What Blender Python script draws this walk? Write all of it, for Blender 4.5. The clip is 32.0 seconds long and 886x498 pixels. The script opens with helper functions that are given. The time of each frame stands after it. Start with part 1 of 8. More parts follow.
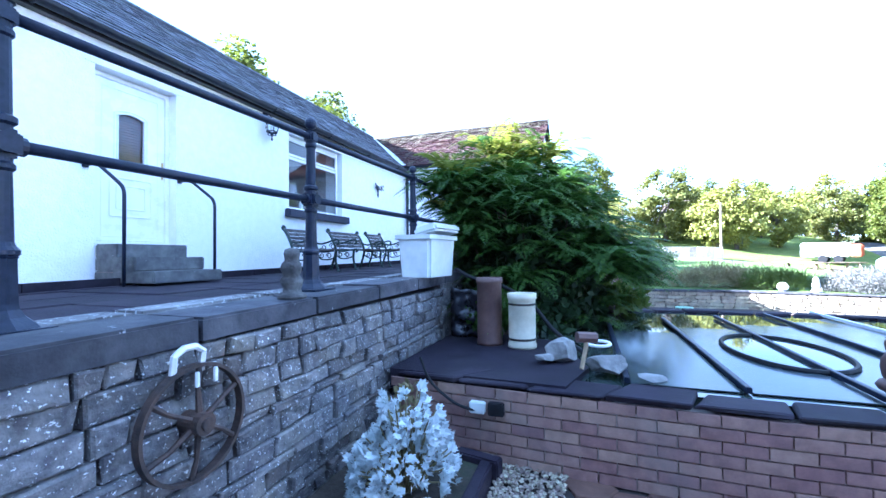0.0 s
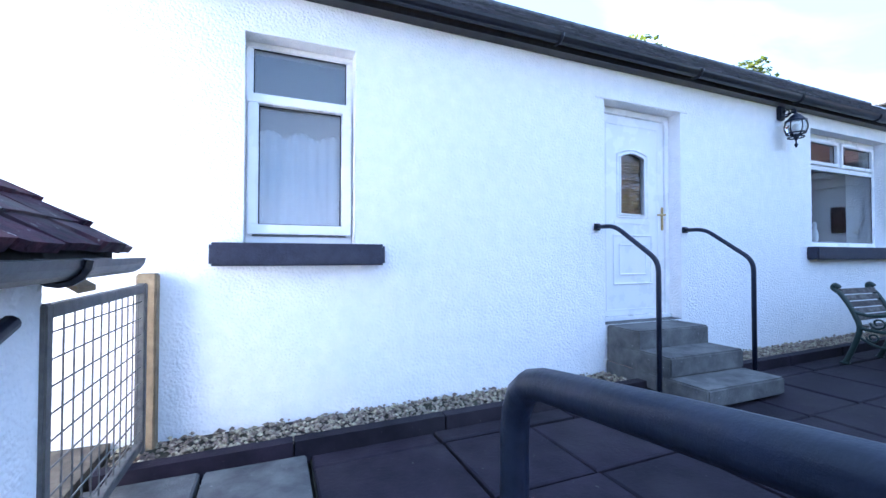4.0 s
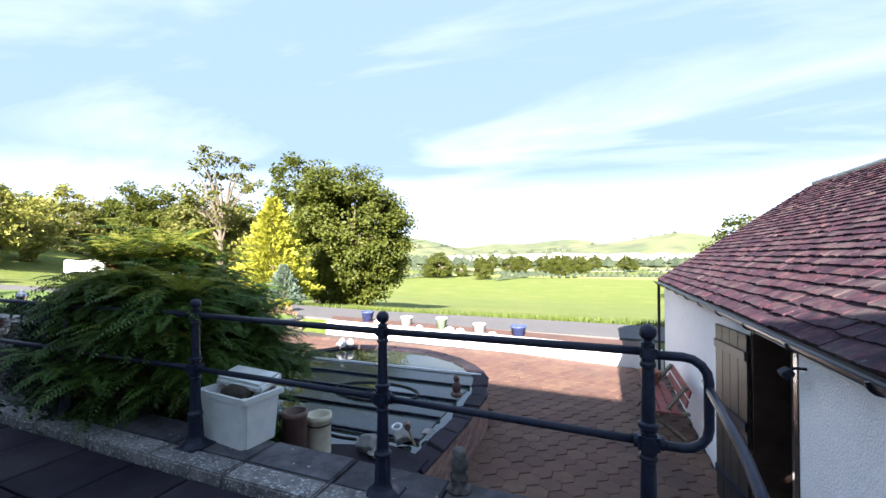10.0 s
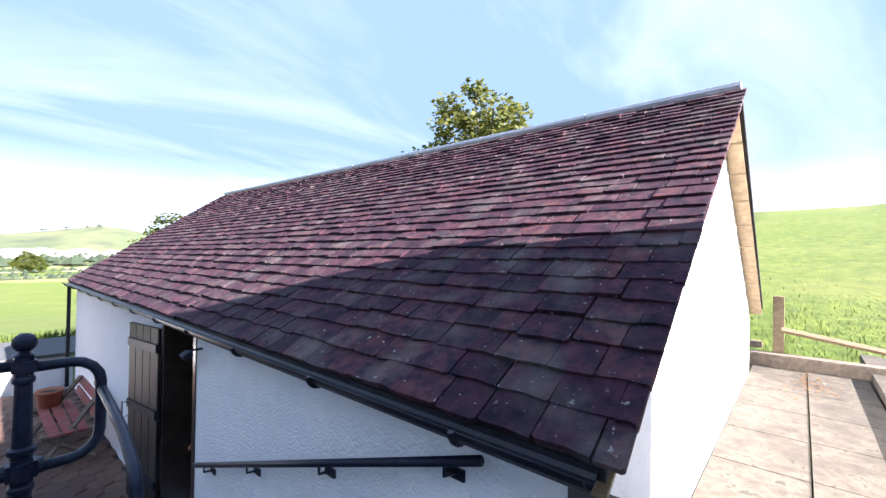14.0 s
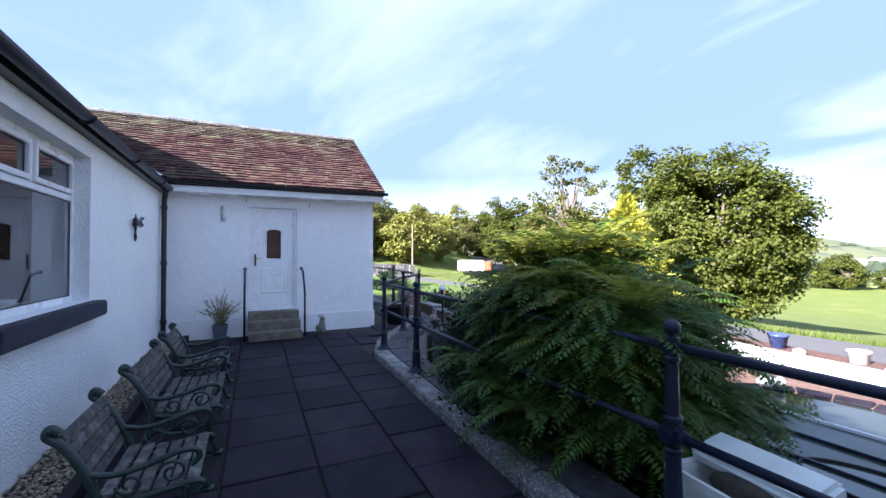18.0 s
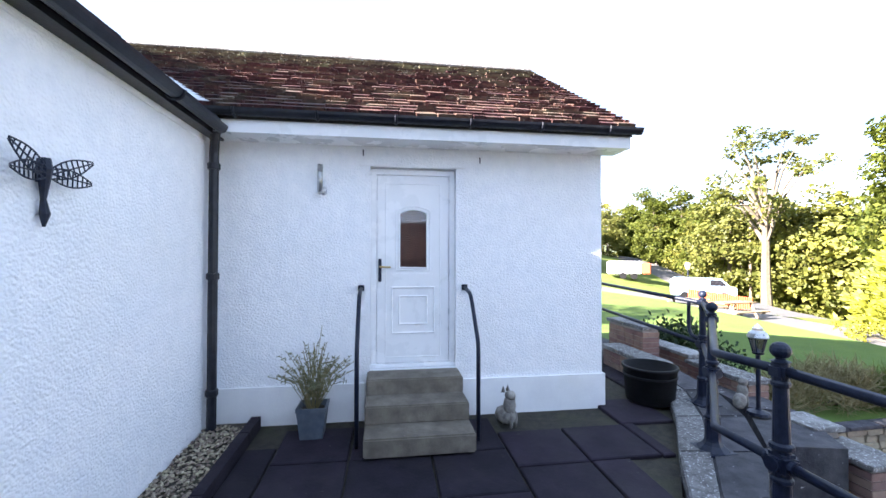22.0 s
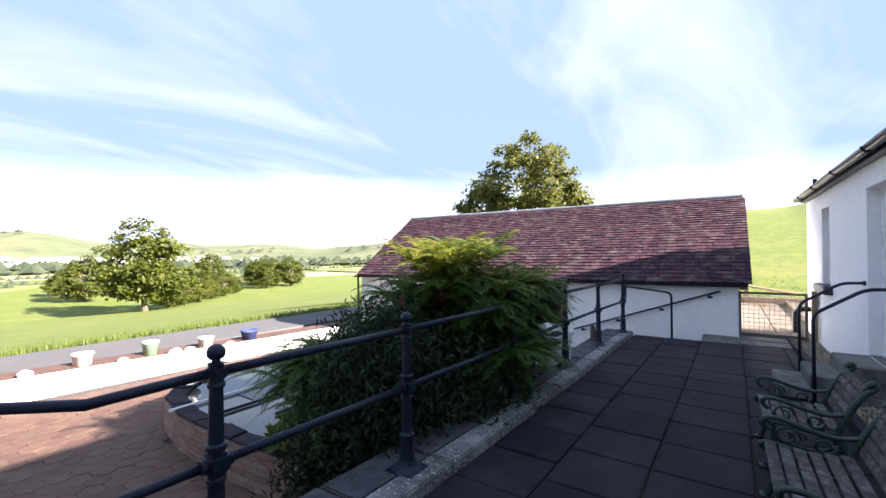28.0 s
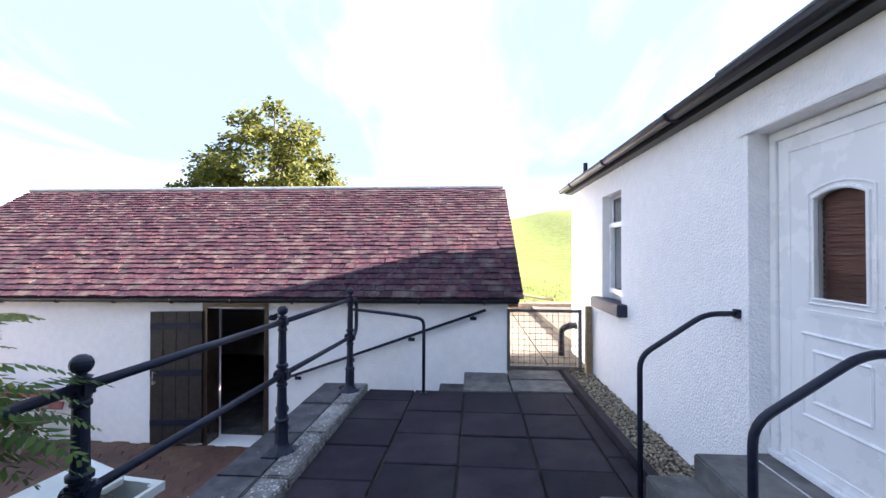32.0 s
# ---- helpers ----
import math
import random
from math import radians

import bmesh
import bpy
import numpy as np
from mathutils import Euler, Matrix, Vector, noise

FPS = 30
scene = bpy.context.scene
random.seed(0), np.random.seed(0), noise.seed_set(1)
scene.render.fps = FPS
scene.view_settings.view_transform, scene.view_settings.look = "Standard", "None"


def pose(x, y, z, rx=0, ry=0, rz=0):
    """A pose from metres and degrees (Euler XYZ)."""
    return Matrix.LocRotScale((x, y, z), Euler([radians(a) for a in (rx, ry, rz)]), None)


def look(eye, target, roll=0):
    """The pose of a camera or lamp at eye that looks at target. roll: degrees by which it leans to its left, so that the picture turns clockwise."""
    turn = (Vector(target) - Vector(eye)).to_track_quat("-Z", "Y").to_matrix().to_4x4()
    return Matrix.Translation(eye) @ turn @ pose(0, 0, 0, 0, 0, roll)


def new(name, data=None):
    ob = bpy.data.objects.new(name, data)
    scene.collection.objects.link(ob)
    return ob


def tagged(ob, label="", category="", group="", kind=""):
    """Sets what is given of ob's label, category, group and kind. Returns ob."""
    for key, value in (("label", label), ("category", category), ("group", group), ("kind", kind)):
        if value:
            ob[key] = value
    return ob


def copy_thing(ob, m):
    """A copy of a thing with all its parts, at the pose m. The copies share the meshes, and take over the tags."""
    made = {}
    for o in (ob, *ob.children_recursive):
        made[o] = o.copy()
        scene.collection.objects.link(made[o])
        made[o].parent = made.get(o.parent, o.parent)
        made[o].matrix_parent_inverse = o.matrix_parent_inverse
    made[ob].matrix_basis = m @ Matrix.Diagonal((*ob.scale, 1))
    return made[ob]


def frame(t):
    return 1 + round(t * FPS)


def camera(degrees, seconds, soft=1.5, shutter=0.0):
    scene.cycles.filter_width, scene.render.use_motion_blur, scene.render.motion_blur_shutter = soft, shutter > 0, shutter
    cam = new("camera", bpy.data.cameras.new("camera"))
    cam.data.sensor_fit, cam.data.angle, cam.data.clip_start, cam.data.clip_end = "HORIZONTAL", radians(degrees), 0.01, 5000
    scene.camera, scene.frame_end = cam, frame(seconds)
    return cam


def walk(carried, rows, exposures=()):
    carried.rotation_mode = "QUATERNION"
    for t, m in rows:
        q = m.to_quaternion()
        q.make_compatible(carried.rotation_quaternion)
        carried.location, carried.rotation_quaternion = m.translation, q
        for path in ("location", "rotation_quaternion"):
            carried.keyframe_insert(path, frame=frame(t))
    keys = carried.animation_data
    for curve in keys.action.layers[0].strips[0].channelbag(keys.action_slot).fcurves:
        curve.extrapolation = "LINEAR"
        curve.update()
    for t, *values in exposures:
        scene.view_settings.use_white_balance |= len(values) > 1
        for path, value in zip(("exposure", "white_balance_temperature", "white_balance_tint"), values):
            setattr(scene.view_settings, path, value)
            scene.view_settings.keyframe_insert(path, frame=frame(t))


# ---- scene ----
cam = camera(94.3, 32.0)
PATH = [
    (0, (-1.110, -5.292, 0.328), (0.778, -4.634, 0.363), -0.5),
    (0.5, (-0.968, -5.067, 0.349), (0.638, -3.877, 0.396), -0.4),
    (1, (-0.921, -4.778, 0.368), (0.293, -3.190, 0.422), -0.1),
    (1.5, (-0.896, -4.484, 0.445), (-0.063, -2.667, 0.500), 0.1),
    (2, (-0.933, -4.144, 0.541), (-0.317, -2.242, 0.596), 0.4),
    (2.5, (-0.944, -3.803, 0.689), (-0.356, -1.891, 0.739), 0.4),
    (4.5, (-0.742, -2.635, 1.262), (0.15, -0.845, 1.299), -0.0),
    (5, (-0.689, -2.357, 1.404), (0.369, -0.66, 1.446), 0.0),
    (5.5, (-0.553, -2.094, 1.51), (0.684, -0.523, 1.549), -0.0),
    (6, (-0.446, -1.839, 1.621), (0.967, -0.423, 1.66), 0.0),
    (6.5, (-0.363, -1.562, 1.725), (1.302, -0.455, 1.757), 0.4),
    (7, (-0.225, -1.418, 1.722), (1.617, -0.64, 1.759), 0.1),
    (7.5, (-0.066, -1.334, 1.723), (1.898, -0.957, 1.76), 0.2),
    (8, (0.057, -1.214, 1.737), (2.054, -1.304, 1.775), 0.1),
    (8.5, (0.001, -1.162, 1.718), (1.902, -1.783, 1.756), -0.2),
    (9, (-0.021, -1.081, 1.705), (1.634, -2.204, 1.744), 0.0),
    (9.5, (-0.025, -1.047, 1.719), (1.223, -2.61, 1.743), -0.3),
    (10, (0.002, -0.906, 1.736), (0.7, -2.78, 1.757), -0.1),
    (10.5, (-0.048, -0.891, 1.732), (0.182, -2.878, 1.752), 0.1),
    (11, (-0.122, -0.857, 1.731), (-0.383, -2.84, 1.747), 0.2),
    (11.5, (-0.2, -0.782, 1.731), (-0.952, -2.636, 1.743), 0.2),
    (12, (-0.225, -0.725, 1.715), (-1.341, -2.385, 1.724), -0.2),
    (12.5, (-0.19, -0.69, 1.733), (-1.52, -2.185, 1.745), 0.3),
    (13, (-0.151, -0.667, 1.748), (-1.652, -1.989, 1.763), 0.7),
    (13.5, (-0.122, -0.643, 1.755), (-1.695, -1.877, 1.781), 0.9),
    (15.5, (0.194, -0.901, 1.715), (-0.249, -2.851, 1.741), 0.5),
    (16, (0.359, -1.017, 1.715), (0.536, -3.009, 1.739), 0.4),
    (17, (0.835, -1.004, 1.756), (2.066, -2.581, 1.779), 0.3),
    (17.5, (1.296, -1.188, 1.721), (2.864, -2.43, 1.759), 0.4),
    (18, (1.755, -1.467, 1.683), (3.564, -2.318, 1.72), -0.2),
    (18.5, (2.401, -1.393, 1.731), (4.319, -1.959, 1.764), 0.0),
    (19, (2.998, -1.386, 1.704), (4.95, -1.818, 1.744), -0.0),
    (19.5, (3.571, -1.355, 1.712), (5.54, -1.7, 1.759), -0.2),
    (20, (4.126, -1.489, 1.717), (6.103, -1.789, 1.765), -0.1),
    (20.5, (4.709, -1.49, 1.745), (6.684, -1.805, 1.786), 0.0),
    (21, (5.307, -1.549, 1.758), (7.286, -1.838, 1.799), 0.0),
    (21.5, (5.934, -1.591, 1.762), (7.913, -1.876, 1.798), 0.0),
    (22, (6.553, -1.61, 1.779), (8.532, -1.894, 1.81), 0.1),
    (22.5, (7.11, -1.637, 1.804), (9.089, -1.926, 1.83), 0.1),
    (23, (7.632, -1.627, 1.822), (9.604, -1.961, 1.843), 0.3),
    (23.5, (8.113, -1.586, 1.864), (9.991, -2.275, 1.879), 0.1),
    (24, (8.463, -1.648, 1.824), (10.086, -2.817, 1.849), -0.1),
    (24.5, (8.801, -1.598, 1.867), (9.898, -3.27, 1.875), -0.3),
    (25, (9.001, -1.432, 1.835), (9.369, -3.398, 1.86), -0.2),
    (25.5, (9.164, -1.309, 1.806), (8.97, -3.3, 1.839), -0.3),
    (26, (9.355, -1.234, 1.794), (8.663, -3.111, 1.821), -0.3),
    (28.5, (9.156, -1.611, 1.8), (7.387, -2.545, 1.82), -0.1),
    (29, (8.699, -1.816, 1.791), (6.82, -2.5, 1.805), 0.3),
    (29.5, (8.089, -1.949, 1.78), (6.132, -2.36, 1.792), 0.2),
    (30, (7.481, -2.074, 1.755), (5.493, -2.295, 1.774), 0.2),
    (30.5, (6.811, -2.069, 1.771), (4.816, -2.197, 1.787), 0.1),
    (31, (6.145, -2.012, 1.77), (4.149, -2.134, 1.793), 0.1),
    (31.5, (5.51, -1.971, 1.757), (3.514, -2.091, 1.786), 0.1),
    (32, (4.81, -1.805, 1.781), (2.815, -1.941, 1.809), 0.2),
]
EXPOSURES = [(0.0, 4.19, 4780, 15), (2.5, 4.04, 5100, 14), (5.0, 3.31, 5250, 18), (7.0, 3.14, 5100, 20), (8.5, 2.91, 5600, 18), (10.0, 2.74, 6400, 16), (13.0, 2.66, 5800, 18), (16.0, 2.74, 6300, 18), (17.0, 2.52, 5900, 20), (18.0, 2.66, 5800, 21), (20.0, 3.29, 6000, 19), (22.0, 3.51, 6400, 18), (23.0, 3.61, 6400, 18), (24.3, 3.39, 6500, 18), (26.0, 2.64, 6700, 16), (29.0, 2.69, 6500, 22), (32.0, 3.14, 6600, 21)]
walk(cam, [(t, look(eye, target, roll)) for t, eye, target, roll in PATH], EXPOSURES)

# ---- world, sun ----
SUN_AZ = radians(100.2)     # from +x towards +y, where the sun stands
SUN_EL = radians(26.3)
world = bpy.data.worlds.new("sky")
scene.world = world
world.use_nodes = True
wn, wl = world.node_tree.nodes, world.node_tree.links
wbg = wn["Background"]
wsky = wn.new("ShaderNodeTexSky")
wsky.sky_type = "NISHITA"
wsky.sun_disc = False
wsky.sun_elevation = SUN_EL
wsky.sun_rotation = math.pi / 2 - SUN_AZ
wsky.air_density, wsky.dust_density, wsky.ozone_density = 1.0, 0.6, 1.0
# thin white clouds: streaks of noise laid over the sky
wco = wn.new("ShaderNodeTexCoord")
wsep = wn.new("ShaderNodeSeparateXYZ")
wl.new(wco.outputs["Generated"], wsep.inputs[0])
wadd = wn.new("ShaderNodeMath"); wadd.operation = "ADD"; wadd.inputs[1].default_value = 0.12
wl.new(wsep.outputs["Z"], wadd.inputs[0])
wdx = wn.new("ShaderNodeMath"); wdx.operation = "DIVIDE"
wdy = wn.new("ShaderNodeMath"); wdy.operation = "DIVIDE"
wl.new(wsep.outputs["X"], wdx.inputs[0]); wl.new(wadd.outputs[0], wdx.inputs[1])
wl.new(wsep.outputs["Y"], wdy.inputs[0]); wl.new(wadd.outputs[0], wdy.inputs[1])
wcom = wn.new("ShaderNodeCombineXYZ")
wl.new(wdx.outputs[0], wcom.inputs["X"]); wl.new(wdy.outputs[0], wcom.inputs["Y"])
wmap = wn.new("ShaderNodeMapping")
wmap.inputs["Rotation"].default_value = (0, 0, radians(-28))
wmap.inputs["Scale"].default_value = (0.55, 1.25, 1.0)
wl.new(wcom.outputs[0], wmap.inputs["Vector"])
wnoi = wn.new("ShaderNodeTexNoise")
wnoi.inputs["Scale"].default_value = 0.9
wnoi.inputs["Detail"].default_value = 7.0
wnoi.inputs["Roughness"].default_value = 0.55
wnoi.inputs["Distortion"].default_value = 0.7
wl.new(wmap.outputs[0], wnoi.inputs["Vector"])
wramp = wn.new("ShaderNodeValToRGB")
wramp.color_ramp.elements[0].position, wramp.color_ramp.elements[1].position = 0.45, 0.78
wramp.color_ramp.elements[0].color = (0.10, 0.10, 0.10, 1)
wl.new(wnoi.outputs["Fac"], wramp.inputs["Fac"])
# the haze near the horizon
whor = wn.new("ShaderNodeMapRange")
whor.inputs["From Min"].default_value, whor.inputs["From Max"].default_value = 0.0, 0.19
whor.inputs["To Min"].default_value, whor.inputs["To Max"].default_value = 0.85, 0.0
wl.new(wsep.outputs["Z"], whor.inputs["Value"])
wmix = wn.new("ShaderNodeMix"); wmix.data_type = "RGBA"
wl.new(wramp.outputs["Color"], wmix.inputs["Factor"])
# a pale azure veil over the clear sky, then clouds, then the bright haze
wveil = wn.new("ShaderNodeMix"); wveil.data_type = "RGBA"
wveil.inputs["Factor"].default_value = 0.92
wl.new(wsky.outputs[0], wveil.inputs[6]); wveil.inputs[7].default_value = (3.05, 4.72, 7.0, 1)
wl.new(wveil.outputs[2], wmix.inputs[6])
wmix.inputs[7].default_value = (7.1, 8.1, 9.7, 1)
whaz = wn.new("ShaderNodeMix"); whaz.data_type = "RGBA"
wl.new(whor.outputs[0], whaz.inputs["Factor"])
wl.new(wmix.outputs[2], whaz.inputs[6])
whaz.inputs[7].default_value = (15.6, 18.1, 22.4, 1)
wl.new(whaz.outputs[2], wbg.inputs["Color"])
wbg.inputs["Strength"].default_value = 0.0258

sun_data = bpy.data.lights.new("sun", "SUN")
sun_data.energy, sun_data.angle, sun_data.color = 5.0, radians(0.6), (1.0, 0.93, 0.82)
sun = new("sun", sun_data)
sun_dir = Vector((math.cos(SUN_EL) * math.cos(SUN_AZ), math.cos(SUN_EL) * math.sin(SUN_AZ), math.sin(SUN_EL)))
sun.matrix_world = look(sun_dir * 60, (0, 0, 0))

# ---- materials ----
def surface(name, c1, c2, rough=0.8, scale=6.0, c3=None, c3_scale=0.8, c3_amount=0.4, bump=0.3, bump_scale=40.0,
            metal=0.0, per_object=0.0, per_island=0.0, spec=0.5, kind="noise", bump_dist=0.01, rough_var=0.1, speckle=None, speckle_scale=22.0, speckle_at=0.60):
    """Two-scale noise colour with fine relief; c3 is a broad stain; per_object or per_island varies the tone from piece to piece."""
    m = bpy.data.materials.new(name)
    m.use_nodes = True
    n, l = m.node_tree.nodes, m.node_tree.links
    b = n["Principled BSDF"]
    b.inputs["Metallic"].default_value = metal
    b.inputs["Specular IOR Level"].default_value = spec
    co = n.new("ShaderNodeTexCoord")
    def noise_tex(s, detail=6.0):
        t = n.new("ShaderNodeTexNoise")
        t.inputs["Scale"].default_value, t.inputs["Detail"].default_value = s, detail
        t.inputs["Roughness"].default_value = 0.6
        l.new(geo.outputs["Position"], t.inputs["Vector"])
        return t
    geo = n.new("ShaderNodeNewGeometry")
    fine = noise_tex(scale)
    ramp = n.new("ShaderNodeValToRGB")
    ramp.color_ramp.elements[0].position, ramp.color_ramp.elements[1].position = 0.35, 0.68
    ramp.color_ramp.elements[0].color, ramp.color_ramp.elements[1].color = (*c1, 1), (*c2, 1)
    l.new(fine.outputs["Fac"], ramp.inputs["Fac"])
    col = ramp.outputs["Color"]
    if c3:
        broad = noise_tex(c3_scale, 8.0)
        r3 = n.new("ShaderNodeMapRange")
        r3.inputs["From Min"].default_value, r3.inputs["From Max"].default_value = 0.48, 0.72
        r3.inputs["To Max"].default_value = c3_amount
        l.new(broad.outputs["Fac"], r3.inputs["Value"])
        mx = n.new("ShaderNodeMix"); mx.data_type = "RGBA"
        l.new(r3.outputs[0], mx.inputs["Factor"]); l.new(col, mx.inputs[6])
        mx.inputs[7].default_value = (*c3, 1)
        col = mx.outputs[2]
    if speckle:
        spot = noise_tex(speckle_scale, 3.0)
        rs = n.new("ShaderNodeMapRange")
        rs.inputs["From Min"].default_value, rs.inputs["From Max"].default_value = speckle_at, speckle_at + 0.05
        l.new(spot.outputs["Fac"], rs.inputs["Value"])
        ms = n.new("ShaderNodeMix"); ms.data_type = "RGBA"
        l.new(rs.outputs[0], ms.inputs["Factor"]); l.new(col, ms.inputs[6])
        ms.inputs[7].default_value = (*speckle, 1)
        col = ms.outputs[2]
    if per_object or per_island:
        hsv = n.new("ShaderNodeHueSaturation")
        src = n.new("ShaderNodeObjectInfo").outputs["Random"] if per_object else geo.outputs["Random Per Island"]
        amount = per_object or per_island
        mr = n.new("ShaderNodeMapRange")
        mr.inputs["To Min"].default_value, mr.inputs["To Max"].default_value = 1 - amount, 1 + amount
        l.new(src, mr.inputs["Value"]); l.new(mr.outputs[0], hsv.inputs["Value"])
        mr2 = n.new("ShaderNodeMapRange")
        mr2.inputs["To Min"].default_value, mr2.inputs["To Max"].default_value = 0.5 - amount * 0.09, 0.5 + amount * 0.09
        l.new(src, mr2.inputs["Value"]); l.new(mr2.outputs[0], hsv.inputs["Hue"])
        l.new(col, hsv.inputs["Color"])
        col = hsv.outputs["Color"]
    l.new(col, b.inputs["Base Color"])
    rr = n.new("ShaderNodeMapRange")
    rr.inputs["To Min"].default_value, rr.inputs["To Max"].default_value = max(0.02, rough - rough_var), min(1, rough + rough_var)
    l.new(fine.outputs["Fac"], rr.inputs["Value"]); l.new(rr.outputs[0], b.inputs["Roughness"])
    if bump:
        bp = n.new("ShaderNodeBump")
        bp.inputs["Strength"].default_value, bp.inputs["Distance"].default_value = bump, bump_dist
        if kind == "harl":
            v = n.new("ShaderNodeTexVoronoi")
            v.inputs["Scale"].default_value = bump_scale
            v.feature = "SMOOTH_F1"
            l.new(geo.outputs["Position"], v.inputs["Vector"])
            nz = noise_tex(bump_scale * 0.8, 3.0)
            ad = n.new("ShaderNodeMath"); ad.operation = "SUBTRACT"
            l.new(nz.outputs["Fac"], ad.inputs[0]); l.new(v.outputs["Distance"], ad.inputs[1])
            l.new(ad.outputs[0], bp.inputs["Height"])
        else:
            nz = noise_tex(bump_scale, 6.0)
            l.new(nz.outputs["Fac"], bp.inputs["Height"])
        l.new(bp.outputs["Normal"], b.inputs["Normal"])
    return m


def glass(name, tint=(1, 1, 1), rough=0.0):
    m = bpy.data.materials.new(name)
    m.use_nodes = True
    b = m.node_tree.nodes["Principled BSDF"]
    b.inputs["Base Color"].default_value = (*tint, 1)
    b.inputs["Roughness"].default_value = rough
    b.inputs["Transmission Weight"].default_value = 1.0
    b.inputs["IOR"].default_value = 1.45
    return m


def leaf(name, c1, c2, translucent=0.35, rough=0.55):
    """Leaves: a tone for each leaf and a little light through it."""
    m = bpy.data.materials.new(name)
    m.use_nodes = True
    n, l = m.node_tree.nodes, m.node_tree.links
    b = n["Principled BSDF"]
    b.inputs["Roughness"].default_value = rough
    b.inputs["Specular IOR Level"].default_value = 0.3
    geo = n.new("ShaderNodeNewGeometry")
    ramp = n.new("ShaderNodeValToRGB")
    ramp.color_ramp.elements[0].color, ramp.color_ramp.elements[1].color = (*c1, 1), (*c2, 1)
    tx = n.new("ShaderNodeTexNoise"); tx.inputs["Scale"].default_value = 1.3; tx.inputs["Detail"].default_value = 3
    l.new(geo.outputs["Position"], tx.inputs["Vector"])
    av = n.new("ShaderNodeMath"); av.operation = "MULTIPLY_ADD"; av.inputs[1].default_value = 0.6
    sb = n.new("ShaderNodeMath"); sb.operation = "MULTIPLY"; sb.inputs[1].default_value = 0.5
    l.new(tx.outputs["Fac"], sb.inputs[0])
    l.new(geo.outputs["Random Per Island"], av.inputs[0]); l.new(sb.outputs[0], av.inputs[2])
    l.new(av.outputs[0], ramp.inputs["Fac"])
    l.new(ramp.outputs["Color"], b.inputs["Base Color"])
    tr = n.new("ShaderNodeBsdfTranslucent")
    l.new(ramp.outputs["Color"], tr.inputs["Color"])
    mx = n.new("ShaderNodeMixShader"); mx.inputs[0].default_value = translucent
    l.new(b.outputs[0], mx.inputs[1]); l.new(tr.outputs[0], mx.inputs[2])
    l.new(mx.outputs[0], n["Material Output"].inputs["Surface"])
    return m


M_HARL = surface("white_roughcast", (0.82, 0.83, 0.85), (0.89, 0.89, 0.90), 0.85, 9, (0.74, 0.74, 0.72), 0.7, 0.3, 0.65, 62, kind="harl", bump_dist=0.011)
M_PLINTH = surface("smooth_white_render", (0.78, 0.78, 0.79), (0.84, 0.84, 0.84), 0.7, 5, (0.66, 0.65, 0.62), 1.2, 0.4, 0.25, 60)
M_PVC = surface("white_pvc", (0.80, 0.81, 0.82), (0.84, 0.84, 0.85), 0.28, 3, None, bump=0.02, bump_scale=20)
M_BLACK = surface("black_paint", (0.006, 0.010, 0.022), (0.015, 0.020, 0.042), 0.42, 30, (0.034, 0.037, 0.050), 4, 0.35, 0.25, 70, bump_dist=0.004, spec=0.28)
M_SILL = surface("dark_sill_paint", (0.010, 0.012, 0.032), (0.022, 0.025, 0.052), 0.6, 18, (0.05, 0.052, 0.075), 3, 0.4, 0.4, 60)
M_GUTTER = surface("black_gutter", (0.006, 0.007, 0.012), (0.014, 0.016, 0.026), 0.35, 14, (0.05, 0.05, 0.045), 2.5, 0.35, 0.12, 30, spec=0.35)
M_DECK = surface("dark_roof_boards", (0.010, 0.009, 0.009), (0.028, 0.024, 0.022), 0.9, 10, None, bump=0.4, bump_scale=30)
M_SLAB = surface("dark_flagstone", (0.011, 0.0085, 0.0145), (0.024, 0.0185, 0.029), 0.80, 5, (0.046, 0.041, 0.043), 1.3, 0.5, 0.4, 45, per_object=0.24, speckle=(0.075, 0.072, 0.070), speckle_scale=30, speckle_at=0.70, spec=0.2)
M_JOINT = surface("mossy_joint", (0.017, 0.015, 0.011), (0.046, 0.040, 0.027), 0.95, 14, (0.050, 0.053, 0.020), 2.5, 0.5, 0.6, 60)
M_COPE = surface("dark_slate_coping", (0.026, 0.026, 0.034), (0.070, 0.068, 0.078), 0.88, 9, (0.15, 0.148, 0.15), 3.0, 0.5, 0.5, 50, per_object=0.2, speckle=(0.46, 0.47, 0.48), speckle_scale=17, speckle_at=0.69)
M_KERBPALE = surface("pale_lichened_kerb", (0.085, 0.080, 0.080), (0.20, 0.195, 0.19), 0.92, 14, (0.34, 0.34, 0.33), 2.2, 0.8, 0.8, 60, per_object=0.12, speckle=(0.44, 0.45, 0.45), speckle_scale=42, speckle_at=0.58)
M_STEP = surface("concrete_step", (0.075, 0.076, 0.078), (0.165, 0.165, 0.160), 0.9, 7, (0.035, 0.034, 0.036), 2.2, 0.8, 0.6, 60, speckle=(0.36, 0.37, 0.36), speckle_scale=36, speckle_at=0.70)
# riser fronts: a darker tone than the treads, with paler mottling
M_RISER = surface("dark_mottled_riser", (0.016, 0.016, 0.018), (0.050, 0.048, 0.046), 0.92, 9, (0.085, 0.082, 0.078), 2.6, 0.6, 0.8, 40)
M_TANSTEP = surface("tan_sandstone_step", (0.115, 0.098, 0.078), (0.215, 0.188, 0.150), 0.9, 7, (0.085, 0.072, 0.055), 2.2, 0.7, 0.5, 60, speckle=(0.30, 0.28, 0.25), speckle_scale=30, speckle_at=0.72)
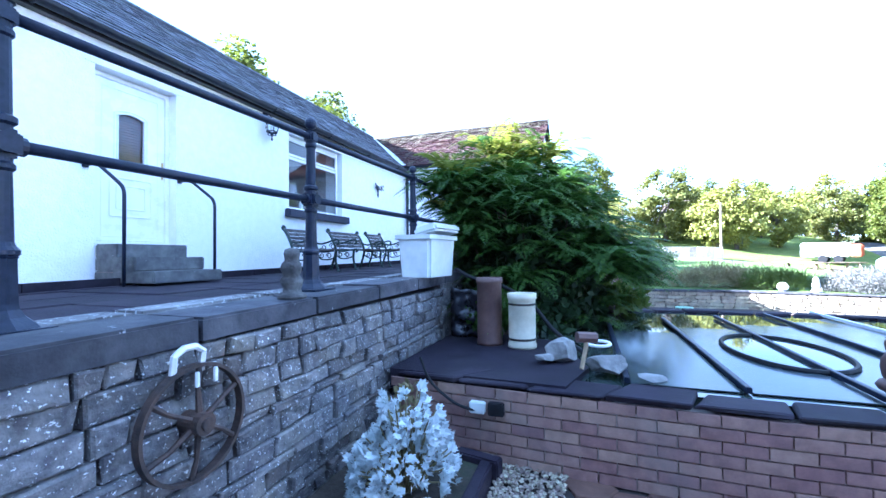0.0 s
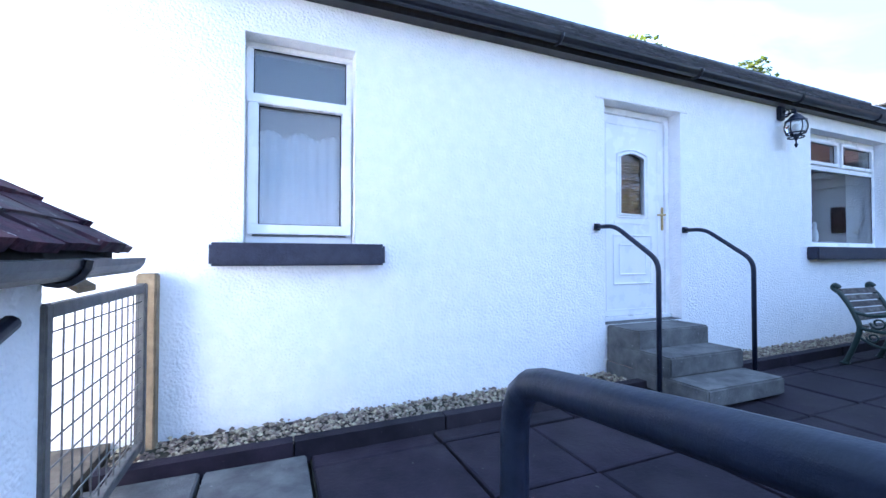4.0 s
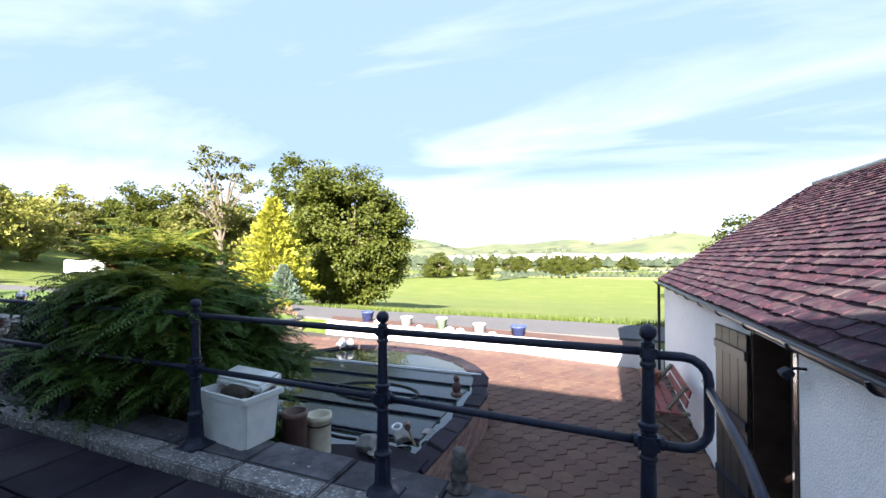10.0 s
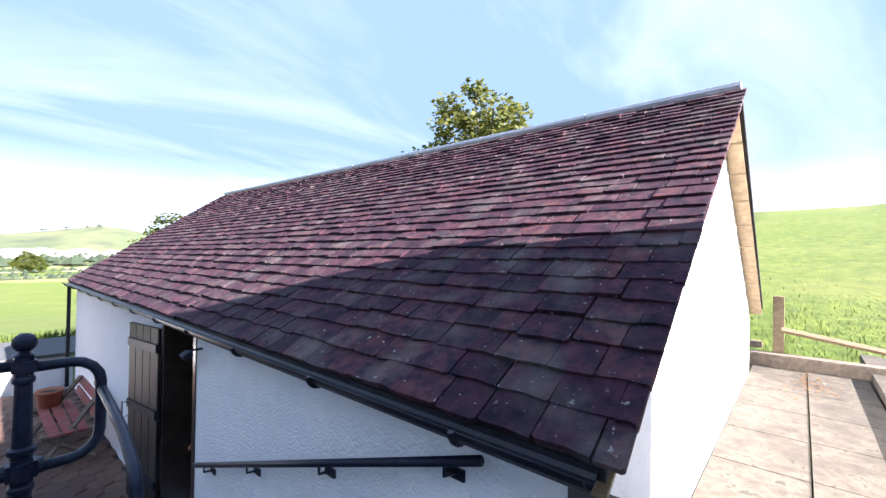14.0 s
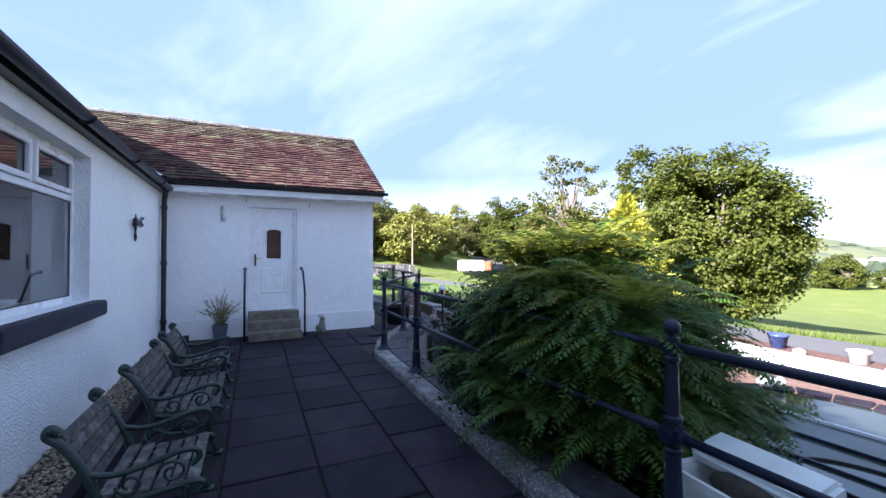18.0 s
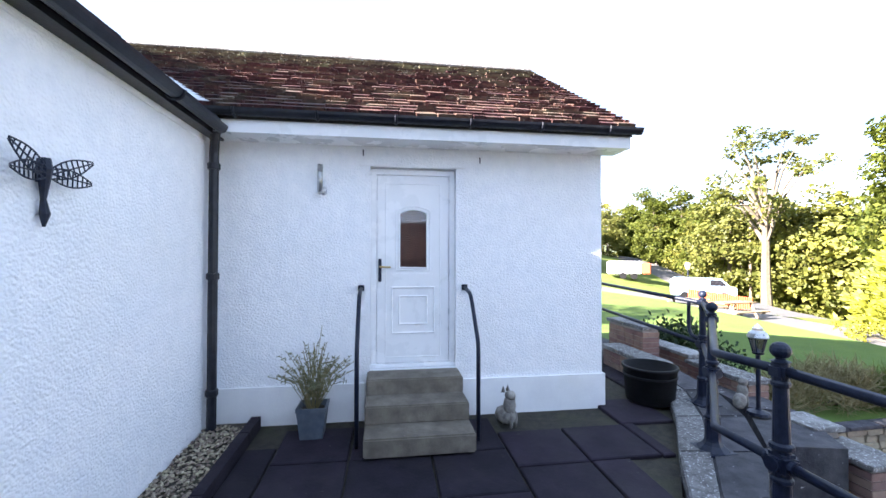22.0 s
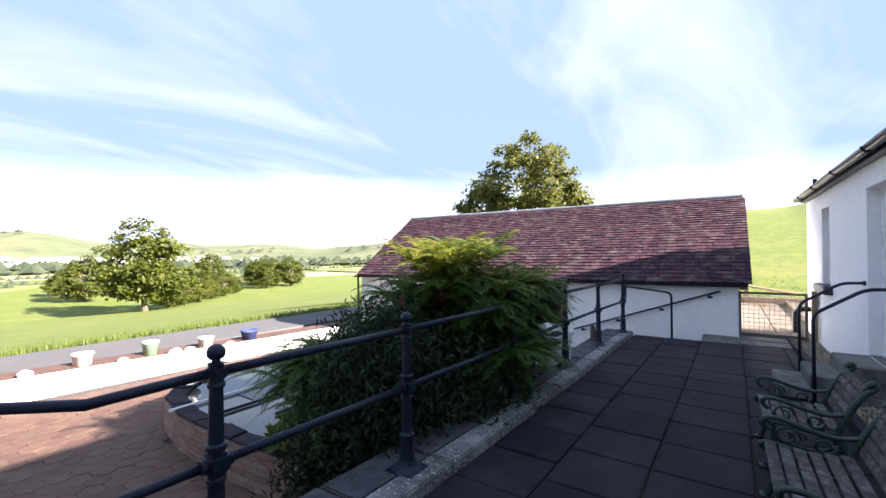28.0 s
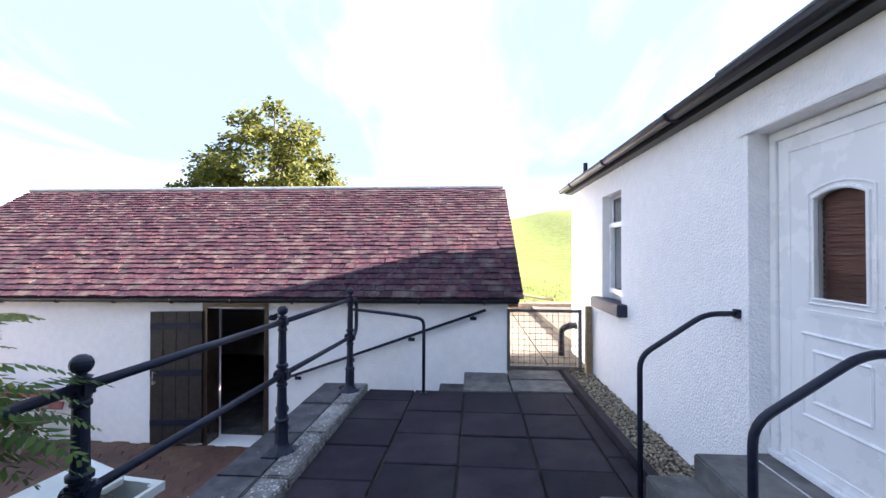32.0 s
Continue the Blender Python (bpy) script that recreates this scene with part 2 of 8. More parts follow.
M_STONE = surface("grey_walling_stone", (0.075, 0.072, 0.078), (0.21, 0.20, 0.195), 0.94, 16, (0.23, 0.195, 0.15), 3, 0.5, 1.0, 34, per_object=0.30, speckle=(0.62, 0.64, 0.66), speckle_scale=62, speckle_at=0.615, bump_dist=0.016)
M_STONE_J = surface("grey_stone_mortar", (0.035, 0.033, 0.034), (0.10, 0.095, 0.09), 0.95, 12)
M_BRICK = surface("orange_brick", (0.20, 0.115, 0.095), (0.31, 0.185, 0.150), 0.88, 12, (0.20, 0.165, 0.145), 1.8, 0.6, 0.5, 55, per_object=0.2)
M_BRICK_I = surface("orange_brick_joined", (0.195, 0.098, 0.074), (0.289, 0.152, 0.113), 0.88, 12, (0.172, 0.133, 0.109), 1.8, 0.5, 0.5, 55, per_island=0.18)
M_MORTAR = surface("grey_mortar", (0.30, 0.26, 0.23), (0.40, 0.35, 0.31), 0.95, 16)
M_PAVER = surface("red_brown_paving", (0.089, 0.045, 0.032), (0.138, 0.073, 0.051), 0.85, 8, (0.049, 0.033, 0.027), 0.9, 0.6, 0.4, 45, per_object=0.15)
M_PAVER_I = surface("red_brown_paving_joined", (0.089, 0.045, 0.032), (0.138, 0.073, 0.051), 0.85, 8, (0.049, 0.033, 0.027), 0.9, 0.6, 0.4, 45, per_island=0.15)
M_YARDJ = surface("yard_joint", (0.028, 0.022, 0.020), (0.049, 0.038, 0.032), 0.95, 16)
M_TILE = surface("red_clay_tile", (0.019, 0.012, 0.024), (0.094, 0.035, 0.048), 0.88, 14, (0.120, 0.108, 0.098), 3.2, 0.65, 0.7, 45, per_object=0.42, speckle=(0.292, 0.284, 0.267), speckle_scale=30, speckle_at=0.67, spec=0.2)
M_TILE_I = surface("red_clay_tile_joined", (0.019, 0.012, 0.024), (0.094, 0.035, 0.048), 0.88, 14, (0.120, 0.108, 0.098), 3.2, 0.65, 0.7, 45, per_island=0.42, speckle=(0.292, 0.284, 0.267), speckle_scale=30, speckle_at=0.67, spec=0.2)
M_WTILE = surface("brown_clay_tile", (0.032, 0.018, 0.018), (0.107, 0.045, 0.040), 0.88, 14, (0.132, 0.123, 0.088), 2.2, 0.6, 0.6, 45, per_object=0.34, speckle=(0.299, 0.299, 0.246), speckle_scale=26, speckle_at=0.67, spec=0.2)
M_WTILE_I = surface("brown_clay_tile_joined", (0.032, 0.018, 0.018), (0.107, 0.045, 0.040), 0.88, 14, (0.132, 0.123, 0.088), 2.2, 0.6, 0.6, 45, per_island=0.34, speckle=(0.299, 0.299, 0.246), speckle_scale=26, speckle_at=0.67, spec=0.2)
M_MOSSTILE = surface("lichened_brown_tile", (0.045, 0.032, 0.026), (0.115, 0.085, 0.060), 0.9, 12, (0.190, 0.185, 0.110), 2.6, 0.9, 0.6, 45, per_island=0.30, speckle=(0.33, 0.33, 0.26), speckle_scale=26, speckle_at=0.62, spec=0.2)
M_SLATE_I = surface("grey_slate_joined", (0.034, 0.037, 0.050), (0.075, 0.078, 0.098), 0.7, 14, (0.16, 0.165, 0.165), 3, 0.5, 0.5, 40, per_island=0.38)
M_RIDGE = surface("pale_ridge_metal", (0.42, 0.43, 0.45), (0.55, 0.56, 0.58), 0.45, 8, None, metal=0.4, bump=0.1)
M_WOOD = surface("weathered_bench_wood", (0.030, 0.025, 0.024), (0.085, 0.075, 0.070), 0.85, 20, (0.36, 0.35, 0.34), 14, 0.4, 0.5, 60, per_object=0.25)
M_GREENIRON = surface("green_cast_iron", (0.006, 0.020, 0.017), (0.014, 0.036, 0.030), 0.45, 20, (0.05, 0.06, 0.05), 5, 0.4, 0.3, 60, bump_dist=0.004)
M_TIMBER = surface("pale_timber", (0.216, 0.151, 0.086), (0.331, 0.245, 0.144), 0.8, 14, (0.158, 0.115, 0.072), 2, 0.5, 0.4, 40)
M_OLDTIMBER = surface("grey_brown_timber", (0.16, 0.12, 0.09), (0.28, 0.22, 0.16), 0.88, 14, (0.12, 0.10, 0.07), 2, 0.5, 0.5, 40)
M_GRASS = surface("meadow_grass", (0.070, 0.110, 0.008), (0.150, 0.190, 0.020), 0.95, 1.6, (0.185, 0.190, 0.045), 0.10, 0.7, 0.8, 6, bump_dist=0.1)
M_LAWN = surface("mown_lawn", (0.060, 0.110, 0.010), (0.100, 0.155, 0.020), 0.95, 1.4, (0.075, 0.125, 0.014), 0.3, 0.5, 0.7, 60)
M_ROAD = surface("asphalt", (0.073, 0.072, 0.076), (0.106, 0.104, 0.106), 0.9, 9, (0.129, 0.123, 0.118), 0.6, 0.4, 0.4, 80)
M_GRAVEL = surface("brown_gravel", (0.16, 0.125, 0.09), (0.42, 0.36, 0.28), 0.9, 38, (0.11, 0.09, 0.07), 3, 0.4, 0.2, 80, per_island=0.45)
M_SOIL = surface("dark_soil", (0.025, 0.02, 0.015), (0.055, 0.043, 0.032), 0.95, 16, (0.03, 0.05, 0.015), 2.5, 0.6, 0.7, 30)
M_BARK = surface("bark", (0.07, 0.055, 0.042), (0.15, 0.12, 0.09), 0.95, 9, (0.10, 0.11, 0.06), 1.4, 0.4, 0.8, 18)
M_DARK = surface("dark_interior", (0.05, 0.048, 0.05), (0.075, 0.07, 0.07), 0.9, 3, None, bump=0)
M_ROOM = surface("room_wall_paint", (0.35, 0.33, 0.32), (0.42, 0.40, 0.39), 0.9, 2, None, bump=0)
M_GLASS = glass("window_glass", (0.93, 0.96, 0.96))
M_MIRRORGLASS = surface("obscured_glass", (0.30, 0.37, 0.42), (0.36, 0.43, 0.48), 0.12, 1.5, None, bump=0.05, bump_scale=8, spec=1.0)
M_BRASS = surface("brass", (0.45, 0.33, 0.14), (0.58, 0.44, 0.20), 0.3, 20, None, metal=1.0, bump=0.05)
M_DOORGLASS = surface("brown_wood_blind", (0.12, 0.05, 0.03), (0.20, 0.085, 0.05), 0.6, 6, None, bump=0.1)

# ---- mesh tools ----
def part(name, bm, material, parent=None, label="", smooth=False):
    me = bpy.data.meshes.new(name)
    bmesh.ops.recalc_face_normals(bm, faces=bm.faces)
    bm.to_mesh(me)
    bm.free()
    if material:
        me.materials.append(material)
    if smooth:
        for p in me.polygons:
            p.use_smooth = True
    ob = new(name, me)
    if parent:
        ob.parent = parent
    if label:
        ob["label"] = label
    return ob


def fast_mesh(name, verts, faces, material, parent=None, label="", smooth=False):
    me = bpy.data.meshes.new(name)
    me.from_pydata(verts, [], faces)
    me.update()
    if material:
        me.materials.append(material)
    if smooth:
        for p in me.polygons:
            p.use_smooth = True
    ob = new(name, me)
    if parent:
        ob.parent = parent
    if label:
        ob["label"] = label
    return ob


def thing(name, label, category, at=(0, 0, 0), turn=0.0, group="", kind=""):
    ob = new(name)
    ob.empty_display_size = 0.1
    ob.matrix_basis = pose(*at, 0, 0, turn)
    return tagged(ob, label, category, group, kind)


def setting(ob, label, category):
    return tagged(ob, label, category, "", "structure")


def box(bm, x0, x1, y0, y1, z0, z1, bevel=0.0):
    vs = [bm.verts.new((x, y, z)) for z in (z0, z1) for x, y in ((x0, y0), (x1, y0), (x1, y1), (x0, y1))]
    fs = [bm.faces.new([vs[i] for i in q]) for q in ((3, 2, 1, 0), (4, 5, 6, 7), (0, 1, 5, 4), (1, 2, 6, 5), (2, 3, 7, 6), (3, 0, 4, 7))]
    if bevel:
        es = list({e for f in fs for e in f.edges})
        bmesh.ops.bevel(bm, geom=es, offset=bevel, segments=2, affect="EDGES")
    return vs


def boxm(x0, x1, y0, y1, z0, z1, bevel=0.0):
    bm = bmesh.new()
    box(bm, x0, x1, y0, y1, z0, z1, bevel)
    return bm


def tube(bm, pts, r, n=8, caps=True):
    """A round bar along a line of points; r may be a list."""
    pts = [Vector(p) for p in pts]
    rs = r if isinstance(r, (list, tuple)) else [r] * len(pts)
    rings, side = [], None
    for i, p in enumerate(pts):
        d = (pts[min(i + 1, len(pts) - 1)] - pts[max(i - 1, 0)]).normalized()
        if side is None:
            side = d.cross((0, 0, 1)) if abs(d.z) < 0.9 else d.cross((1, 0, 0))
        side = (side - d * side.dot(d)).normalized()
        up = d.cross(side)
        rings.append([bm.verts.new(p + rs[i] * (math.cos(a) * side + math.sin(a) * up)) for a in (2 * math.pi * k / n for k in range(n))])
    for a, b in zip(rings, rings[1:]):
        for k in range(n):
            bm.faces.new((a[k], a[(k + 1) % n], b[(k + 1) % n], b[k]))
    if caps:
        bm.faces.new(rings[0][::-1]); bm.faces.new(rings[-1])


def lathe(bm, profile, n=16, at=(0, 0, 0), close=True):
    """Turned shape from (radius, height) pairs."""
    rings = [[bm.verts.new((at[0] + r * math.cos(2 * math.pi * k / n), at[1] + r * math.sin(2 * math.pi * k / n), at[2] + z)) for k in range(n)] for r, z in profile]
    for a, b in zip(rings, rings[1:]):
        for k in range(n):
            bm.faces.new((a[k], a[(k + 1) % n], b[(k + 1) % n], b[k]))
    if close:
        bm.faces.new(rings[0][::-1]); bm.faces.new(rings[-1])


def prism(bm, pts, z0, z1):
    """A flat outline (x, y) drawn up from z0 to z1; each may be a function of x and y."""
    f0 = z0 if callable(z0) else (lambda x, y: z0)
    f1 = z1 if callable(z1) else (lambda x, y: z1)
    lo = [bm.verts.new((x, y, f0(x, y))) for x, y in pts]
    hi = [bm.verts.new((x, y, f1(x, y))) for x, y in pts]
    bm.faces.new(lo[::-1]); bm.faces.new(hi)
    for i in range(len(pts)):
        j = (i + 1) % len(pts)
        bm.faces.new((lo[i], lo[j], hi[j], hi[i]))


def moved(bm, m):
    bmesh.ops.transform(bm, matrix=m, verts=bm.verts)
    return bm


def wall_with_openings(bm, u0, u1, z0, z1, d0, d1, openings, axis="x"):
    """A wall along x (or y) from u0 to u1, d0 to d1 thick, with rectangular holes (ua, ub, za, zb)."""
    us = sorted({u0, u1, *(o[0] for o in openings), *(o[1] for o in openings)})
    for a, b in zip(us, us[1:]):
        holes = sorted((o[2], o[3]) for o in openings if o[0] <= a + 1e-6 and o[1] >= b - 1e-6)
        z = z0
        for h0, h1 in holes + [(z1, z1)]:
            if h0 > z + 1e-6:
                if axis == "x":
                    box(bm, a, b, d0, d1, z, h0)
                else:
                    box(bm, d0, d1, a, b, z, h0)
            z = h1
    bmesh.ops.remove_doubles(bm, verts=bm.verts, dist=1e-5)
    # drop the faces shared by neighbouring blocks
    bm.verts.index_update()
    seen = {}
    for f in bm.faces:
        seen.setdefault(tuple(sorted(v.index for v in f.verts)), []).append(f)
    bmesh.ops.delete(bm, geom=[f for fs in seen.values() if len(fs) > 1 for f in fs], context="FACES_ONLY")


def TZ(x):
    """The height of the terrace, which rises gently to the wing."""
    return 0.014 * (min(max(x, -3.0), 18.0) + 0.5)


def YZ(x):
    """The height of the yard, which falls to the outbuilding."""
    return min(-1.1, -1.2 + 0.05 * x)

# ---- ground ----
def smooth01(v):
    v = min(1.0, max(0.0, v))
    return v * v * (3 - 2 * v)


def ground_z(x, y):
    """The lie of the land: yard and lane, meadow falling into the valley, hillside rising west, wooded bank to the east."""
    z = YZ(x) - 0.30
    if y < -12.9:
        z += (-0.98 - z) * smooth01((-12.9 - y) / 1.0)
    d = -17.6 - y
    if d > 0:
        z = -0.98 - 0.11 * min(d, 145) + 0.00035 * min(d, 145) * (145 - min(d, 145)) * -0.35
    hill = smooth01((y + 19) / 13.0)
    z += hill * 0.205 * max(0.0, min(-8.6 - x, 75)) + hill * 0.02 * max(0, y) * smooth01((-8.6 - x) / 10)
    if y > 5.6:
        z += smooth01((y - 5.6) / 10.0) * 1.5
    if x > 17 and y > -66:
        k = smooth01((x - 30) / 50.0) * smooth01((y + 66) / 34.0)
        near = smooth01((x - 17) / 4.0) * smooth01((y + 17.0) / 2.0)
        z = z * (1 - near) + near * -0.9 + 6.5 * k
    return z


gverts, gfaces = [], []
gx = [-1500, -700, -350, -180, -110, -80, -60] + [v * 2.0 for v in range(-25, 61)] + [140, 180, 260, 420, 800, 1500]
gy = [-1500, -900, -600, -420, -300, -220, -170, -130, -100, -80, -65] + [v * 2.0 for v in range(-28, 41)] + [100, 140, 220, 500, 1500]
for yy in gy:
    for xx in gx:
        bump_z = 0.25 * noise.noise(Vector((xx * 0.06, yy * 0.06, 0))) if yy < -22 or xx < -14 or xx > 40 or yy > 10 else 0
        gverts.append((xx, yy, ground_z(xx, yy) + bump_z))
for j in range(len(gy) - 1):
    for i in range(len(gx) - 1):
        a = j * len(gx) + i
        gfaces.append((a, a + 1, a + 1 + len(gx), a + len(gx)))
ground = fast_mesh("ground", gverts, gfaces, M_GRASS, smooth=True)
setting(ground, "sunlit green meadow and hillside grass", "ground")

# ---- house ----
bm = bmesh.new()
HOUSE_OPEN = [(-0.98, -0.27, 1.19, 2.58), (2.0, 2.99, 0.5, 2.575), (5.25, 7.05, 1.25, 2.70)]
wall_with_openings(bm, -2.70, 10.77, -1.5, 2.98, 0.0, 0.45, HOUSE_OPEN)
wall_south = setting(part("wall_south", bm, M_HARL), "white roughcast wall of the cottage", "wall")
bm = bmesh.new()
box(bm, -2.70, -2.25, 0.45, 5.0, -1.5, 2.98)
bmv = [(-2.70, 0.0, 2.98), (-2.70, 5.0, 2.98), (-2.70, 2.5, 4.72)]
g0 = [bm.verts.new(v) for v in bmv]; g1 = [bm.verts.new((-2.25, v[1], v[2])) for v in bmv]
bm.faces.new(g0); bm.faces.new(g1[::-1])
for i in range(3):
    bm.faces.new((g0[i], g0[(i + 1) % 3], g1[(i + 1) % 3], g1[i]))
setting(part("wall_west", bm, M_HARL), "white roughcast gable end of the cottage", "wall")
bm = bmesh.new()
box(bm, -2.5, 16.0, 5.0, 5.4, -1.5, 2.98)
setting(part("wall_north", bm, M_HARL), "white roughcast back wall of the cottage", "wall")

# wing across the east end, its door facing the terrace
WX, WS = 10.77, -3.97
bm = bmesh.new()
wall_with_openings(bm, WS + 0.4, 5.0, -1.5, 2.98, WX, WX + 0.4, [(-2.35, -1.475, 0.62, 2.68)], axis="y")
setting(part("wall_wing_west", bm, M_HARL), "white roughcast wall of the wing with a door", "wall")
bm = bmesh.new()
gp = [(WX, -1.5), (16.0, -1.5), (16.0, 2.98), (13.4, 4.74), (WX, 2.98)]
a = [bm.verts.new((x, WS, z)) for x, z in gp]; b = [bm.verts.new((x, WS + 0.4, z)) for x, z in gp]
bm.faces.new(a); bm.faces.new(b[::-1])
for i in range(5):
    bm.faces.new((a[i], a[(i + 1) % 5], b[(i + 1) % 5], b[i]))
setting(part("wall_wing_south", bm, M_HARL), "white roughcast gable of the wing", "wall")
bm = boxm(15.6, 16.0, WS + 0.4, 5.0, -1.5, 2.98)
setting(part("wall_wing_east", bm, M_HARL), "white roughcast side wall of the wing", "wall")
bm = bmesh.new()
box(bm, WX - 0.025, WX, WS - 0.025, -2.40, -0.2, 0.50); box(bm, WX - 0.025, WX, -1.42, 0.0, -0.2, 0.50)
box(bm, WX, 16.0, WS - 0.025, WS - 0.0005, -0.2, 0.50)
setting(part("trim_plinth", bm, M_PLINTH), "smooth white painted plinth of the wing", "plinth")
# floors and ceilings indoors
setting(part("floor_indoors", boxm(-2.5, 15.6, 0.45, 5.0, 0.35, 0.5), M_DARK), "dark floor inside the cottage", "floor")
setting(part("ceiling_indoors", boxm(-2.5, 15.6, 0.45, 5.0, 2.84, 2.98), M_PLINTH), "white ceiling inside the cottage", "ceiling")


def slope_frame(origin, along, up):
    """A matrix whose x runs along the eave, y up the slope and z out of it."""
    a, u = Vector(along).normalized(), Vector(up).normalized()
    nrm = a.cross(u)
    return Matrix(((a.x, u.x, nrm.x, origin[0]), (a.y, u.y, nrm.y, origin[1]), (a.z, u.z, nrm.z, origin[2]), (0, 0, 0, 1)))


def slates(name, m, length, rise, wide, show, thick, material, material_joined, owner, single, rng, jitter=0.006, upper=None):
    """Courses of slates on a slope; wide and show may run from eave to ridge as pairs. single(u, v) picks those that are pieces of their own; the others are joined into one part."""
    w0, w1 = wide if isinstance(wide, tuple) else (wide, wide)
    s0, s1 = show if isinstance(show, tuple) else (show, show)
    jv, jf = [], []
    uv_, uf = [], []
    shared = []
    for k in range(7):
        w = 0.992 - 0.008 * k
        c1, c2 = rng.uniform(0.01, 0.10), rng.uniform(0.01, 0.10)
        me = bpy.data.meshes.new(name)
        h = 1.14
        d1, d2, d3 = rng.uniform(-0.05, 0.05), rng.uniform(-0.05, 0.05), rng.uniform(-0.03, 0.05)
        rim = [(-w / 2, c1 * 0.6), (-w / 2 + c1, d1), (0.1 * (k - 3) / 3, d3), (w / 2 - c2, d2), (w / 2, c2 * 0.6), (w / 2, h), (-w / 2, h)]
        n = len(rim)
        vs = [(x, y, 1 - y / h) for x, y in rim] + [(x, y, -0.4) for x, y in rim]
        fs = [tuple(range(n))] + [(i, i + n, (i + 1) % n + n, (i + 1) % n) for i in range(n) if i != n - 2]
        me.from_pydata(vs, [], fs); me.materials.append(material)
        shared.append((me, vs, fs))
    v, r = 0.0, 0
    while v + s0 + (s1 - s0) * v / rise < rise + 0.01:
        f = v / rise
        step, wd = s0 + (s1 - s0) * f, w0 + (w1 - w0) * f
        u = -wd * (0.5 if r % 2 else 0.0) + rng.uniform(-0.03, 0.03)
        while u < length - 0.02:
            w = wd * rng.choice((0.78, 0.9, 1.0, 1.1, 1.24)) if isinstance(wide, tuple) else wd * rng.uniform(0.94, 1.04)
            a0, a1 = max(u, 0.0), length if length - u - w < 0.07 else u + w
            u += w
            if a1 - a0 < 0.03:
                continue
            k = rng.randrange(7)
            lift = thick * rng.uniform(0.75, 1.35)
            lm = Matrix.Translation(((a0 + a1) / 2, v + rng.uniform(-jitter, jitter), 0.006)) @ Matrix.Rotation(rng.uniform(-0.016, 0.016), 4, "Z") @ Matrix.Rotation(rng.uniform(-0.02, 0.03), 4, "X") @ Matrix.Rotation(rng.uniform(-0.012, 0.012), 4, "Y") @ Matrix.Diagonal((a1 - a0, step, lift, 1))
            if single((a0 + a1) / 2, v):
                ob = new(name, shared[k][0])
                ob.parent = owner
                ob.matrix_basis = m @ lm
            else:
                tv_, tf_ = (uv_, uf) if upper and v + rng.uniform(-0.35, 0.35) > upper[0] else (jv, jf)
                mm, base = m @ lm, len(tv_)
                tv_.extend(tuple(mm @ Vector(q)) for q in shared[k][1])
                tf_.extend(tuple(base + i for i in q) for q in shared[k][2])
        v += step
        r += 1
    if jv:
        ob = fast_mesh(name + "_courses", jv, jf, material_joined, owner)
        ob["kind"] = "stuff"
    if uv_:
        ob = fast_mesh(name + "_upper_courses", uv_, uf, upper[1], owner)
        ob["kind"] = "stuff"


def gutter(name, p0, p1, r, owner_label, brackets):
    """Half-round gutter with brackets."""
    p0, p1 = Vector(p0), Vector(p1)
    d = (p1 - p0).normalized(); s = d.cross((0, 0, 1)).normalized()
    th = thing(name, owner_label, "gutter", kind="structure")
    bm = bmesh.new()
    ro, ri = [], []
    for p in (p0, p1):
        ro.append([bm.verts.new(p + r * (math.cos(a) * s - math.sin(a) * Vector((0, 0, 1)))) for a in (math.pi * k / 8 for k in range(9))])
        ri.append([bm.verts.new(p + r * 0.86 * (math.cos(a) * s - math.sin(a) * Vector((0, 0, 1)))) for a in (math.pi * k / 8 for k in range(9))])
    for k in range(8):
        bm.faces.new((ro[0][k], ro[1][k], ro[1][k + 1], ro[0][k + 1]))
        bm.faces.new((ri[0][k], ri[0][k + 1], ri[1][k + 1], ri[1][k]))
        for e in (0, 1):
            bm.faces.new((ro[e][k], ri[e][k], ri[e][k + 1], ro[e][k + 1]))
    for k in (0, 8):
        bm.faces.new((ro[0][k], ro[1][k], ri[1][k], ri[0][k]))
    part("trough", bm, M_GUTTER, th)
    for i in range(brackets):
        c = p0 + (p1 - p0) * ((i + 0.5) / brackets)
        bm = bmesh.new()
        tube(bm, [c + d * e + 1.08 * r * (math.cos(a) * s - math.sin(a) * Vector((0, 0, 1))) for e in (0,) for a in (math.pi * k / 8 for k in range(9))], 0.014, 6)
        part("bracket", bm, M_GUTTER, th)
    return th

# ---- roofs ----
rng = random.Random(5)
PITCH = math.atan2(1.88, 2.98)
cp, sp = math.cos(PITCH), math.sin(PITCH)
# cottage roof
roof_house = setting(thing("roof_house", "", ""), "grey slate roof of the cottage", "roof")
bm = bmesh.new()
for pts in ([(-2.80, -0.12, 2.97), (13.3, -0.12, 2.97), (13.3, 2.6, 4.98), (-2.80, 2.6, 4.98)], [(-2.80, 2.6, 4.98), (13.3, 2.6, 4.98), (13.3, 5.5, 2.9), (-2.80, 5.5, 2.9)]):
    lo = [bm.verts.new((x, y, z - 0.09)) for x, y, z in pts]; hi = [bm.verts.new(p) for p in pts]
    bm.faces.new(lo[::-1]); bm.faces.new(hi)
    for i in range(4):
        bm.faces.new((lo[i], lo[(i + 1) % 4], hi[(i + 1) % 4], hi[i]))
part("deck", bm, M_DECK, roof_house)
hp = math.atan2(2.01, 2.72)
slates("slate", slope_frame((-2.80, -0.15, 2.97), (1, 0, 0), (0, math.cos(hp), math.sin(hp))), 16.0, 3.36, 0.26, 0.19, 0.016, M_SLATE_I, M_SLATE_I, roof_house, lambda u, v: False, rng)
